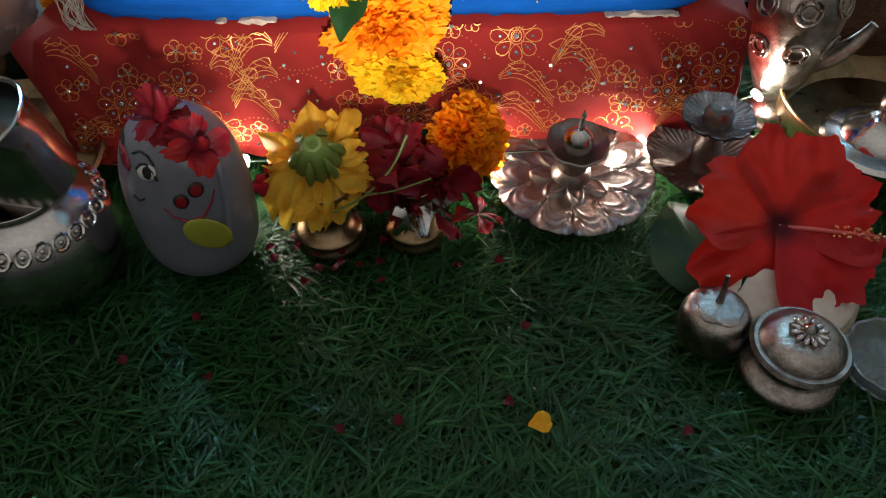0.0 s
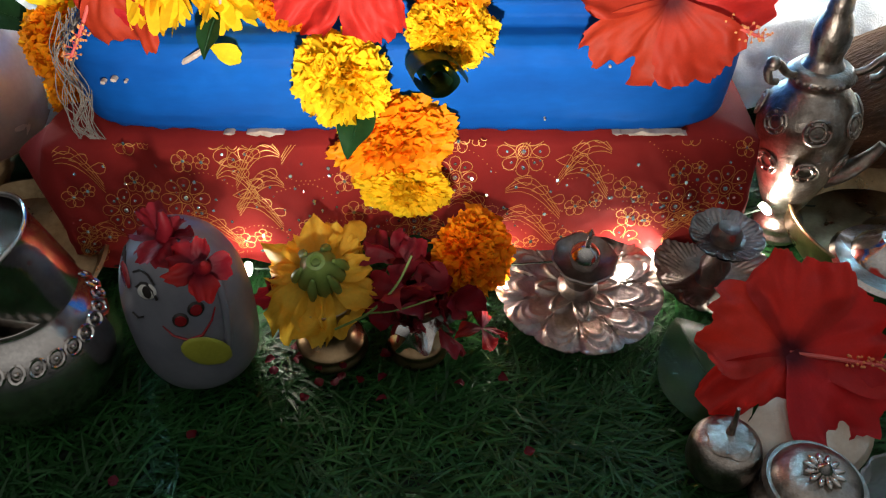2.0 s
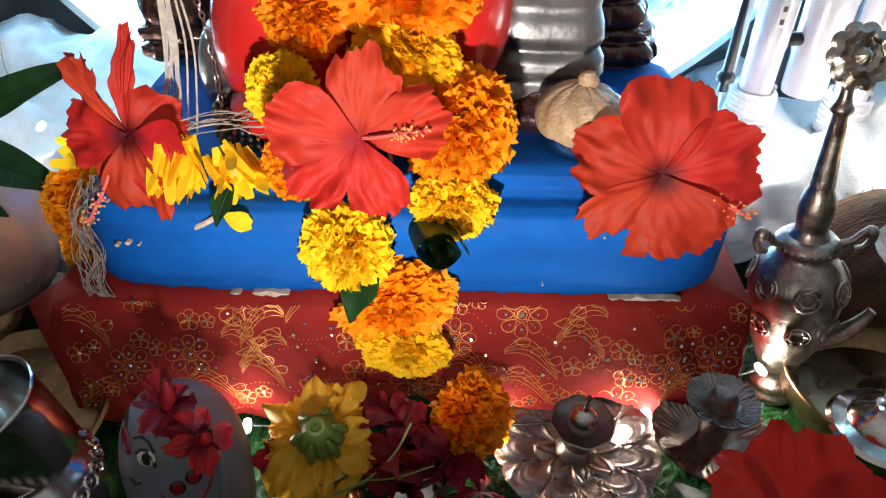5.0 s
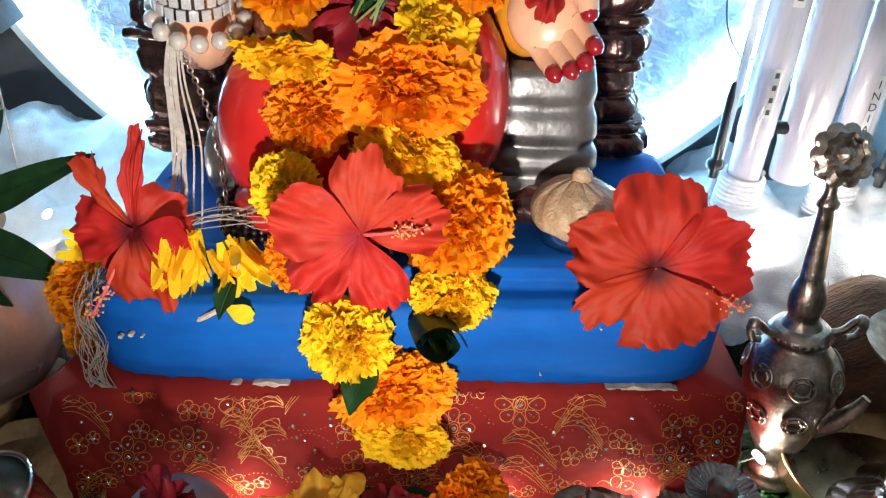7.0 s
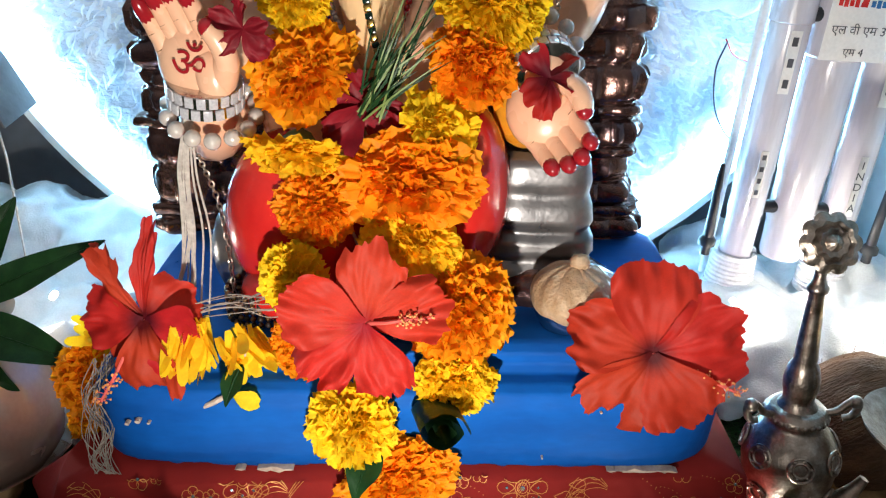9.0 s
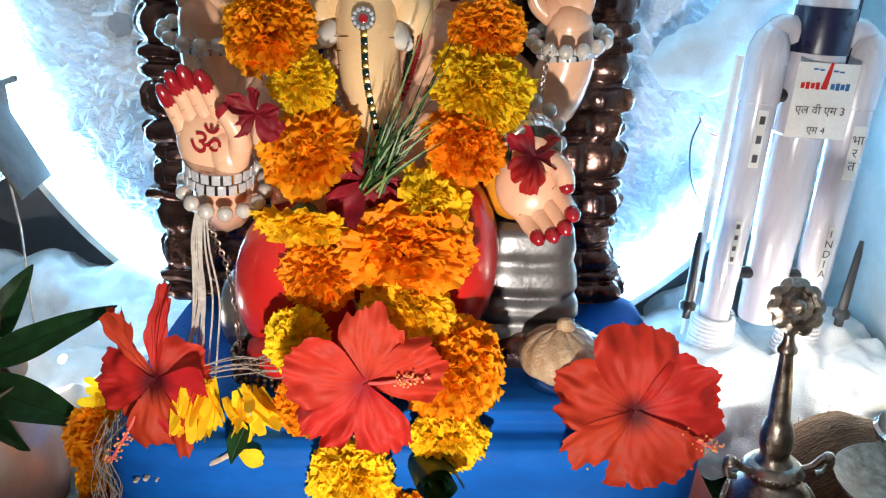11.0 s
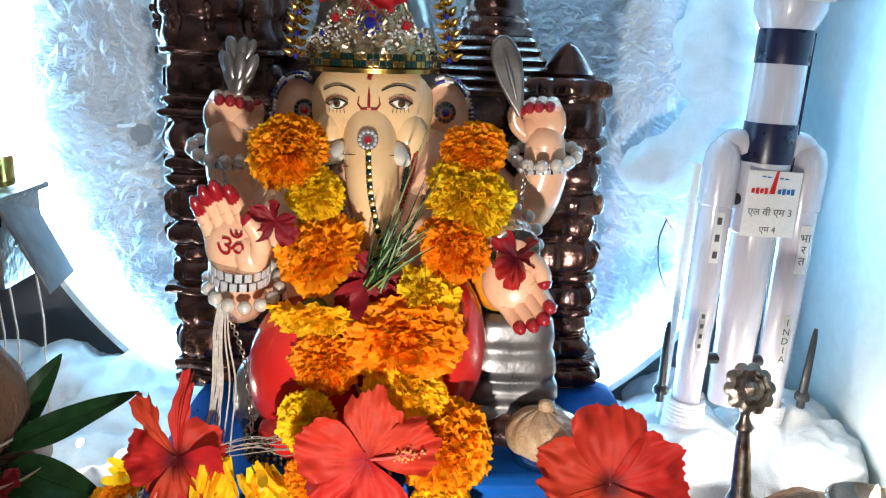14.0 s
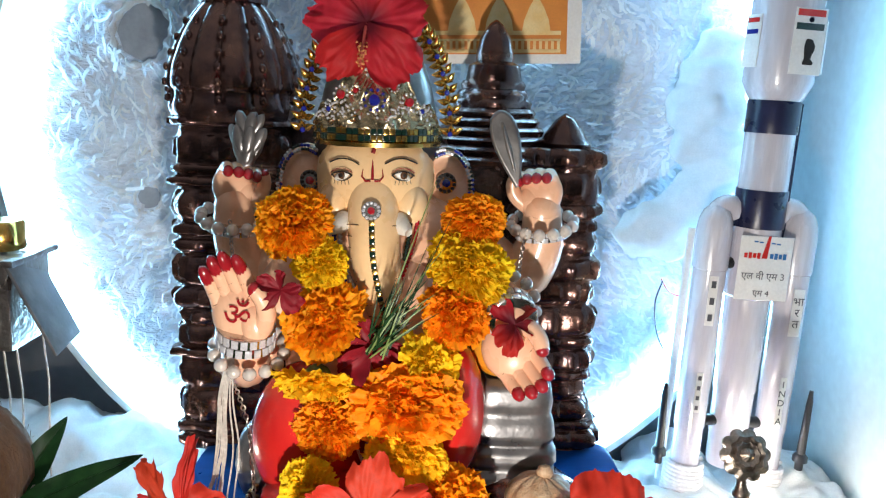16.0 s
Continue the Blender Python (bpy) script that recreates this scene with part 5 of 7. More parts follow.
chrysanthemum((-0.151, 0.400, 0.192), (0.05, -0.45, -1), MARI_Y, "bunch of drooping yellow petals on the plinth", 105, 3, 0.029, 0.42)
chrysanthemum((-0.123, 0.398, 0.186), (0.5, -0.6, -0.8), MARI_Y, "loose spray of yellow petals on the plinth", 44, 5, 0.027, 0.7)
chrysanthemum((-0.208, 0.438, 0.160), (-0.3, -0.5, 0.3), MARI_Y, "pale yellow flower behind the wilted hibiscus", 30, 7, 0.024, 0.9)
loose = thing("thread_bundle", "loose white threads trailing along the plinth", "threads", pose(0, 0, 0))
rng = random.Random(51)
for k in range(10):
    o, q = rng.uniform(-0.005, 0.005), rng.uniform(-0.006, 0.006)
    part("thread", Shape().tube(smooth([(-0.155 + q, 0.405, 0.196 + o), (-0.128, 0.405 + o, 0.202 + q), (-0.104, 0.402 + o, 0.206 + o - q), (-0.085, 0.400, 0.212 + 2 * o)], 5), 0.00032, 4), OLDTHREAD, loose)
for k in range(26):
    w = [rng.uniform(-0.008, 0.008) for _ in range(6)]
    part("thread", Shape().tube(smooth([(-0.199 + w[0], 0.400 + w[1], 0.168), (-0.208 + w[2], 0.392 + w[3], 0.148), (-0.204 + w[4], 0.386 + w[5], 0.128), (-0.205 + w[1], 0.380 + w[0] * 0.5, 0.112), (-0.200 + w[3], 0.376, 0.104)], 6), 0.00026, 4), OLDTHREAD, loose)


def marigold(at, axis, r, orange, label, k=0):
    ob = thing("marigold", label, "flower", aim(at, axis, k * 1.3, r / 0.030))
    part("flower_head", (MG_O if orange else MG_Y)[k % 3], None, ob)
    part("calyx", CAL, None, ob)
    return ob


marigold((-0.224, 0.430, 0.132), (-0.3, -1, 0.3), 0.026, True, "orange marigold hanging at the plinth corner", 1)
marigold((-0.228, 0.428, 0.100), (-0.5, -1, 0.0), 0.018, True, "small orange marigold hanging below another", 2)

anklet = thing("anklet", "dark gold beaded anklet on the figure's folded leg", "anklet", pose(-0.112, 0.440, 0.190))
rows = [Shape(), Shape()]
for j in range(5):
    for k in range(26):
        a = radians(150 + 240 * k / 25)
        rows[(j + k) % 2].ball((0.026 * math.cos(a), 0.022 * math.sin(a), 0.0042 * (j - 2) + 0.003 * math.cos(a)), 0.0019, 0, None, 7, 5)
for shape, mt in zip(rows, (BRASS, INK)):
    tagged(part("bead", shape, mt, anklet), kind="stuff")
sprig = thing("flower_sprig", "cut pale stalk with a yellow petal and a dark leaf", "sprig", pose(0, 0, 0))
part("stalk", Shape().tube(smooth([(-0.1430, 0.3835, 0.1475), (-0.134, 0.3815, 0.1535), (-0.124, 0.3830, 0.1600), (-0.118, 0.388, 0.170), (-0.117, 0.392, 0.182)], 4), [0.0016] * 9 + [0.0012] * 8, 7), PLASTER, sprig)
part("leaf", leaf_shape(0.024, 0.008, 0.2), LEAF, sprig, at=pose(-0.118, 0.386, 0.176, -40, 0, 150), angle=180)
part("petal", Shape().sheet(petal_fn(0.017, 0.0055, 77, 0.3, 1.0, 0.4), 8, 6), MARI_Y, sprig, at=pose(-0.124, 0.3805, 0.1605, 62, 25, 0), angle=180)

# ---- dumpling in its bowl, on the plinth ----
bowl = thing("steel_bowl", "small steel bowl holding a dumpling", "bowl", pose(0.066, 0.432, 0.1792))
part("body", Shape().lathe([(0.013, 0), (0.0165, 0.002), (0.0195, 0.009), (0.0205, 0.0175), (0.0212, 0.018), (0.0198, 0.0175), (0.0185, 0.009), (0.012, 0.004), (0.0001, 0.003)], 36, 0, None, None, False), STEEL, bowl)
dump = Shape().ball((0, 0, 0.016), (0.0275, 0.0275, 0.0205), 0, None, 84, 28,
                    lambda p: 1 + (0.17 * abs(math.sin(6 * math.atan2(p.y, p.x) + 2 * p.z)) ** 0.6 - 0.11) * max(0, p.z + 0.15) * (1.2 - max(0, p.z)) + 0.05 * max(0, p.z - 0.85) * 6 + 0.03 * wob(p.x, p.y, p.z, 2.2))
dump.ball((0.002, 0, 0.039), (0.0065, 0.0060, 0.0060), 0, None, 14, 10, lambda p: 1 + 0.15 * wob(p.x, p.y, p.z, 3))
solo("dumpling", dump, DOUGH, "pleated pale brown dumpling sitting in the bowl", "dumpling", pose(0.0690, 0.434, 0.1840) @ Matrix.Scale(0.92, 4))


# ---- launch vehicle model ----
def rocket():
    ob = thing("rocket_model", "white paper model of a space rocket with two boosters", "model rocket", pose(0.2835, 0.645, 0.0, 0, 1.8, 0))
    core = part("core", Shape().lathe([(0.0165, 0.128), (0.0175, 0.132), (0.0180, 0.160), (0.0188, 0.162), (0.0192, 0.205), (0.0200, 0.207), (0.0203, 0.300), (0.0225, 0.302), (0.0225, 0.368)], 40), ROCKETW, ob, "glossy white core stage")
    part("upper_stage", Shape().lathe([(0.0222, 0.402), (0.0222, 0.455)], 40), ROCKETW, ob)
    for z0, z1 in ((0.3675, 0.4030), (0.4545, 0.4840)):
        part("tape_band", Shape().lathe([(0.0232, z0), (0.0234, z0 + 0.001), (0.0234, z1 - 0.001), (0.0232, z1)], 40), NAVY, ob, "dark navy tape band")
    part("stripe", Shape().box((0.003, 0.004, 0.13), pose(0.0232, -0.004, 0.418), 0, 0.0008), NAVY, ob, "dark navy vertical stripe")
    part("fairing", Shape().lathe([(0.0225, 0.484), (0.0245, 0.487), (0.0305, 0.500), (0.0308, 0.590), (0.028, 0.615), (0.020, 0.645), (0.008, 0.668), (0.001, 0.674)], 40), ROCKETW, ob, "white nose fairing")
    for sx, cx in ((-1, -0.0405), (1, 0.0400)):
        b = part("booster", Shape().lathe([(0.0120, 0.112), (0.0135, 0.120), (0.0140, 0.165), (0.0143, 0.166), (0.0148, 0.168), (0.0148, 0.206), (0.0153, 0.207), (0.0153, 0.325), (0.0165, 0.326), (0.0167, 0.362), (0.0155, 0.372), (0.012, 0.381), (0.006, 0.386), (0.001, 0.387)], 32, 0, pose(cx, -0.002, 0)), ROCKETW, ob, "white strap-on booster")
        part("nose_link", Shape().tube(smooth([(cx, -0.002, 0.366), (cx - sx * 0.003, 0, 0.382), (cx - sx * 0.014, 0, 0.386), (cx - sx * 0.022, 0, 0.378)], 4), 0.010, 12), ROCKETW, b)
        wrap = Shape().tube([(cx + 0.0165 * math.cos(a) * (1 + 0.02 * a / 6), -0.002 + 0.0165 * math.sin(a), 0.131 - 0.0042 * a / math.tau) for a in [math.tau * k / 20 for k in range(160)]], 0.0026, 7)
        part("cord_wrap", wrap, ROPE, ob, "white cord wound round the booster foot")
        for z in (0.174, 0.332):
            part("spacer", Shape().lathe([(0.005, -0.013), (0.0056, -0.012), (0.0056, 0.012), (0.005, 0.013)], 14, 0, pose(cx * 0.52, -0.004, z, 0, 90)), BLACK, ob, "black spacer tube")
        st = part("fin_strut", Shape().tube([(cx + sx * 0.030, -0.012, 0.130), (cx + sx * 0.030, -0.012, 0.150), (cx + sx * 0.031, -0.012, 0.200), (cx + sx * 0.031, -0.012, 0.212)], [0.0040, 0.0042, 0.0030, 0.0018], 10), BLACK, ob, "black side nozzle")
        part("collar", Shape().lathe([(0.004, 0), (0.0072, 0.001), (0.0072, 0.006), (0.0045, 0.009)], 14, 0, pose(cx + sx * 0.030, -0.012, 0.138)), BLACK, st)
    part("support_post", Shape().tube([(-0.058, 0.015, 0.10), (-0.056, 0.015, 0.36)], 0.004, 8), PAPER, ob, "thin white support post")

    def label(w, h, at, name="label"):
        return part(name, Shape().box((w, 0.0006, h), at, 0, 0.0002), PAPER, ob, "white paper label")

    def put(body, size, at, parent, mat=INK):
        me = text_mesh(body, size, 0.0001)
        me.materials.append(mat)
        return part("lettering", me, None, parent, at=at)

    main = label(0.049, 0.060, pose(0.001, -0.0242, 0.332))
    put("\u090f\u0932 \u0935\u0940 \u090f\u092e 3", 0.0090, pose(0.001, -0.0249, 0.3245, 90), main, SLATE)
    put("\u090f\u092e 4", 0.0080, pose(0.001, -0.0249, 0.3085, 90), main, SLATE)
    emblem = Shape().add([(-0.004, 0, 0), (0.0005, 0, 0.021), (0.003, 0, 0.021), (0.0015, 0, 0.0)], [(0, 1, 2, 3)], 0, pose(0.001, -0.0249, 0.3415))
    part("emblem", emblem, REDPAINT, main, "plain red and blue emblem shapes")
    for k in range(4):
        for x0, mt in ((-0.0175, REDPAINT), (0.0065, PRINTBLUE)):
            part("emblem", Shape().box((0.0030, 0.0005, 0.0044 + 0.0012 * (k % 2)), pose(x0 + 0.0040 * k, -0.0249, 0.3440), 0, 0.0001), mt, main)
    for x, z in ((-0.0045, 0.3565), (-0.0095, 0.3570), (0.0065, 0.3560), (0.0115, 0.3555)):
        part("emblem", Shape().box((0.0036, 0.0005, 0.0013), pose(x, -0.0249, z), 0, 0.0001), PRINTBLUE, main)
    strips = ((-0.0408, 0.297, 0.0085, 0.048), (0.0410, 0.290, 0.0105, 0.046), (-0.0422, 0.206, 0.0062, 0.040), (0.0390, 0.200, 0.0062, 0.052))
    rows = (None, "\u092d\u093e\n\u0930\n\u0924", None, "I\nN\nD\nI\nA")
    for (x, z, w, h), body in zip(strips, rows):
        q = label(w, h, pose(x, -0.0182, z))
        if body:
            put(body, h / (4.2 if len(body) < 8 else 5.6), pose(x, -0.0188, z, 90), q, SLATE)
        else:
            for k in range(3 if h > 0.045 else 4):
                n = 3 if h > 0.045 else 4
                part("bar", Shape().box((w * 0.50, 0.0005, h / n * 0.42), pose(x, -0.0188, z + h * ((k + 0.5) / n - 0.5)), 0, 0.0001), SLATE, q)
    flag = label(0.030, 0.056, pose(0.008, -0.0302, 0.535, 0, 0, 8))
    for z, mt in ((0.559, REDPAINT), (0.5475, GEM_G)):
        part("flag_stripe", Shape().box((0.026, 0.0005, 0.0056), pose(0.008, -0.0307, z, 0, 0, 8), 0, 0.0001), mt, flag)
    part("wheel", Shape().lathe([(0.0022, 0), (0.0022, 0.0004), (0.0016, 0.0004), (0.0016, 0)], 16, 0, pose(0.008, -0.0312, 0.5533, 90)), NAVY, flag)
    em = Shape().lathe([(0.0062, 0), (0.0066, 0.002), (0.0040, 0.005), (0.0045, 0.008), (0.0062, 0.012), (0.0066, 0.016), (0.004, 0.021), (0.001, 0.022)], 14, 0, pose(0.008, -0.0306, 0.5155) @ Matrix.Diagonal((1, 0.06, 1, 1)))
    part("crest", em, INK, flag, "dark printed crest shape")
    side = label(0.020, 0.046, pose(0.034, -0.008, 0.533, 0, 0, 60))
    side2 = label(0.018, 0.046, pose(-0.031, -0.006, 0.535, 0, 0, -70))
    for z, mt in ((0.553, REDPAINT), (0.543, GEM_B)):
        part("flag_stripe", Shape().box((0.013, 0.0009, 0.004), pose(-0.0315, -0.006, z, 0, 0, -70), 0, 0.0001), mt, side2)


rocket()


# ---- cotton wool clouds ----
def cotton(name, blobs, label, seed, rough=1.0):
    rng, s = random.Random(seed), Shape()
    for x, y, z, r in blobs:
        o = rng.uniform(0, 50)
        s.ball((x, y, z), (r * rng.uniform(0.9, 1.25), r, r * rng.uniform(0.75, 1.0)), 0, None, 56, 36,
               lambda p: 1 + 0.26 * wob(p.x + o, p.y, p.z, 1.6) + rough * (0.13 * wob(p.x + o, p.y, p.z, 4.2) + 0.06 * wob(p.x, p.y + o, p.z, 10) + 0.04 * wob(p.x, p.y + o, p.z, 22)))
    ob = solo(name, s, COTTON, label, "cotton wool", kind="stuff", angle=180)
    join = ob.modifiers.new("join", "REMESH")
    join.mode, join.voxel_size, join.use_smooth_shade = "VOXEL", 0.0034, True
    soft = ob.modifiers.new("soften", "SMOOTH")
    soft.factor, soft.iterations = 0.5, 6 if rough < 1 else 3


rng = random.Random(61)
blobs = [(rng.uniform(-0.52, -0.20), rng.uniform(0.60, 0.74), 0.045 + rng.uniform(-0.01, 0.03), rng.uniform(0.040, 0.062)) for _ in range(34)]
blobs += [(-0.47, 0.70, 0.11, 0.055), (-0.40, 0.70, 0.105, 0.050), (-0.33, 0.70, 0.095, 0.045), (-0.27, 0.70, 0.085, 0.04), (-0.235, 0.52, 0.095, 0.042), (-0.27, 0.50, 0.075, 0.045)]
cotton("cotton_cloud", blobs, "soft white cotton wool clouds heaped behind the pots", 1)
blobs = [(rng.uniform(0.17, 0.37), rng.uniform(0.575, 0.74), 0.040 + rng.uniform(-0.01, 0.025), rng.uniform(0.038, 0.056)) for _ in range(42)]
blobs += [(0.25, 0.60, 0.068, 0.045), (0.33, 0.60, 0.066, 0.05), (0.36, 0.66, 0.090, 0.046), (0.20, 0.62, 0.075, 0.042), (0.365, 0.60, 0.080, 0.045), (0.30, 0.575, 0.050, 0.042), (0.24, 0.58, 0.05, 0.040)]
cotton("cotton_cloud", blobs, "soft white cotton wool clouds under the model rocket", 2)
cotton("cotton_smoke", [(0.266, 0.705, 0.535, 0.022), (0.262, 0.705, 0.505, 0.030), (0.255, 0.705, 0.475, 0.033), (0.262, 0.705, 0.440, 0.030), (0.272, 0.700, 0.412, 0.026), (0.252, 0.700, 0.385, 0.028),
                        (0.222, 0.700, 0.362, 0.028), (0.205, 0.700, 0.350, 0.026), (0.232, 0.700, 0.338, 0.020), (0.292, 0.700, 0.430, 0.018)], "column of white cotton wool smoke beside the rocket", 3, 0.35)


# ---- hanging print ----
poster = thing("poster", "orange and cream printed picture card with white border", "poster", pose(0.0405, 0.6285, 0.566, 0, -2) @ Matrix.Scale(0.90, 4))
part("card", Shape().box((0.160, 0.0015, 0.130), None, 0, 0.0004), PAPER, poster)
part("picture", Shape().box((0.140, 0.0008, 0.120), pose(-0.004, -0.0013, 0.004), 0, 0.0002), ORANGE_PRINT, poster)
for k in range(3):
    part("printed_arch", Shape().lathe([(0.014, 0), (0.012, 0.012), (0.007, 0.024), (0.001, 0.034)], 16, 0, pose(-0.036 + 0.036 * k, -0.0020, -0.036) @ Matrix.Diagonal((1, 0.02, 1, 1))), CREAM_PRINT, poster)
for z, h in ((-0.036, 0.004), (-0.0425, 0.002), (-0.053, 0.003)):
    part("printed_rail", Shape().box((0.128, 0.0006, h), pose(-0.004, -0.0021, z), 0, 0.0001), CREAM_PRINT, poster)
for k in range(22):
    part("printed_baluster", Shape().box((0.0028, 0.0006, 0.010), pose(-0.064 + 0.0058 * k, -0.0021, -0.0475), 0, 0.0001), CREAM_PRINT, poster)


# ---- lander model on the far side ----
lander = thing("lander_model", "foil-covered box model of a moon lander on threads", "model lander", pose(-0.416, 0.600, 0.245))
part("body", Shape().box((0.085, 0.075, 0.078), pose(0, 0.02, 0.040), 0, 0.004), FOIL, lander)
part("side_panel", Shape().box((0.003, 0.07, 0.088), pose(0.055, 0.018, 0.038, 0, -24, 8), 0, 0.001), SILVERPAINT, lander, "crumpled silver foil panel")
part("lid", Shape().box((0.100, 0.085, 0.006), pose(0.0, 0.02, 0.083, 0, 3), 0, 0.002), FOIL, lander)
part("gold_can", Shape().lathe([(0.020, 0), (0.021, 0.001), (0.021, 0.024), (0.019, 0.026), (0.001, 0.026)], 28, 0, pose(0.018, 0.02, 0.086)), GOLD, lander, "gold foil can on the lid")
for x, y in ((0.030, -0.01), (0.045, 0.03), (0.036, 0.0)):
    part("leg", Shape().tube([(x, y, 0.004), (x + 0.004, y - 0.002, -0.04), (x - 0.002, y, -0.155)], 0.0010, 5), THREAD, lander, "thin white cord leg")


# ---- water pot with coconut and leaves ----
kal = thing("water_pot", "polished round metal pot standing in a steel dish", "pot", pose(-0.329, 0.452, 0.012))
pp = [(0.028, 0.022), (0.040, 0.026), (0.058, 0.050), (0.064, 0.076), (0.060, 0.102), (0.046, 0.122), (0.036, 0.130), (0.034, 0.138), (0.042, 0.146), (0.043, 0.148), (0.033, 0.142)]
part("body", Shape().lathe([(q.x, q.y) for q in smooth([(r, z, 0) for r, z in pp], 4)], 48, 0, None, None, False), COPPER, kal, angle=60)
part("dish", Shape().lathe([(0.001, 0.016), (0.050, 0.014), (0.063, 0.024), (0.0685, 0.046), (0.0715, 0.054), (0.0695, 0.054), (0.066, 0.046), (0.060, 0.020), (0.045, 0.008), (0.001, 0.008)], 48), STEEL, kal, "wide steel dish under the pot")


def coconut(at, r, label, spin=0):
    s = Shape().ball((0, 0, 0), (r, r, r * 1.14), 0, None, 44, 30, lambda p: 1 + 0.05 * wob(p.x, p.y, p.z, 3) + 0.02 * math.sin(26 * math.atan2(p.y, p.x) + 3 * p.z) + 0.02 * wob(p.x, p.y, p.z * 0.3, 14))
    ob = thing("coconut", label, "coconut", pose(*at, 12, spin, 20))
    part("husk", s, HUSK, ob)
    fib, g = Shape(), random.Random(int(at[0] * 1000))
    for _ in range(160):
        a, b = g.uniform(0, 6.28), g.uniform(-1.2, 1.4)
        p = Vector((math.cos(b) * math.cos(a), math.cos(b) * math.sin(a), 1.14 * math.sin(b))) * r
        q = p * 1.03 + Vector((g.uniform(-1, 1), g.uniform(-1, 1), g.uniform(0, 2))) * 0.003
        fib.tube([p, q], 0.00018, 3)
    tagged(part("fibre", fib, HUSK, ob), kind="stuff")
    return ob


cl = coconut((-0.352, 0.470, 0.196), 0.044, "brown husked coconut set on the metal pot")
part("tied_thread", Shape().tube(ring_points((0, 0, -0.012), (0.1, 0, 1), 0.0455, 30) + [ring_points((0, 0, -0.012), (0.1, 0, 1), 0.0455, 30)[0]], 0.0012, 5), THREAD, cl)
coconut((0.300, 0.492, 0.066), 0.048, "brown husked coconut lying on the turf", 60)


def leaf_at(base, tip, width, facing, label, seed, bend=0.08):
    base, tip = Vector(base), Vector(tip)
    y = (tip - base)
    ln = y.length
    y.normalize()
    z = (Vector(facing) - y * Vector(facing).dot(y)).normalized()
    x = y.cross(z)
    m = Matrix.Translation(base) @ Matrix((x, y, z)).transposed().to_4x4()
    return solo("mango_leaf", leaf_shape(ln, width, bend, 0.3, 0.02, 10, 22), LEAF, label, "leaf", m, "leaves in the pot", angle=180)


leaf_at((-0.315, 0.455, 0.168), (-0.226, 0.470, 0.209), 0.0125, (0.3, -1, 0.7), "long pointed dark green leaf standing in the pot", 1)
leaf_at((-0.312, 0.445, 0.160), (-0.236, 0.430, 0.147), 0.0165, (0.1, -0.8, 0.9), "broad drooping dark green leaf in the pot", 2, 0.2)
leaf_at((-0.325, 0.470, 0.165), (-0.292, 0.500, 0.224), 0.0135, (0.3, -1, 0.4), "upright pointed dark green leaf in the pot", 3)
leaf_at((-0.318, 0.435, 0.158), (-0.275, 0.415, 0.130), 0.0140, (-0.1, -0.9, 0.6), "curled dark green leaf over the pot rim", 4, 0.3)
petal_cluster("red_blossom", (-0.305, 0.428, 0.158), (0.3, -1, 0.4), 0.016, 5, ROSE, "dark red blossom tucked at the coconut", 44)


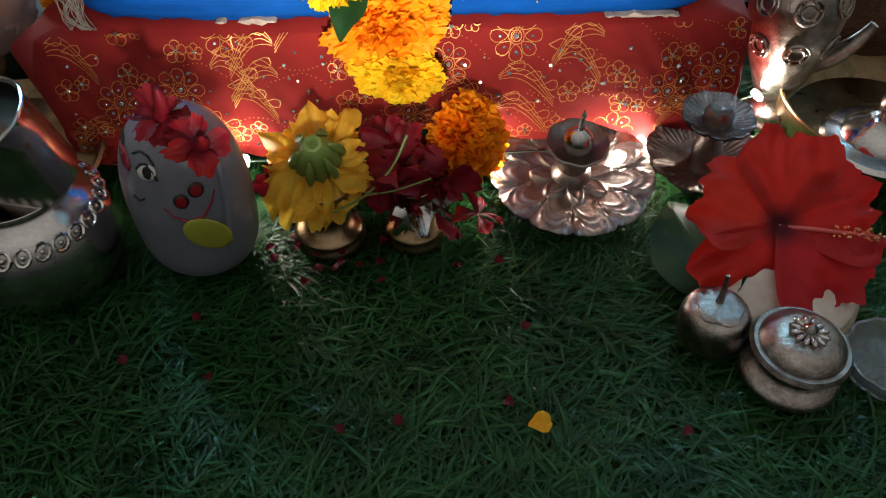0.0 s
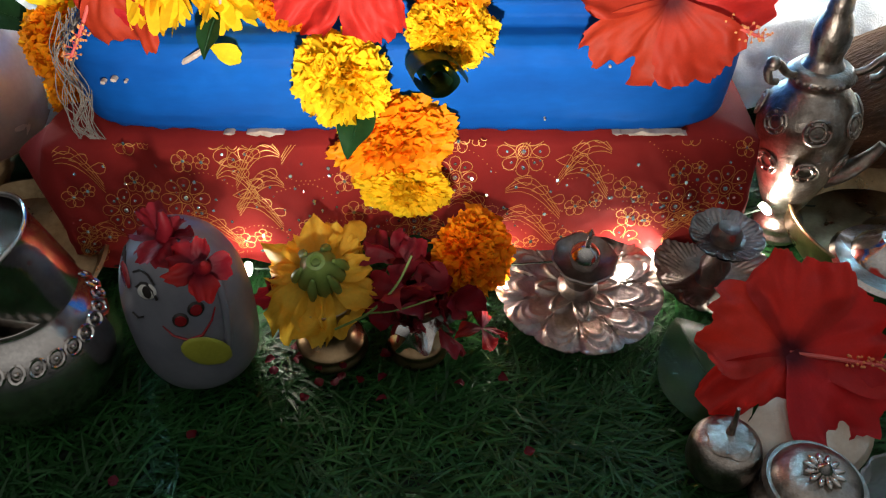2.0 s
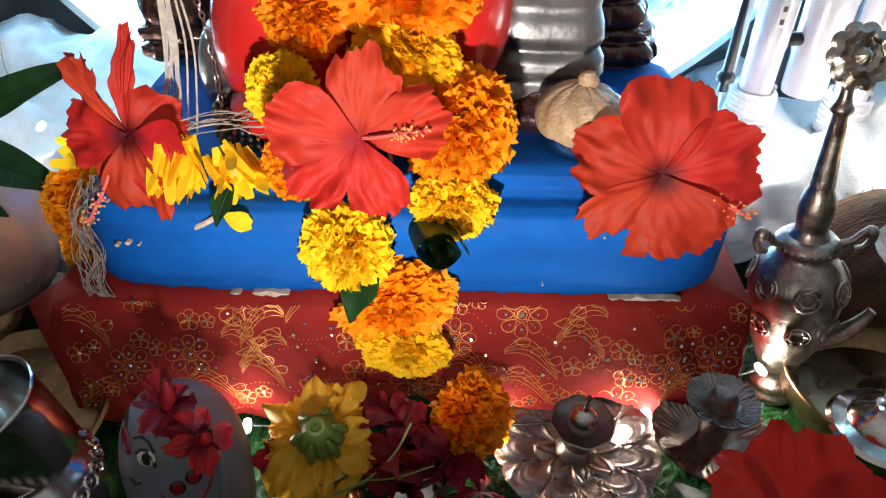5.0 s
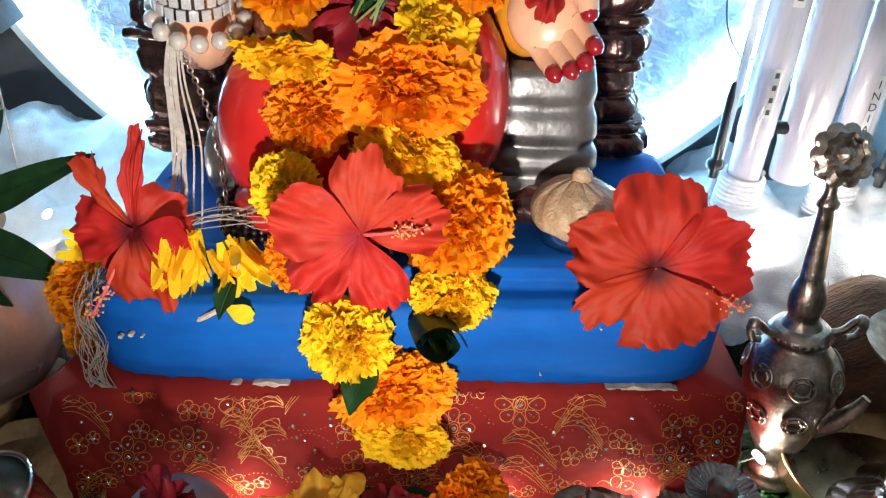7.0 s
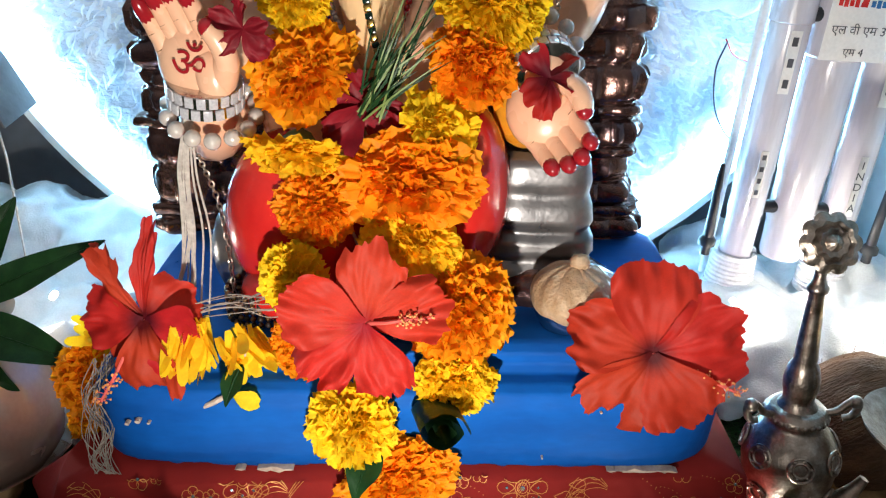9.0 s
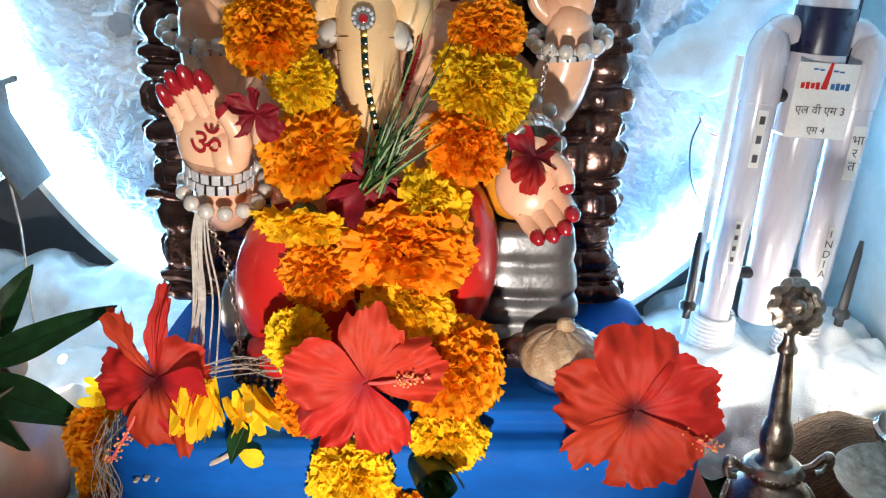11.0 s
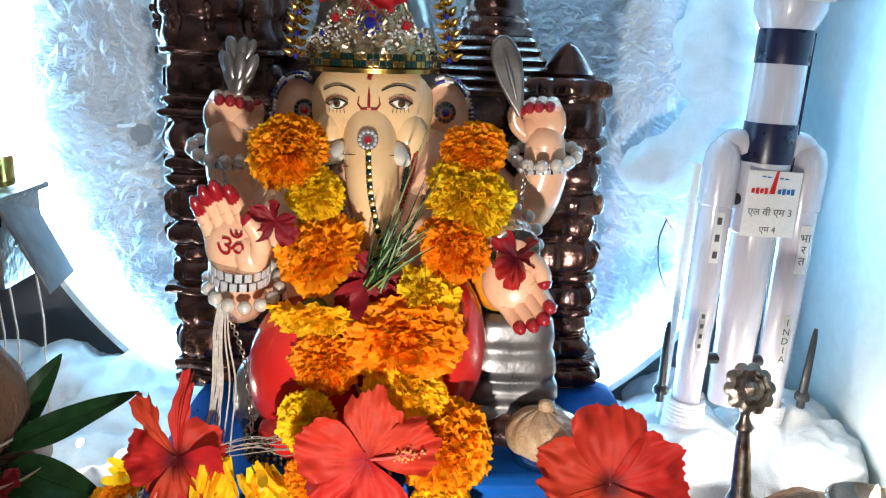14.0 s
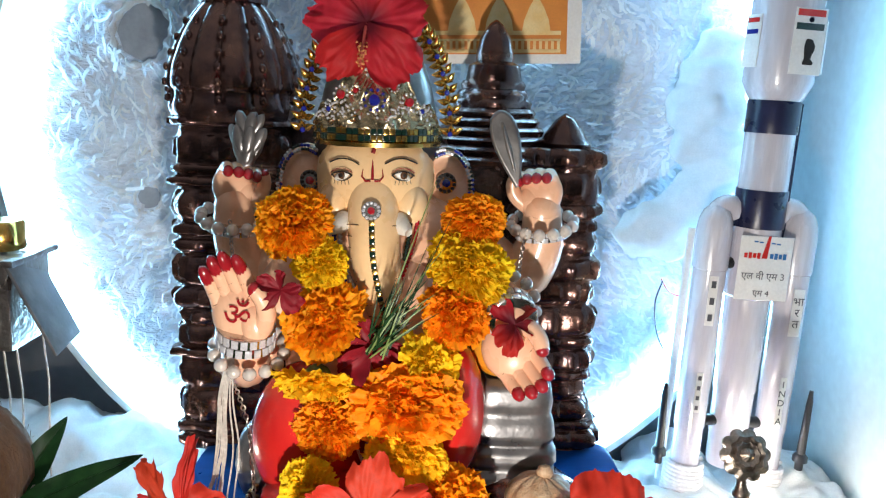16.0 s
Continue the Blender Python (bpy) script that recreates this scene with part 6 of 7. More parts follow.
# ---- rose-water sprinkler ----
def sprinkler():
    ob = thing("rose_water_sprinkler", "tarnished silver rose-water sprinkler with long neck", "sprinkler", aim((0.2195, 0.416, 0.010), (-0.062, 0.04, 1)))
    prof = [(0.0165, 0), (0.0172, 0.003), (0.0150, 0.007), (0.0160, 0.011), (0.0118, 0.016), (0.0106, 0.021), (0.0128, 0.025), (0.0165, 0.034), (0.0220, 0.050), (0.0262, 0.068), (0.0285, 0.084), (0.0278, 0.094), (0.0225, 0.104), (0.0165, 0.110), (0.0160, 0.114), (0.0182, 0.116), (0.0186, 0.119), (0.0150, 0.123)]
    part("body", Shape().lathe([(q.x, q.y) for q in smooth([(r, z, 0) for r, z in prof], 3)], 44), TARNISH, ob, angle=60)
    neck = [(0.0125, 0.122), (0.0092, 0.127), (0.0090, 0.130), (0.0104, 0.136), (0.0107, 0.142), (0.0092, 0.150), (0.0066, 0.155), (0.0070, 0.157), (0.0066, 0.160), (0.0053, 0.185), (0.0043, 0.200), (0.0060, 0.2015), (0.0062, 0.204), (0.0046, 0.206), (0.0034, 0.210), (0.0032, 0.224)]
    part("neck", Shape().lathe(neck, 26), TARNISH, ob, "tapering ribbed neck", angle=60)
    spout = Shape().tube(smooth([(0.016, -0.008, 0.050), (0.026, -0.012, 0.056), (0.036, -0.015, 0.068), (0.041, -0.016, 0.078)], 4), [0.0078 - 0.0004 * i for i in range(13)], 12, 0, None, 0.7)
    part("spout", spout, TARNISH, ob)
    m = aim((0.0, -0.004, 0.233), (0.05, -1, 0.45)) @ Matrix.Scale(1.0, 4)
    rose = part("rose_head", Shape().lathe([(0.004, -0.006), (0.014, -0.002), (0.0155, 0.003), (0.012, 0.005), (0.010, 0.003), (0.008, 0.006), (0.005, 0.005), (0.003, 0.008), (0.0001, 0.009)], 48, 0, m, lambda a, j: 1 + 0.06 * math.cos(10 * a)), TARNISH, ob, "pierced flower-shaped head")
    for k in range(10):
        a = math.tau * k / 10
        part("petal", Shape().ball((0.0128 * math.cos(a), 0.0128 * math.sin(a), 0.001), (0.0054, 0.0054, 0.0022), 0, m, 12, 7), TARNISH, rose)
    for sx in (-1, 1):
        pts = smooth([(sx * 0.014, -0.004, 0.119), (sx * 0.022, -0.006, 0.122), (sx * 0.029, -0.007, 0.129), (sx * 0.0335, -0.007, 0.126), (sx * 0.031, -0.006, 0.118), (sx * 0.026, -0.005, 0.116)], 5)
        s = Shape().tube(pts, [0.0026 - 0.0010 * abs(i / len(pts) - 0.5) for i in range(len(pts))], 9)
        s.ball(pts[12], 0.0042, 0, None, 10, 8)
        part("scroll_handle", s, TARNISH, ob)
    relief = Shape()
    for sx in range(7):
        a = math.tau * sx / 7 - 1.75
        for r0, zz in ((0.0258, 0.066), (0.0270, 0.094)):
            c = Vector((r0 * math.cos(a), r0 * math.sin(a), zz))
            mm = aim(c, (math.cos(a), math.sin(a), 0.3 if zz > 0.08 else -0.2))
            for q in (0.0075, 0.0045):
                relief.tube([mm @ Vector((q * math.cos(t), q * math.sin(t), 0.0006)) for t in [math.tau * j / 16 for j in range(17)]], 0.0009, 5)
            for j in range(6):
                t = math.tau * j / 6
                relief.ball(mm @ Vector((0.006 * math.cos(t), 0.006 * math.sin(t), 0.0006)), 0.0013, 0, None, 6, 5)
    for k in range(26):
        a = math.tau * k / 26
        relief.ball((0.0178 * math.cos(a), 0.0178 * math.sin(a), 0.1175), 0.0019, 0, None, 7, 5)
    tagged(part("relief", relief, TARNISH, ob, "raised scroll ornament"), kind="stuff")


sprinkler()


# ---- pot with tilted tumbler ----
lota = thing("metal_pot", "round steel pot with a band of raised ornament", "pot", pose(-0.219, 0.284, 0.004))
part("body", Shape().lathe([(q.x, q.y) for q in smooth([(r, z, 0) for r, z in [(0.024, 0), (0.034, 0.006), (0.0425, 0.022), (0.0435, 0.038), (0.038, 0.054), (0.030, 0.062), (0.027, 0.066), (0.030, 0.070), (0.029, 0.071), (0.024, 0.066)]], 4)], 52, 0, None, None, False), STEEL, lota, angle=60)
orn = Shape()
for k in range(26):
    a = math.tau * k / 26
    c = Vector((0.0385 * math.cos(a), 0.0385 * math.sin(a), 0.0535))
    m = aim(c, (math.cos(a), math.sin(a), 0.9))
    orn.tube([m @ Vector((0.0035 * math.cos(t), 0.0045 * math.sin(t), 0.0005)) for t in [math.tau * j / 10 for j in range(11)]], 0.0010, 5)
    orn.ball(m @ Vector((0, 0, 0.0008)), 0.0016, 0, None, 7, 5)
tagged(part("ornament_band", orn, STEEL, lota), kind="stuff")
RIM = lambda r, w: Shape().tube([(r * math.cos(a), r * math.sin(a), 0) for a in [math.tau * k / 48 for k in range(49)]], w, 8)
tum = thing("tumbler", "plain steel tumbler resting tilted in the pot's mouth", "tumbler", aim((-0.208, 0.288, 0.070), (-0.26, -0.16, 0.95)))
part("body", Shape().lathe([(0.0001, 0.0), (0.0235, 0.0), (0.0255, 0.003), (0.0275, 0.034), (0.0280, 0.045), (0.0295, 0.0465), (0.0270, 0.0465), (0.0265, 0.034), (0.024, 0.006), (0.0001, 0.004)], 48), STEEL, tum)
part("rolled_rim", RIM(0.0285, 0.0012), STEEL, tum, at=pose(0, 0, 0.0468))
solo("brass_plate", Shape().lathe([(0.001, 0.004), (0.050, 0.002), (0.058, 0.010), (0.062, 0.014), (0.060, 0.015), (0.052, 0.006), (0.001, 0.007)], 48), BRASS, "dull brass plate leaning behind the metal pot", "plate", pose(-0.262, 0.352, 0.022, 12, -4))


# ---- painted animal figurine: one plain mesh ----
def figurine():
    s = Shape()
    W, IKm, RDm, YLm, EWm = range(5)
    c = Vector((-0.1345, 0.297, 0.062))
    R = (0.0325, 0.0305, 0.0540)

    def form(p):
        flat = math.hypot(p.x, p.y)
        n = 2.3 if p.z > 0 else 4.0
        k = (flat ** n + abs(p.z) ** n) ** (-1 / n) * (1 - 0.10 * max(0, p.z))
        k += 0.11 * math.exp(-((p.x - 0.45) ** 2 + (p.y + 0.75) ** 2 + (p.z - 0.05) ** 2) / 0.14)     # snout
        k -= 0.05 * math.exp(-((p.x + 0.15) ** 2 + (p.y + 0.9) ** 2 + (p.z - 0.30) ** 2) / 0.05)
        k += 0.03 * math.exp(-((p.x + 0.55) ** 2 + (p.y + 0.7) ** 2 + (p.z + 0.25) ** 2) / 0.10)
        return k

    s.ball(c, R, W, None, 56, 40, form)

    def skin(px, pz, out=0.0006):
        """Place on the front, by direction."""
        px, pz = 0.88 * px - 0.05, 0.92 * pz + 0.26 - 0.10 * max(0.0, pz)
        p = Vector((px, -math.sqrt(max(0.01, 1 - px * px - pz * pz)), pz))
        k = form(p)
        q = Vector((c.x + p.x * R[0] * k, c.y + p.y * R[1] * k, c.z + p.z * R[2] * k))
        n = Vector((p.x / R[0], p.y / R[1], p.z / R[2])).normalized()
        return q + n * out, n

    def line(pts, r, mat):
        s.tube([skin(a, b)[0] for a, b in pts], r, 6, mat)

    def disc(px, pz, rx, rz, mat, lift=0.0004):
        q, n = skin(px, pz, lift)
        s.lathe([(1, -0.0004), (0.9, 0.0004), (0.0001, 0.0007)], 18, mat, aim(q, n) @ Matrix.Diagonal((rx, rz, 1, 1)))

    # eye, brow, cheek mark
    disc(-0.20, 0.36, 0.0052, 0.0042, EWm)
    disc(-0.18, 0.36, 0.0024, 0.0034, IKm, 0.0010)
    line([(-0.37, 0.38), (-0.28, 0.44), (-0.18, 0.45), (-0.08, 0.38), (-0.04, 0.28)], 0.0007, IKm)
    line([(-0.42, 0.52), (-0.28, 0.57), (-0.14, 0.54), (-0.04, 0.44)], 0.0006, IKm)
    disc(-0.62, 0.42, 0.0034, 0.0070, RDm)
    for k in range(3):
        line([(-0.72 + 0.05 * k, 0.52), (-0.76 + 0.06 * k, 0.60)], 0.0004, IKm)
    # nostrils and mouth
    for px, pz in ((0.30, 0.02), (0.55, 0.12)):
        disc(px, pz, 0.0040, 0.0043, IKm)
        disc(px, pz, 0.0030, 0.0032, RDm, 0.0009)
    line([(-0.04, -0.06), (0.12, -0.17), (0.34, -0.22), (0.56, -0.18), (0.72, -0.06), (0.80, 0.06)], [0.0003, 0.0006, 0.0008, 0.0008, 0.0006, 0.0003], RDm)
    line([(-0.56, 0.02), (-0.46, -0.02), (-0.36, 0.02)], 0.0005, IKm)
    # yellow sweet at the mouth
    q, n = skin(0.55, -0.40, 0.001)
    s.ball((0, 0, 0), (0.0150, 0.0090, 0.0018), YLm, aim(q, n, -0.5), 18, 10, lambda p: 1 + 0.06 * wob(p.x, p.y, p.z, 3))
    # ear folds along the side
    s.tube(smooth([skin(0.86, 0.42)[0], skin(0.92, 0.10)[0], skin(0.90, -0.22)[0], skin(0.84, -0.45)[0]], 5), 0.0022, 8, W)
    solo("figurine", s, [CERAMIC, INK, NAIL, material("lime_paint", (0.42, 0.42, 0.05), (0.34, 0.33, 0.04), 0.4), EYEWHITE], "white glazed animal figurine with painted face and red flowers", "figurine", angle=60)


figurine()
petal_cluster("red_blossom", (-0.111, 0.268, 0.113), (0.35, -0.8, 0.65), 0.0165, 5, HIB_DARK, "red blossom stuck on the figurine's brow", 46, wide=0.46, tube=0.010)
petal_cluster("red_blossom", (-0.132, 0.286, 0.1130), (0.1, -0.2, 1), 0.017, 6, ROSE, "wilted crimson blossom on top of the figurine", 47, tube=0.018)
petal_cluster("red_blossom", (-0.090, 0.316, 0.046), (0.6, -0.6, 0.5), 0.018, 5, ROSE, "crimson blossom lying behind the figurine", 48)


# ---- flower cups ----
def cup(at, r, label):
    ob = thing("flower_cup", label, "cup", pose(*at), "flower cups")
    prof = [(r * 1.02, 0), (r * 1.08, 0.003), (r * 1.0, 0.007), (r * 0.98, 0.010), (r * 0.70, 0.014), (r * 0.58, 0.020), (r * 0.66, 0.028), (r * 0.86, 0.040), (r * 0.9, 0.044), (r * 0.82, 0.043), (r * 0.5, 0.024), (0.0001, 0.022)]
    part("body", Shape().lathe([(q.x, q.y) for q in smooth([(a, b, 0) for a, b in prof], 3)], 40), BRASS, ob, angle=60)
    return ob


cup((-0.066, 0.309, 0.008), 0.0195, "small brass footed cup holding yellow flowers")
cup((-0.0165, 0.310, 0.008), 0.0165, "small brass footed cup holding red petals")
# upturned pale yellow bloom with its green base showing
up = thing("yellow_bloom", "upturned yellow flower with green base in a cup", "flower", aim((-0.068, 0.316, 0.060), (0.05, -0.5, 0.87)))
rng = random.Random(71)
for k in range(34):
    a = math.tau * k / 13 + rng.uniform(-0.25, 0.25)
    ln = (0.038 if k < 13 else 0.033 if k < 24 else 0.025) * rng.uniform(0.7, 1.12)
    part("petal", Shape().sheet(petal_fn(ln, ln * rng.uniform(0.26, 0.38), 300 + k, rng.uniform(0.2, 0.6), 2.4, rng.uniform(0.0, 0.7)), 12, 12), PALE_Y, up,
         at=Matrix.Rotation(a, 4, "Z") @ Matrix.Rotation((0.10 if k < 13 else 0.30) + rng.uniform(-0.25, 0.2), 4, "Y") @ Matrix.Rotation(rng.uniform(-0.5, 0.5), 4, "X"), angle=180)
part("green_base", Shape().lathe([(0.0115, -0.002), (0.0122, 0.004), (0.0105, 0.014), (0.0065, 0.023), (0.0045, 0.027), (0.0035, 0.028)], 40, 0, None, lambda a, j: 1 + 0.12 * math.cos(5 * a) * (1 - j)), CALYX, up, "ribbed green flower base")
for k in range(6):
    a = math.tau * (k + 0.3) / 6
    part("sepal", Shape().tube(smooth([(0.0085 * math.cos(a), 0.0085 * math.sin(a), 0.022), (0.0125 * math.cos(a), 0.0125 * math.sin(a), 0.012), (0.0150 * math.cos(a), 0.0150 * math.sin(a), -0.002)], 4), [0.0010, 0.0016, 0.0021, 0.0024, 0.0026, 0.0024, 0.0020, 0.0014, 0.0006], 8), CALYX, up)
part("cut_stem", Shape().lathe([(0.0042, 0.026), (0.0048, 0.029), (0.003, 0.0295), (0.002, 0.028), (0.0001, 0.028)], 14), CALYX, up)
# crushed rose petals
ro = thing("rose_petals", "loose heap of crumpled dark red rose petals", "petals", pose(-0.014, 0.316, 0.051))
rng = random.Random(72)
for k in range(48):
    q = Vector((rng.uniform(-0.021, 0.018), rng.uniform(-0.017, 0.014), rng.uniform(-0.016, 0.016)))
    part("petal", Shape().sheet(petal_fn(0.0165 * rng.uniform(0.75, 1.2), 0.0085, 500 + k, rng.uniform(-0.4, 0.7), 2.0, rng.uniform(0.2, 1.0)), 10, 9), ROSE, ro,
         at=Matrix.Translation(q) @ aim((0, 0, 0), (rng.uniform(-1, 1), rng.uniform(-1.4, 0.1), rng.uniform(-0.2, 1)), rng.uniform(0, 6)), angle=180)
marigold((0.012, 0.338, 0.058), (0.75, -0.6, 0.35), 0.026, True, "orange marigold beside the rose petals", 2)
petal_cluster("red_blossom", (0.020, 0.312, 0.024), (0.5, -0.3, 1), 0.017, 5, HIB_DARK, "small red blossom on the turf", 49, wide=0.28)
stem = Shape().tube(smooth([(-0.058, 0.287, 0.050), (-0.040, 0.288, 0.062), (-0.026, 0.294, 0.076), (-0.018, 0.300, 0.092)], 5), 0.0007, 5)
stem.tube(smooth([(-0.040, 0.288, 0.062), (-0.025, 0.286, 0.067), (-0.006, 0.292, 0.070)], 4), 0.0005, 5)
solo("dry_grass", stem, CALYX, "thin dry grass stem lying across the flowers", "stem")
solo("foil_wrap", Shape().sheet(lambda u, v: (0.016 * (2 * u - 1) * (1 + 0.2 * math.sin(7 * v)), -0.006 * math.sin(5 * u + 2 * v), 0.016 * v + 0.004 * math.sin(11 * u)), 14, 10), STEEL, "crumpled silver foil at the cup's rim", "foil", pose(-0.010, 0.290, 0.036, -20, 0, 25), angle=40)


# ---- lotus lamps ----
def lotus_dish(ob, r, z, petals, mat, rise, inner=0, ribs=0):
    """A round dish pressed into petals: a scalloped outer ring, an inner ring, raised outlines or ribs."""
    def lobe(a, n, off=0.0):
        f = (a / math.tau * n + off) % 1.0
        return 2 * f - 1

    def height(a, q):
        q1 = lobe(a, petals)
        h = rise * r * q ** 2
        arch = max(0.0, 1 - q1 * q1)
        if q > 0.52:
            v = (q - 0.52) / 0.48
            edge = v - 0.95 * arch ** 0.6
            h += 0.022 * r * arch ** 0.7 * math.sin(math.pi * min(1, v)) + 0.030 * r * math.exp(-(edge / 0.08) ** 2)
            if not ribs:
                h += 0.022 * r * math.exp(-((edge + 0.24) / 0.06) ** 2) + 0.018 * r * math.exp(-((edge + 0.46) / 0.06) ** 2) + 0.006 * r * math.cos(q1 * 22) * (edge > -0.2)
            if ribs:
                h += 0.011 * r * math.cos(q1 * math.pi * ribs) * min(1, v * 3)
        elif inner and q > 0.2:
            q2 = lobe(a, inner, 0.5)
            v = (q - 0.2) / 0.32
            edge = v - (1 - abs(q2)) ** 0.7
            h += 0.035 * r * (1 - abs(q2)) * math.sin(math.pi * v) + 0.030 * r * math.exp(-(edge / 0.12) ** 2)
        return h

    def top(u, v):
        a, q = math.tau * u, max(v, 0.001)
        rr = r * q * (1 + 0.07 * (math.sqrt(max(0, 1 - lobe(a, petals) ** 2)) - 0.6) * q ** 6)
        return (rr * math.cos(a), rr * math.sin(a), z + height(a, q))

    def under(u, v):
        x, y, h = top(u, 1 - v * 0.999)
        return (x, y, h - 0.0012 - 0.002 * math.sin(math.pi * v))

    s = Shape().sheet(top, petals * 20, 44, 0, None, True)
    s.sheet(under, petals * 20, 8, 0, None, True)
    part("dish", s, mat, ob, angle=60)


d1 = thing("lotus_lamp", "wide embossed silver lotus oil lamp standing on turf", "oil lamp", pose(0.077, 0.345, 0.020, 8, 0, 4))
lotus_dish(d1, 0.0485, 0.006, 11, PEWTER, 0.10, 8)
part("stand", Shape().lathe([(0.013, 0.004), (0.0115, 0.010), (0.0085, 0.013), (0.010, 0.019), (0.0085, 0.024), (0.010, 0.027)], 26), PEWTER, d1)
part("oil_cup", Shape().lathe([(0.008, 0.026), (0.016, 0.029), (0.0185, 0.034), (0.0175, 0.0345), (0.014, 0.031), (0.0001, 0.029)], 34, 0, None, lambda a, j: 1 + 0.03 * math.cos(8 * a)), PEWTER, d1, "small raised oil cup")
part("wick_knob", Shape().lathe([(0.0075, 0.029), (0.009, 0.034), (0.0085, 0.039), (0.005, 0.043), (0.0018, 0.045), (0.0014, 0.054), (0.0022, 0.056), (0.0001, 0.060)], 22), STEEL, d1)
d2 = thing("two_tier_lamp", "two-tiered silver lotus lamp standing on turf", "oil lamp", pose(0.1565, 0.351, 0.016, 3, 0, 0))
lotus_dish(d2, 0.034, 0.012, 10, PEWTER, 0.28, 0, 5)
part("stem", Shape().lathe([(0.012, -0.004), (0.011, 0.004), (0.0075, 0.018), (0.009, 0.026), (0.006, 0.034), (0.009, 0.042)], 26), PEWTER, d2)
lotus_dish(d2, 0.0205, 0.046, 9, PEWTER, 0.25, 0, 4)
part("wick_knob", Shape().lathe([(0.0085, 0.046), (0.0085, 0.050), (0.0085, 0.052), (0.006, 0.056), (0.004, 0.055), (0.0001, 0.054)], 22), PEWTER, d2)

# ---- shell under the hibiscus, leaf, small vessels ----
sh = Shape().lathe([(q.x, q.y) for q in smooth([(r, z, 0) for r, z in [(0.014, 0), (0.032, 0.003), (0.041, 0.010), (0.040, 0.017), (0.030, 0.023), (0.014, 0.027), (0.001, 0.028)]], 6)], 60, 0, None, lambda a, j: 1 + 0.016 * math.sin(j * 62 + a))
solo("seashell", sh, material("shell_white", (0.70, 0.62, 0.52), (0.50, 0.36, 0.25), 0.4, scale=60, bump=0.2), "cream ridged round shell under the hibiscus", "shell", pose(0.181, 0.268, 0.008, 10, 4, 0), angle=70)
solo("betel_leaf", leaf_shape(0.085, 0.030, 0.15, 0.35, 0.02, 12, 20), LEAF, "glossy dark green betel leaf on the turf", "leaf", pose(0.147, 0.246, 0.022, 4, -18, 9), angle=180)
solo("betel_leaf", leaf_shape(0.060, 0.022, 0.1, 0.35, 0.02, 12, 20), LEAF, "dark green leaf lying under the shell", "leaf", pose(0.172, 0.232, 0.0165, 2, -4, 10), angle=180)

bell = thing("kumkum_pot", "small tarnished silver pot with a leaf-shaped lid", "small pot", pose(0.1385, 0.236, 0.008))
part("body", Shape().lathe([(q.x, q.y) for q in smooth([(a, b, 0) for a, b in [(0.0115, 0), (0.0165, 0.005), (0.0178, 0.014), (0.0168, 0.022), (0.0125, 0.0265), (0.0001, 0.0275)]], 5)], 36), TARNISH, bell, angle=60)
part("leaf_lid", Shape().lathe([(0.0001, 0.0288), (0.006, 0.0278), (0.0105, 0.0280), (0.0110, 0.0272)], 48, 0, None, lambda a, j: 1 + 0.18 * abs(math.cos(2.5 * a)) * j), TARNISH, bell, "embossed leaf-shaped lid")
part("peg", Shape().tube([(0, 0.002, 0.027), (0.0005, 0.003, 0.036), (0.0, 0.004, 0.046)], [0.0022, 0.0014, 0.001], 8), TARNISH, bell)

lid = thing("lidded_pot", "tarnished silver lidded pot with flower knob", "lidded pot", pose(0.1725, 0.213, 0.008, 0, 0, 0))
part("body", Shape().lathe([(q.x, q.y) for q in smooth([(a, b, 0) for a, b in [(0.016, 0), (0.0235, 0.003), (0.0245, 0.008), (0.018, 0.014), (0.0185, 0.020), (0.0205, 0.024)]], 4)], 40), TARNISH, lid, angle=60)
part("lid", Shape().lathe([(0.0225, 0.0235), (0.0240, 0.025), (0.0225, 0.0275), (0.0205, 0.0275), (0.0195, 0.0300), (0.0160, 0.0335), (0.0110, 0.0352), (0.0001, 0.036)], 44), TARNISH, lid, "stepped round lid", angle=30)
knob = Shape()
for k in range(12):
    a = math.tau * k / 12
    knob.ball((0.0064, 0, 0.0370), (0.0034, 0.0015, 0.0018), 0, Matrix.Rotation(a, 4, "Z"), 8, 6)
knob.lathe([(0.004, 0.037), (0.0035, 0.040), (0.001, 0.0425), (0.0001, 0.0445)], 14)
part("flower_knob", knob, STEEL, lid, "raised flower-shaped knob")

gl = thing("glass_dish", "small clear faceted glass dish", "glass dish", pose(0.222, 0.214, 0.008))
GLASS = material("clear_glass", (0.9, 0.92, 0.93), rough=0.05, bump=0)
GLASS.node_tree.nodes["Principled BSDF"].inputs["Transmission Weight"].default_value = 0.9
part("body", Shape().lathe([(0.012, 0), (0.019, 0.004), (0.0225, 0.016), (0.021, 0.016), (0.017, 0.006), (0.0001, 0.004)], 40, 0, None, lambda a, j: 1 + 0.05 * abs(math.cos(6 * a))), GLASS, gl, angle=25)

tray = thing("brass_tray", "round brass tray with an upright rim", "tray", pose(0.282, 0.392, 0.014))
part("body", Shape().lathe([(0.0001, 0.004), (0.058, 0.004), (0.066, 0.014), (0.0685, 0.030), (0.0668, 0.031), (0.0640, 0.016), (0.056, 0.0075), (0.0001, 0.007)], 60), BRASS, tray)
part("rolled_rim", RIM(0.0677, 0.0014), BRASS, tray, at=pose(0, 0, 0.0305))
jar = thing("lidded_jar", "steel jar with stepped lid and round knob on the tray", "jar", pose(0.257, 0.352, 0.022))
part("body", Shape().lathe([(0.020, 0), (0.024, 0.004), (0.026, 0.014), (0.027, 0.020)], 40), STEEL, jar)
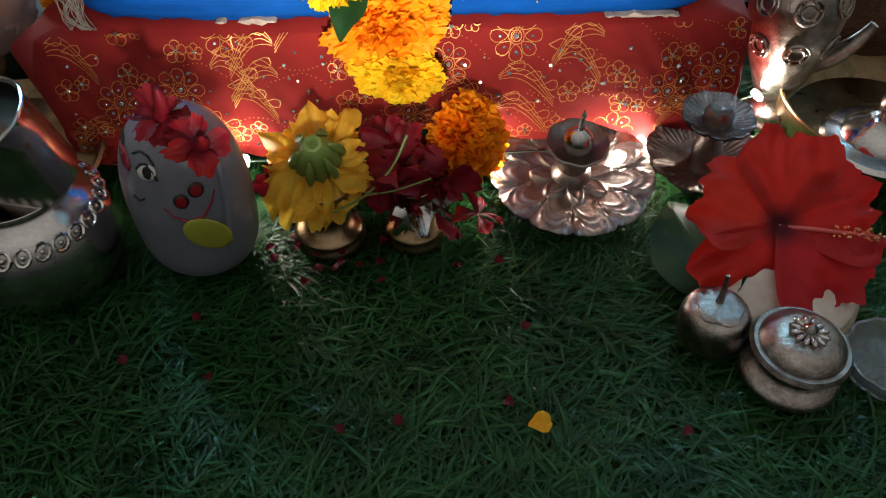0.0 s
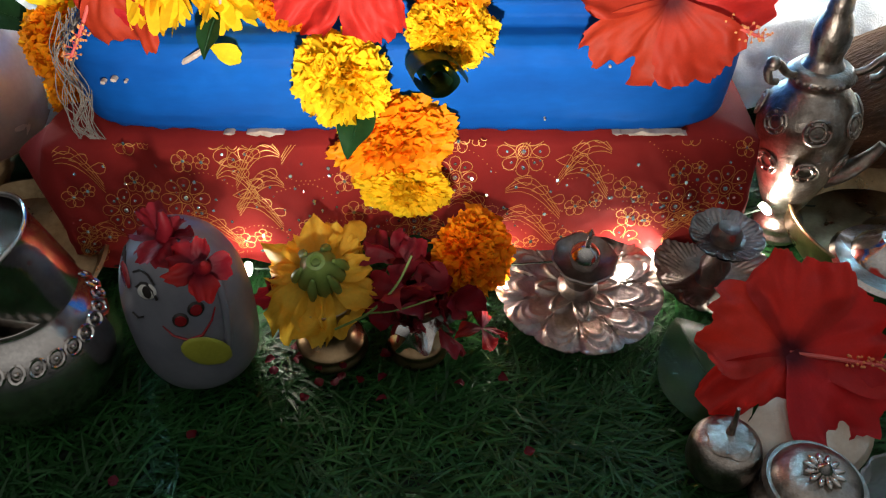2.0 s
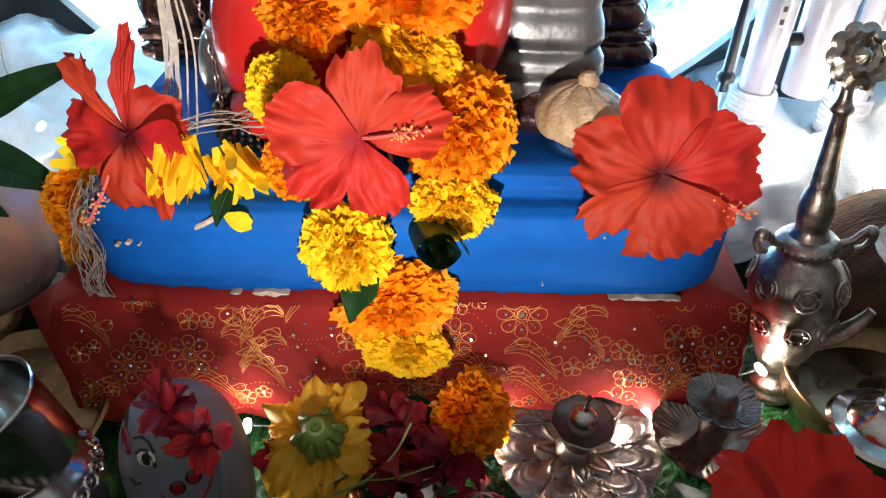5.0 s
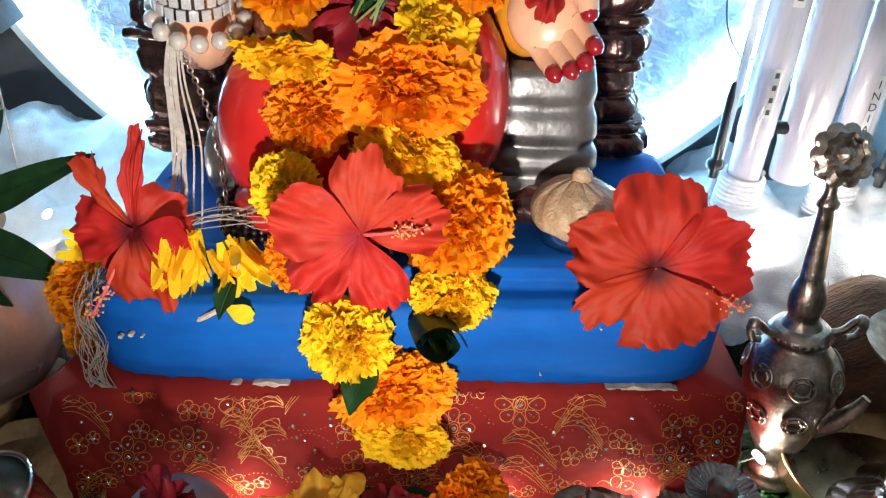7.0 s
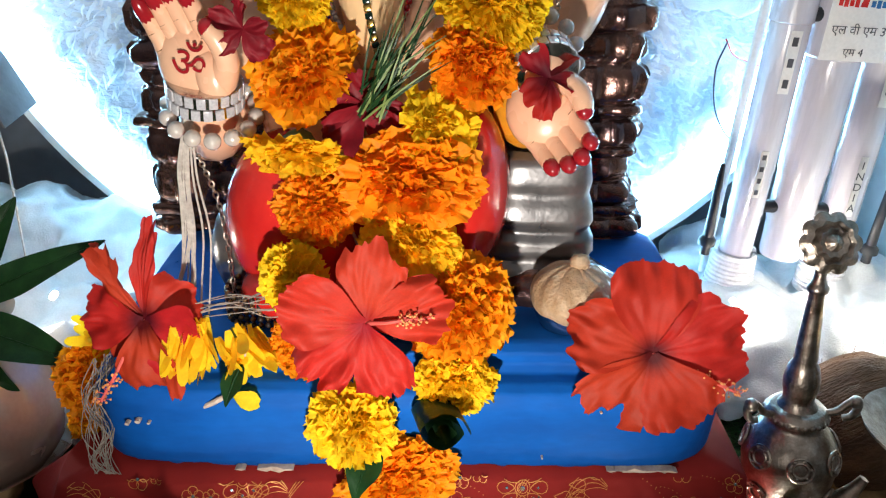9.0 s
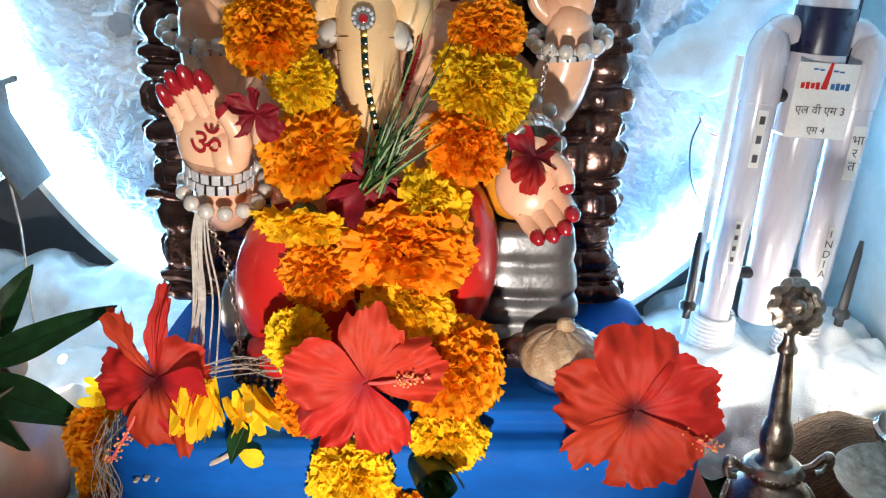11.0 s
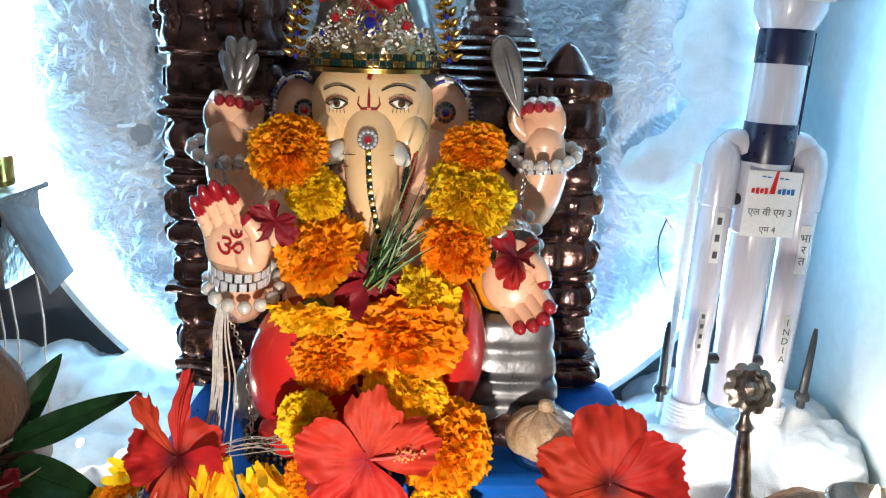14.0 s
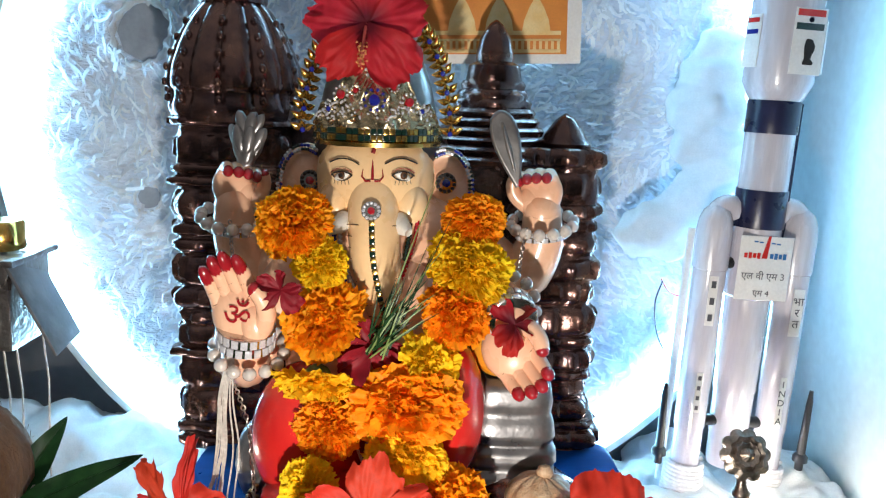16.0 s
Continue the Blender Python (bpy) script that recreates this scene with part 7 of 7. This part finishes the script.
part("lid", Shape().lathe([(0.031, 0.020), (0.0325, 0.022), (0.030, 0.0245), (0.022, 0.0265), (0.0205, 0.030), (0.016, 0.034), (0.012, 0.0365), (0.010, 0.040), (0.0055, 0.042)], 44), STEEL, jar, "polished stepped lid", angle=30)
part("knob", Shape().lathe([(0.0045, 0.041), (0.0075, 0.045), (0.0088, 0.050), (0.0070, 0.055), (0.0020, 0.058), (0.0001, 0.0585)], 26), STEEL, jar)

std = thing("standing_lamp", "metal pedestal oil lamp with a burning cup", "oil lamp", pose(0.290, 0.398, 0.018))
part("pedestal", Shape().lathe([(0.020, 0), (0.022, 0.003), (0.009, 0.012), (0.007, 0.050), (0.010, 0.054), (0.007, 0.060), (0.008, 0.094)], 26), BRASS, std)
part("lower_dish", Shape().lathe([(0.007, 0.094), (0.030, 0.100), (0.044, 0.112), (0.0455, 0.115), (0.042, 0.114), (0.028, 0.104), (0.0001, 0.100)], 40), TARNISH, std, "dark wide dish")
part("top_cup", Shape().lathe([(0.006, 0.100), (0.007, 0.122), (0.018, 0.128), (0.027, 0.142), (0.030, 0.152), (0.0275, 0.153), (0.022, 0.142), (0.0001, 0.134)], 40), STEEL, std, "pale oil cup")
part("flame", Shape().lathe([(0.0005, 0.142), (0.0035, 0.147), (0.0042, 0.153), (0.002, 0.162), (0.0001, 0.168)], 14), FLAME, std, "small orange flame")

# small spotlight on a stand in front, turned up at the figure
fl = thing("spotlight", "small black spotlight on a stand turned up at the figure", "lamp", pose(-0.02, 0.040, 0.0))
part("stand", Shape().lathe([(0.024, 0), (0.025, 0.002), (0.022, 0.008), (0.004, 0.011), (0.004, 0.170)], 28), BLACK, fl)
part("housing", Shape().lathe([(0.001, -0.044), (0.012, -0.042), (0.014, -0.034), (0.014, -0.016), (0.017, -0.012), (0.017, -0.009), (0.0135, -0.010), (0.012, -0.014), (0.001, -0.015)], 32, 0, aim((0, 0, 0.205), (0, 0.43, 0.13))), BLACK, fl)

# ---- string of small lights under the cloth's hem ----
lights = thing("string_lights", "string of small white lights along the cloth hem", "string lights", pose(0, 0, 0))
bulbs = [(-0.118, 0.346, 0.034), (0.030, 0.354, 0.033), (0.124, 0.371, 0.029), (0.106, 0.369, 0.028), (0.201, 0.403, 0.040)]
part("wire", Shape().tube(smooth([(-0.22, 0.36, 0.02), *bulbs, (0.25, 0.43, 0.02)], 6), 0.0006, 5), TURF_BASE, lights)
for p in bulbs:
    part("bulb", Shape().lathe([(0.0022, -0.004), (0.0026, 0), (0.0022, 0.004), (0.001, 0.006)], 10, 0, aim(p, (0.2, -1, 0.1))), LED, lights, "glowing white bulb")
for p, w in zip(bulbs, (0.08, 0.07, 0.12, 0.08, 0.17)):
    lamp("bulb_light", (p[0], p[1] - 0.012, p[2] + 0.005), w, WHITE, 0.003)
back_lights = thing("string_lights", "small warm white lights buried in the cotton wool", "string lights", pose(0, 0, 0))
for p, w in (((0.300, 0.625, 0.135), 0.12), ((0.345, 0.550, 0.115), 0.22), ((0.225, 0.570, 0.120), 0.2), ((-0.300, 0.535, 0.130), 0.3)):
    part("bulb", Shape().lathe([(0.0022, -0.004), (0.0026, 0), (0.0022, 0.004), (0.001, 0.006)], 10, 0, aim(p, (0.2, -1, 0.1))), LED, back_lights, "glowing white bulb")
    lamp("bulb_light", (p[0], p[1] - 0.006, p[2] + 0.006), w, WHITE, 0.004)

# ---- wire by the rocket ----
solo("wire", Shape().tube(smooth([(0.228, 0.700, 0.300), (0.222, 0.700, 0.275), (0.228, 0.700, 0.240), (0.245, 0.700, 0.215), (0.262, 0.700, 0.214)], 6), 0.0009, 5), NAVY, "thin dark blue wire beside the model rocket", "wire")
solo("wire", Shape().tube(smooth([(0.226, 0.700, 0.302), (0.236, 0.700, 0.288), (0.254, 0.700, 0.282), (0.265, 0.700, 0.276)], 6), 0.0007, 5), REDPAINT, "thin red wire beside the model rocket", "wire")

# ---- petals and grains on the turf ----
rng = random.Random(81)
spots = [(0.045, 0.180), (-0.021, 0.188), (0.046, 0.240), (0.034, 0.191), (-0.164, 0.218), (-0.128, 0.247), (-0.052, 0.18), (0.112, 0.176), (-0.115, 0.205)]
spots += [(-0.066 + rng.gauss(0, 0.032), 0.293 + rng.gauss(0, 0.012)) for _ in range(34)]
scrap = [Shape().sheet(petal_fn(0.006, 0.0026, 900 + k, 0.4, 1.5, 0.6), 5, 5).bake("petal_scrap", HIB_DARK, 180) for k in range(3)]
for k, (x, y) in enumerate(spots):
    if k == 0:
        solo("petal", Shape().sheet(petal_fn(0.011, 0.0055, 950, 0.3, 1.2, 0.4), 8, 6), MARI_O, "single orange marigold petal on the turf", "petal", pose(x - 0.005, y, 0.0165, 10, 0, 10), angle=180)
    else:
        q = tagged(part("petal_scrap", scrap[k % 3], None, None, "", pose(x, y, 0.0135 + rng.uniform(0, 0.002), rng.uniform(-25, 25), rng.uniform(-25, 25), rng.uniform(0, 360))), "small dried red petal scrap on the turf", "petal", "petal scraps")
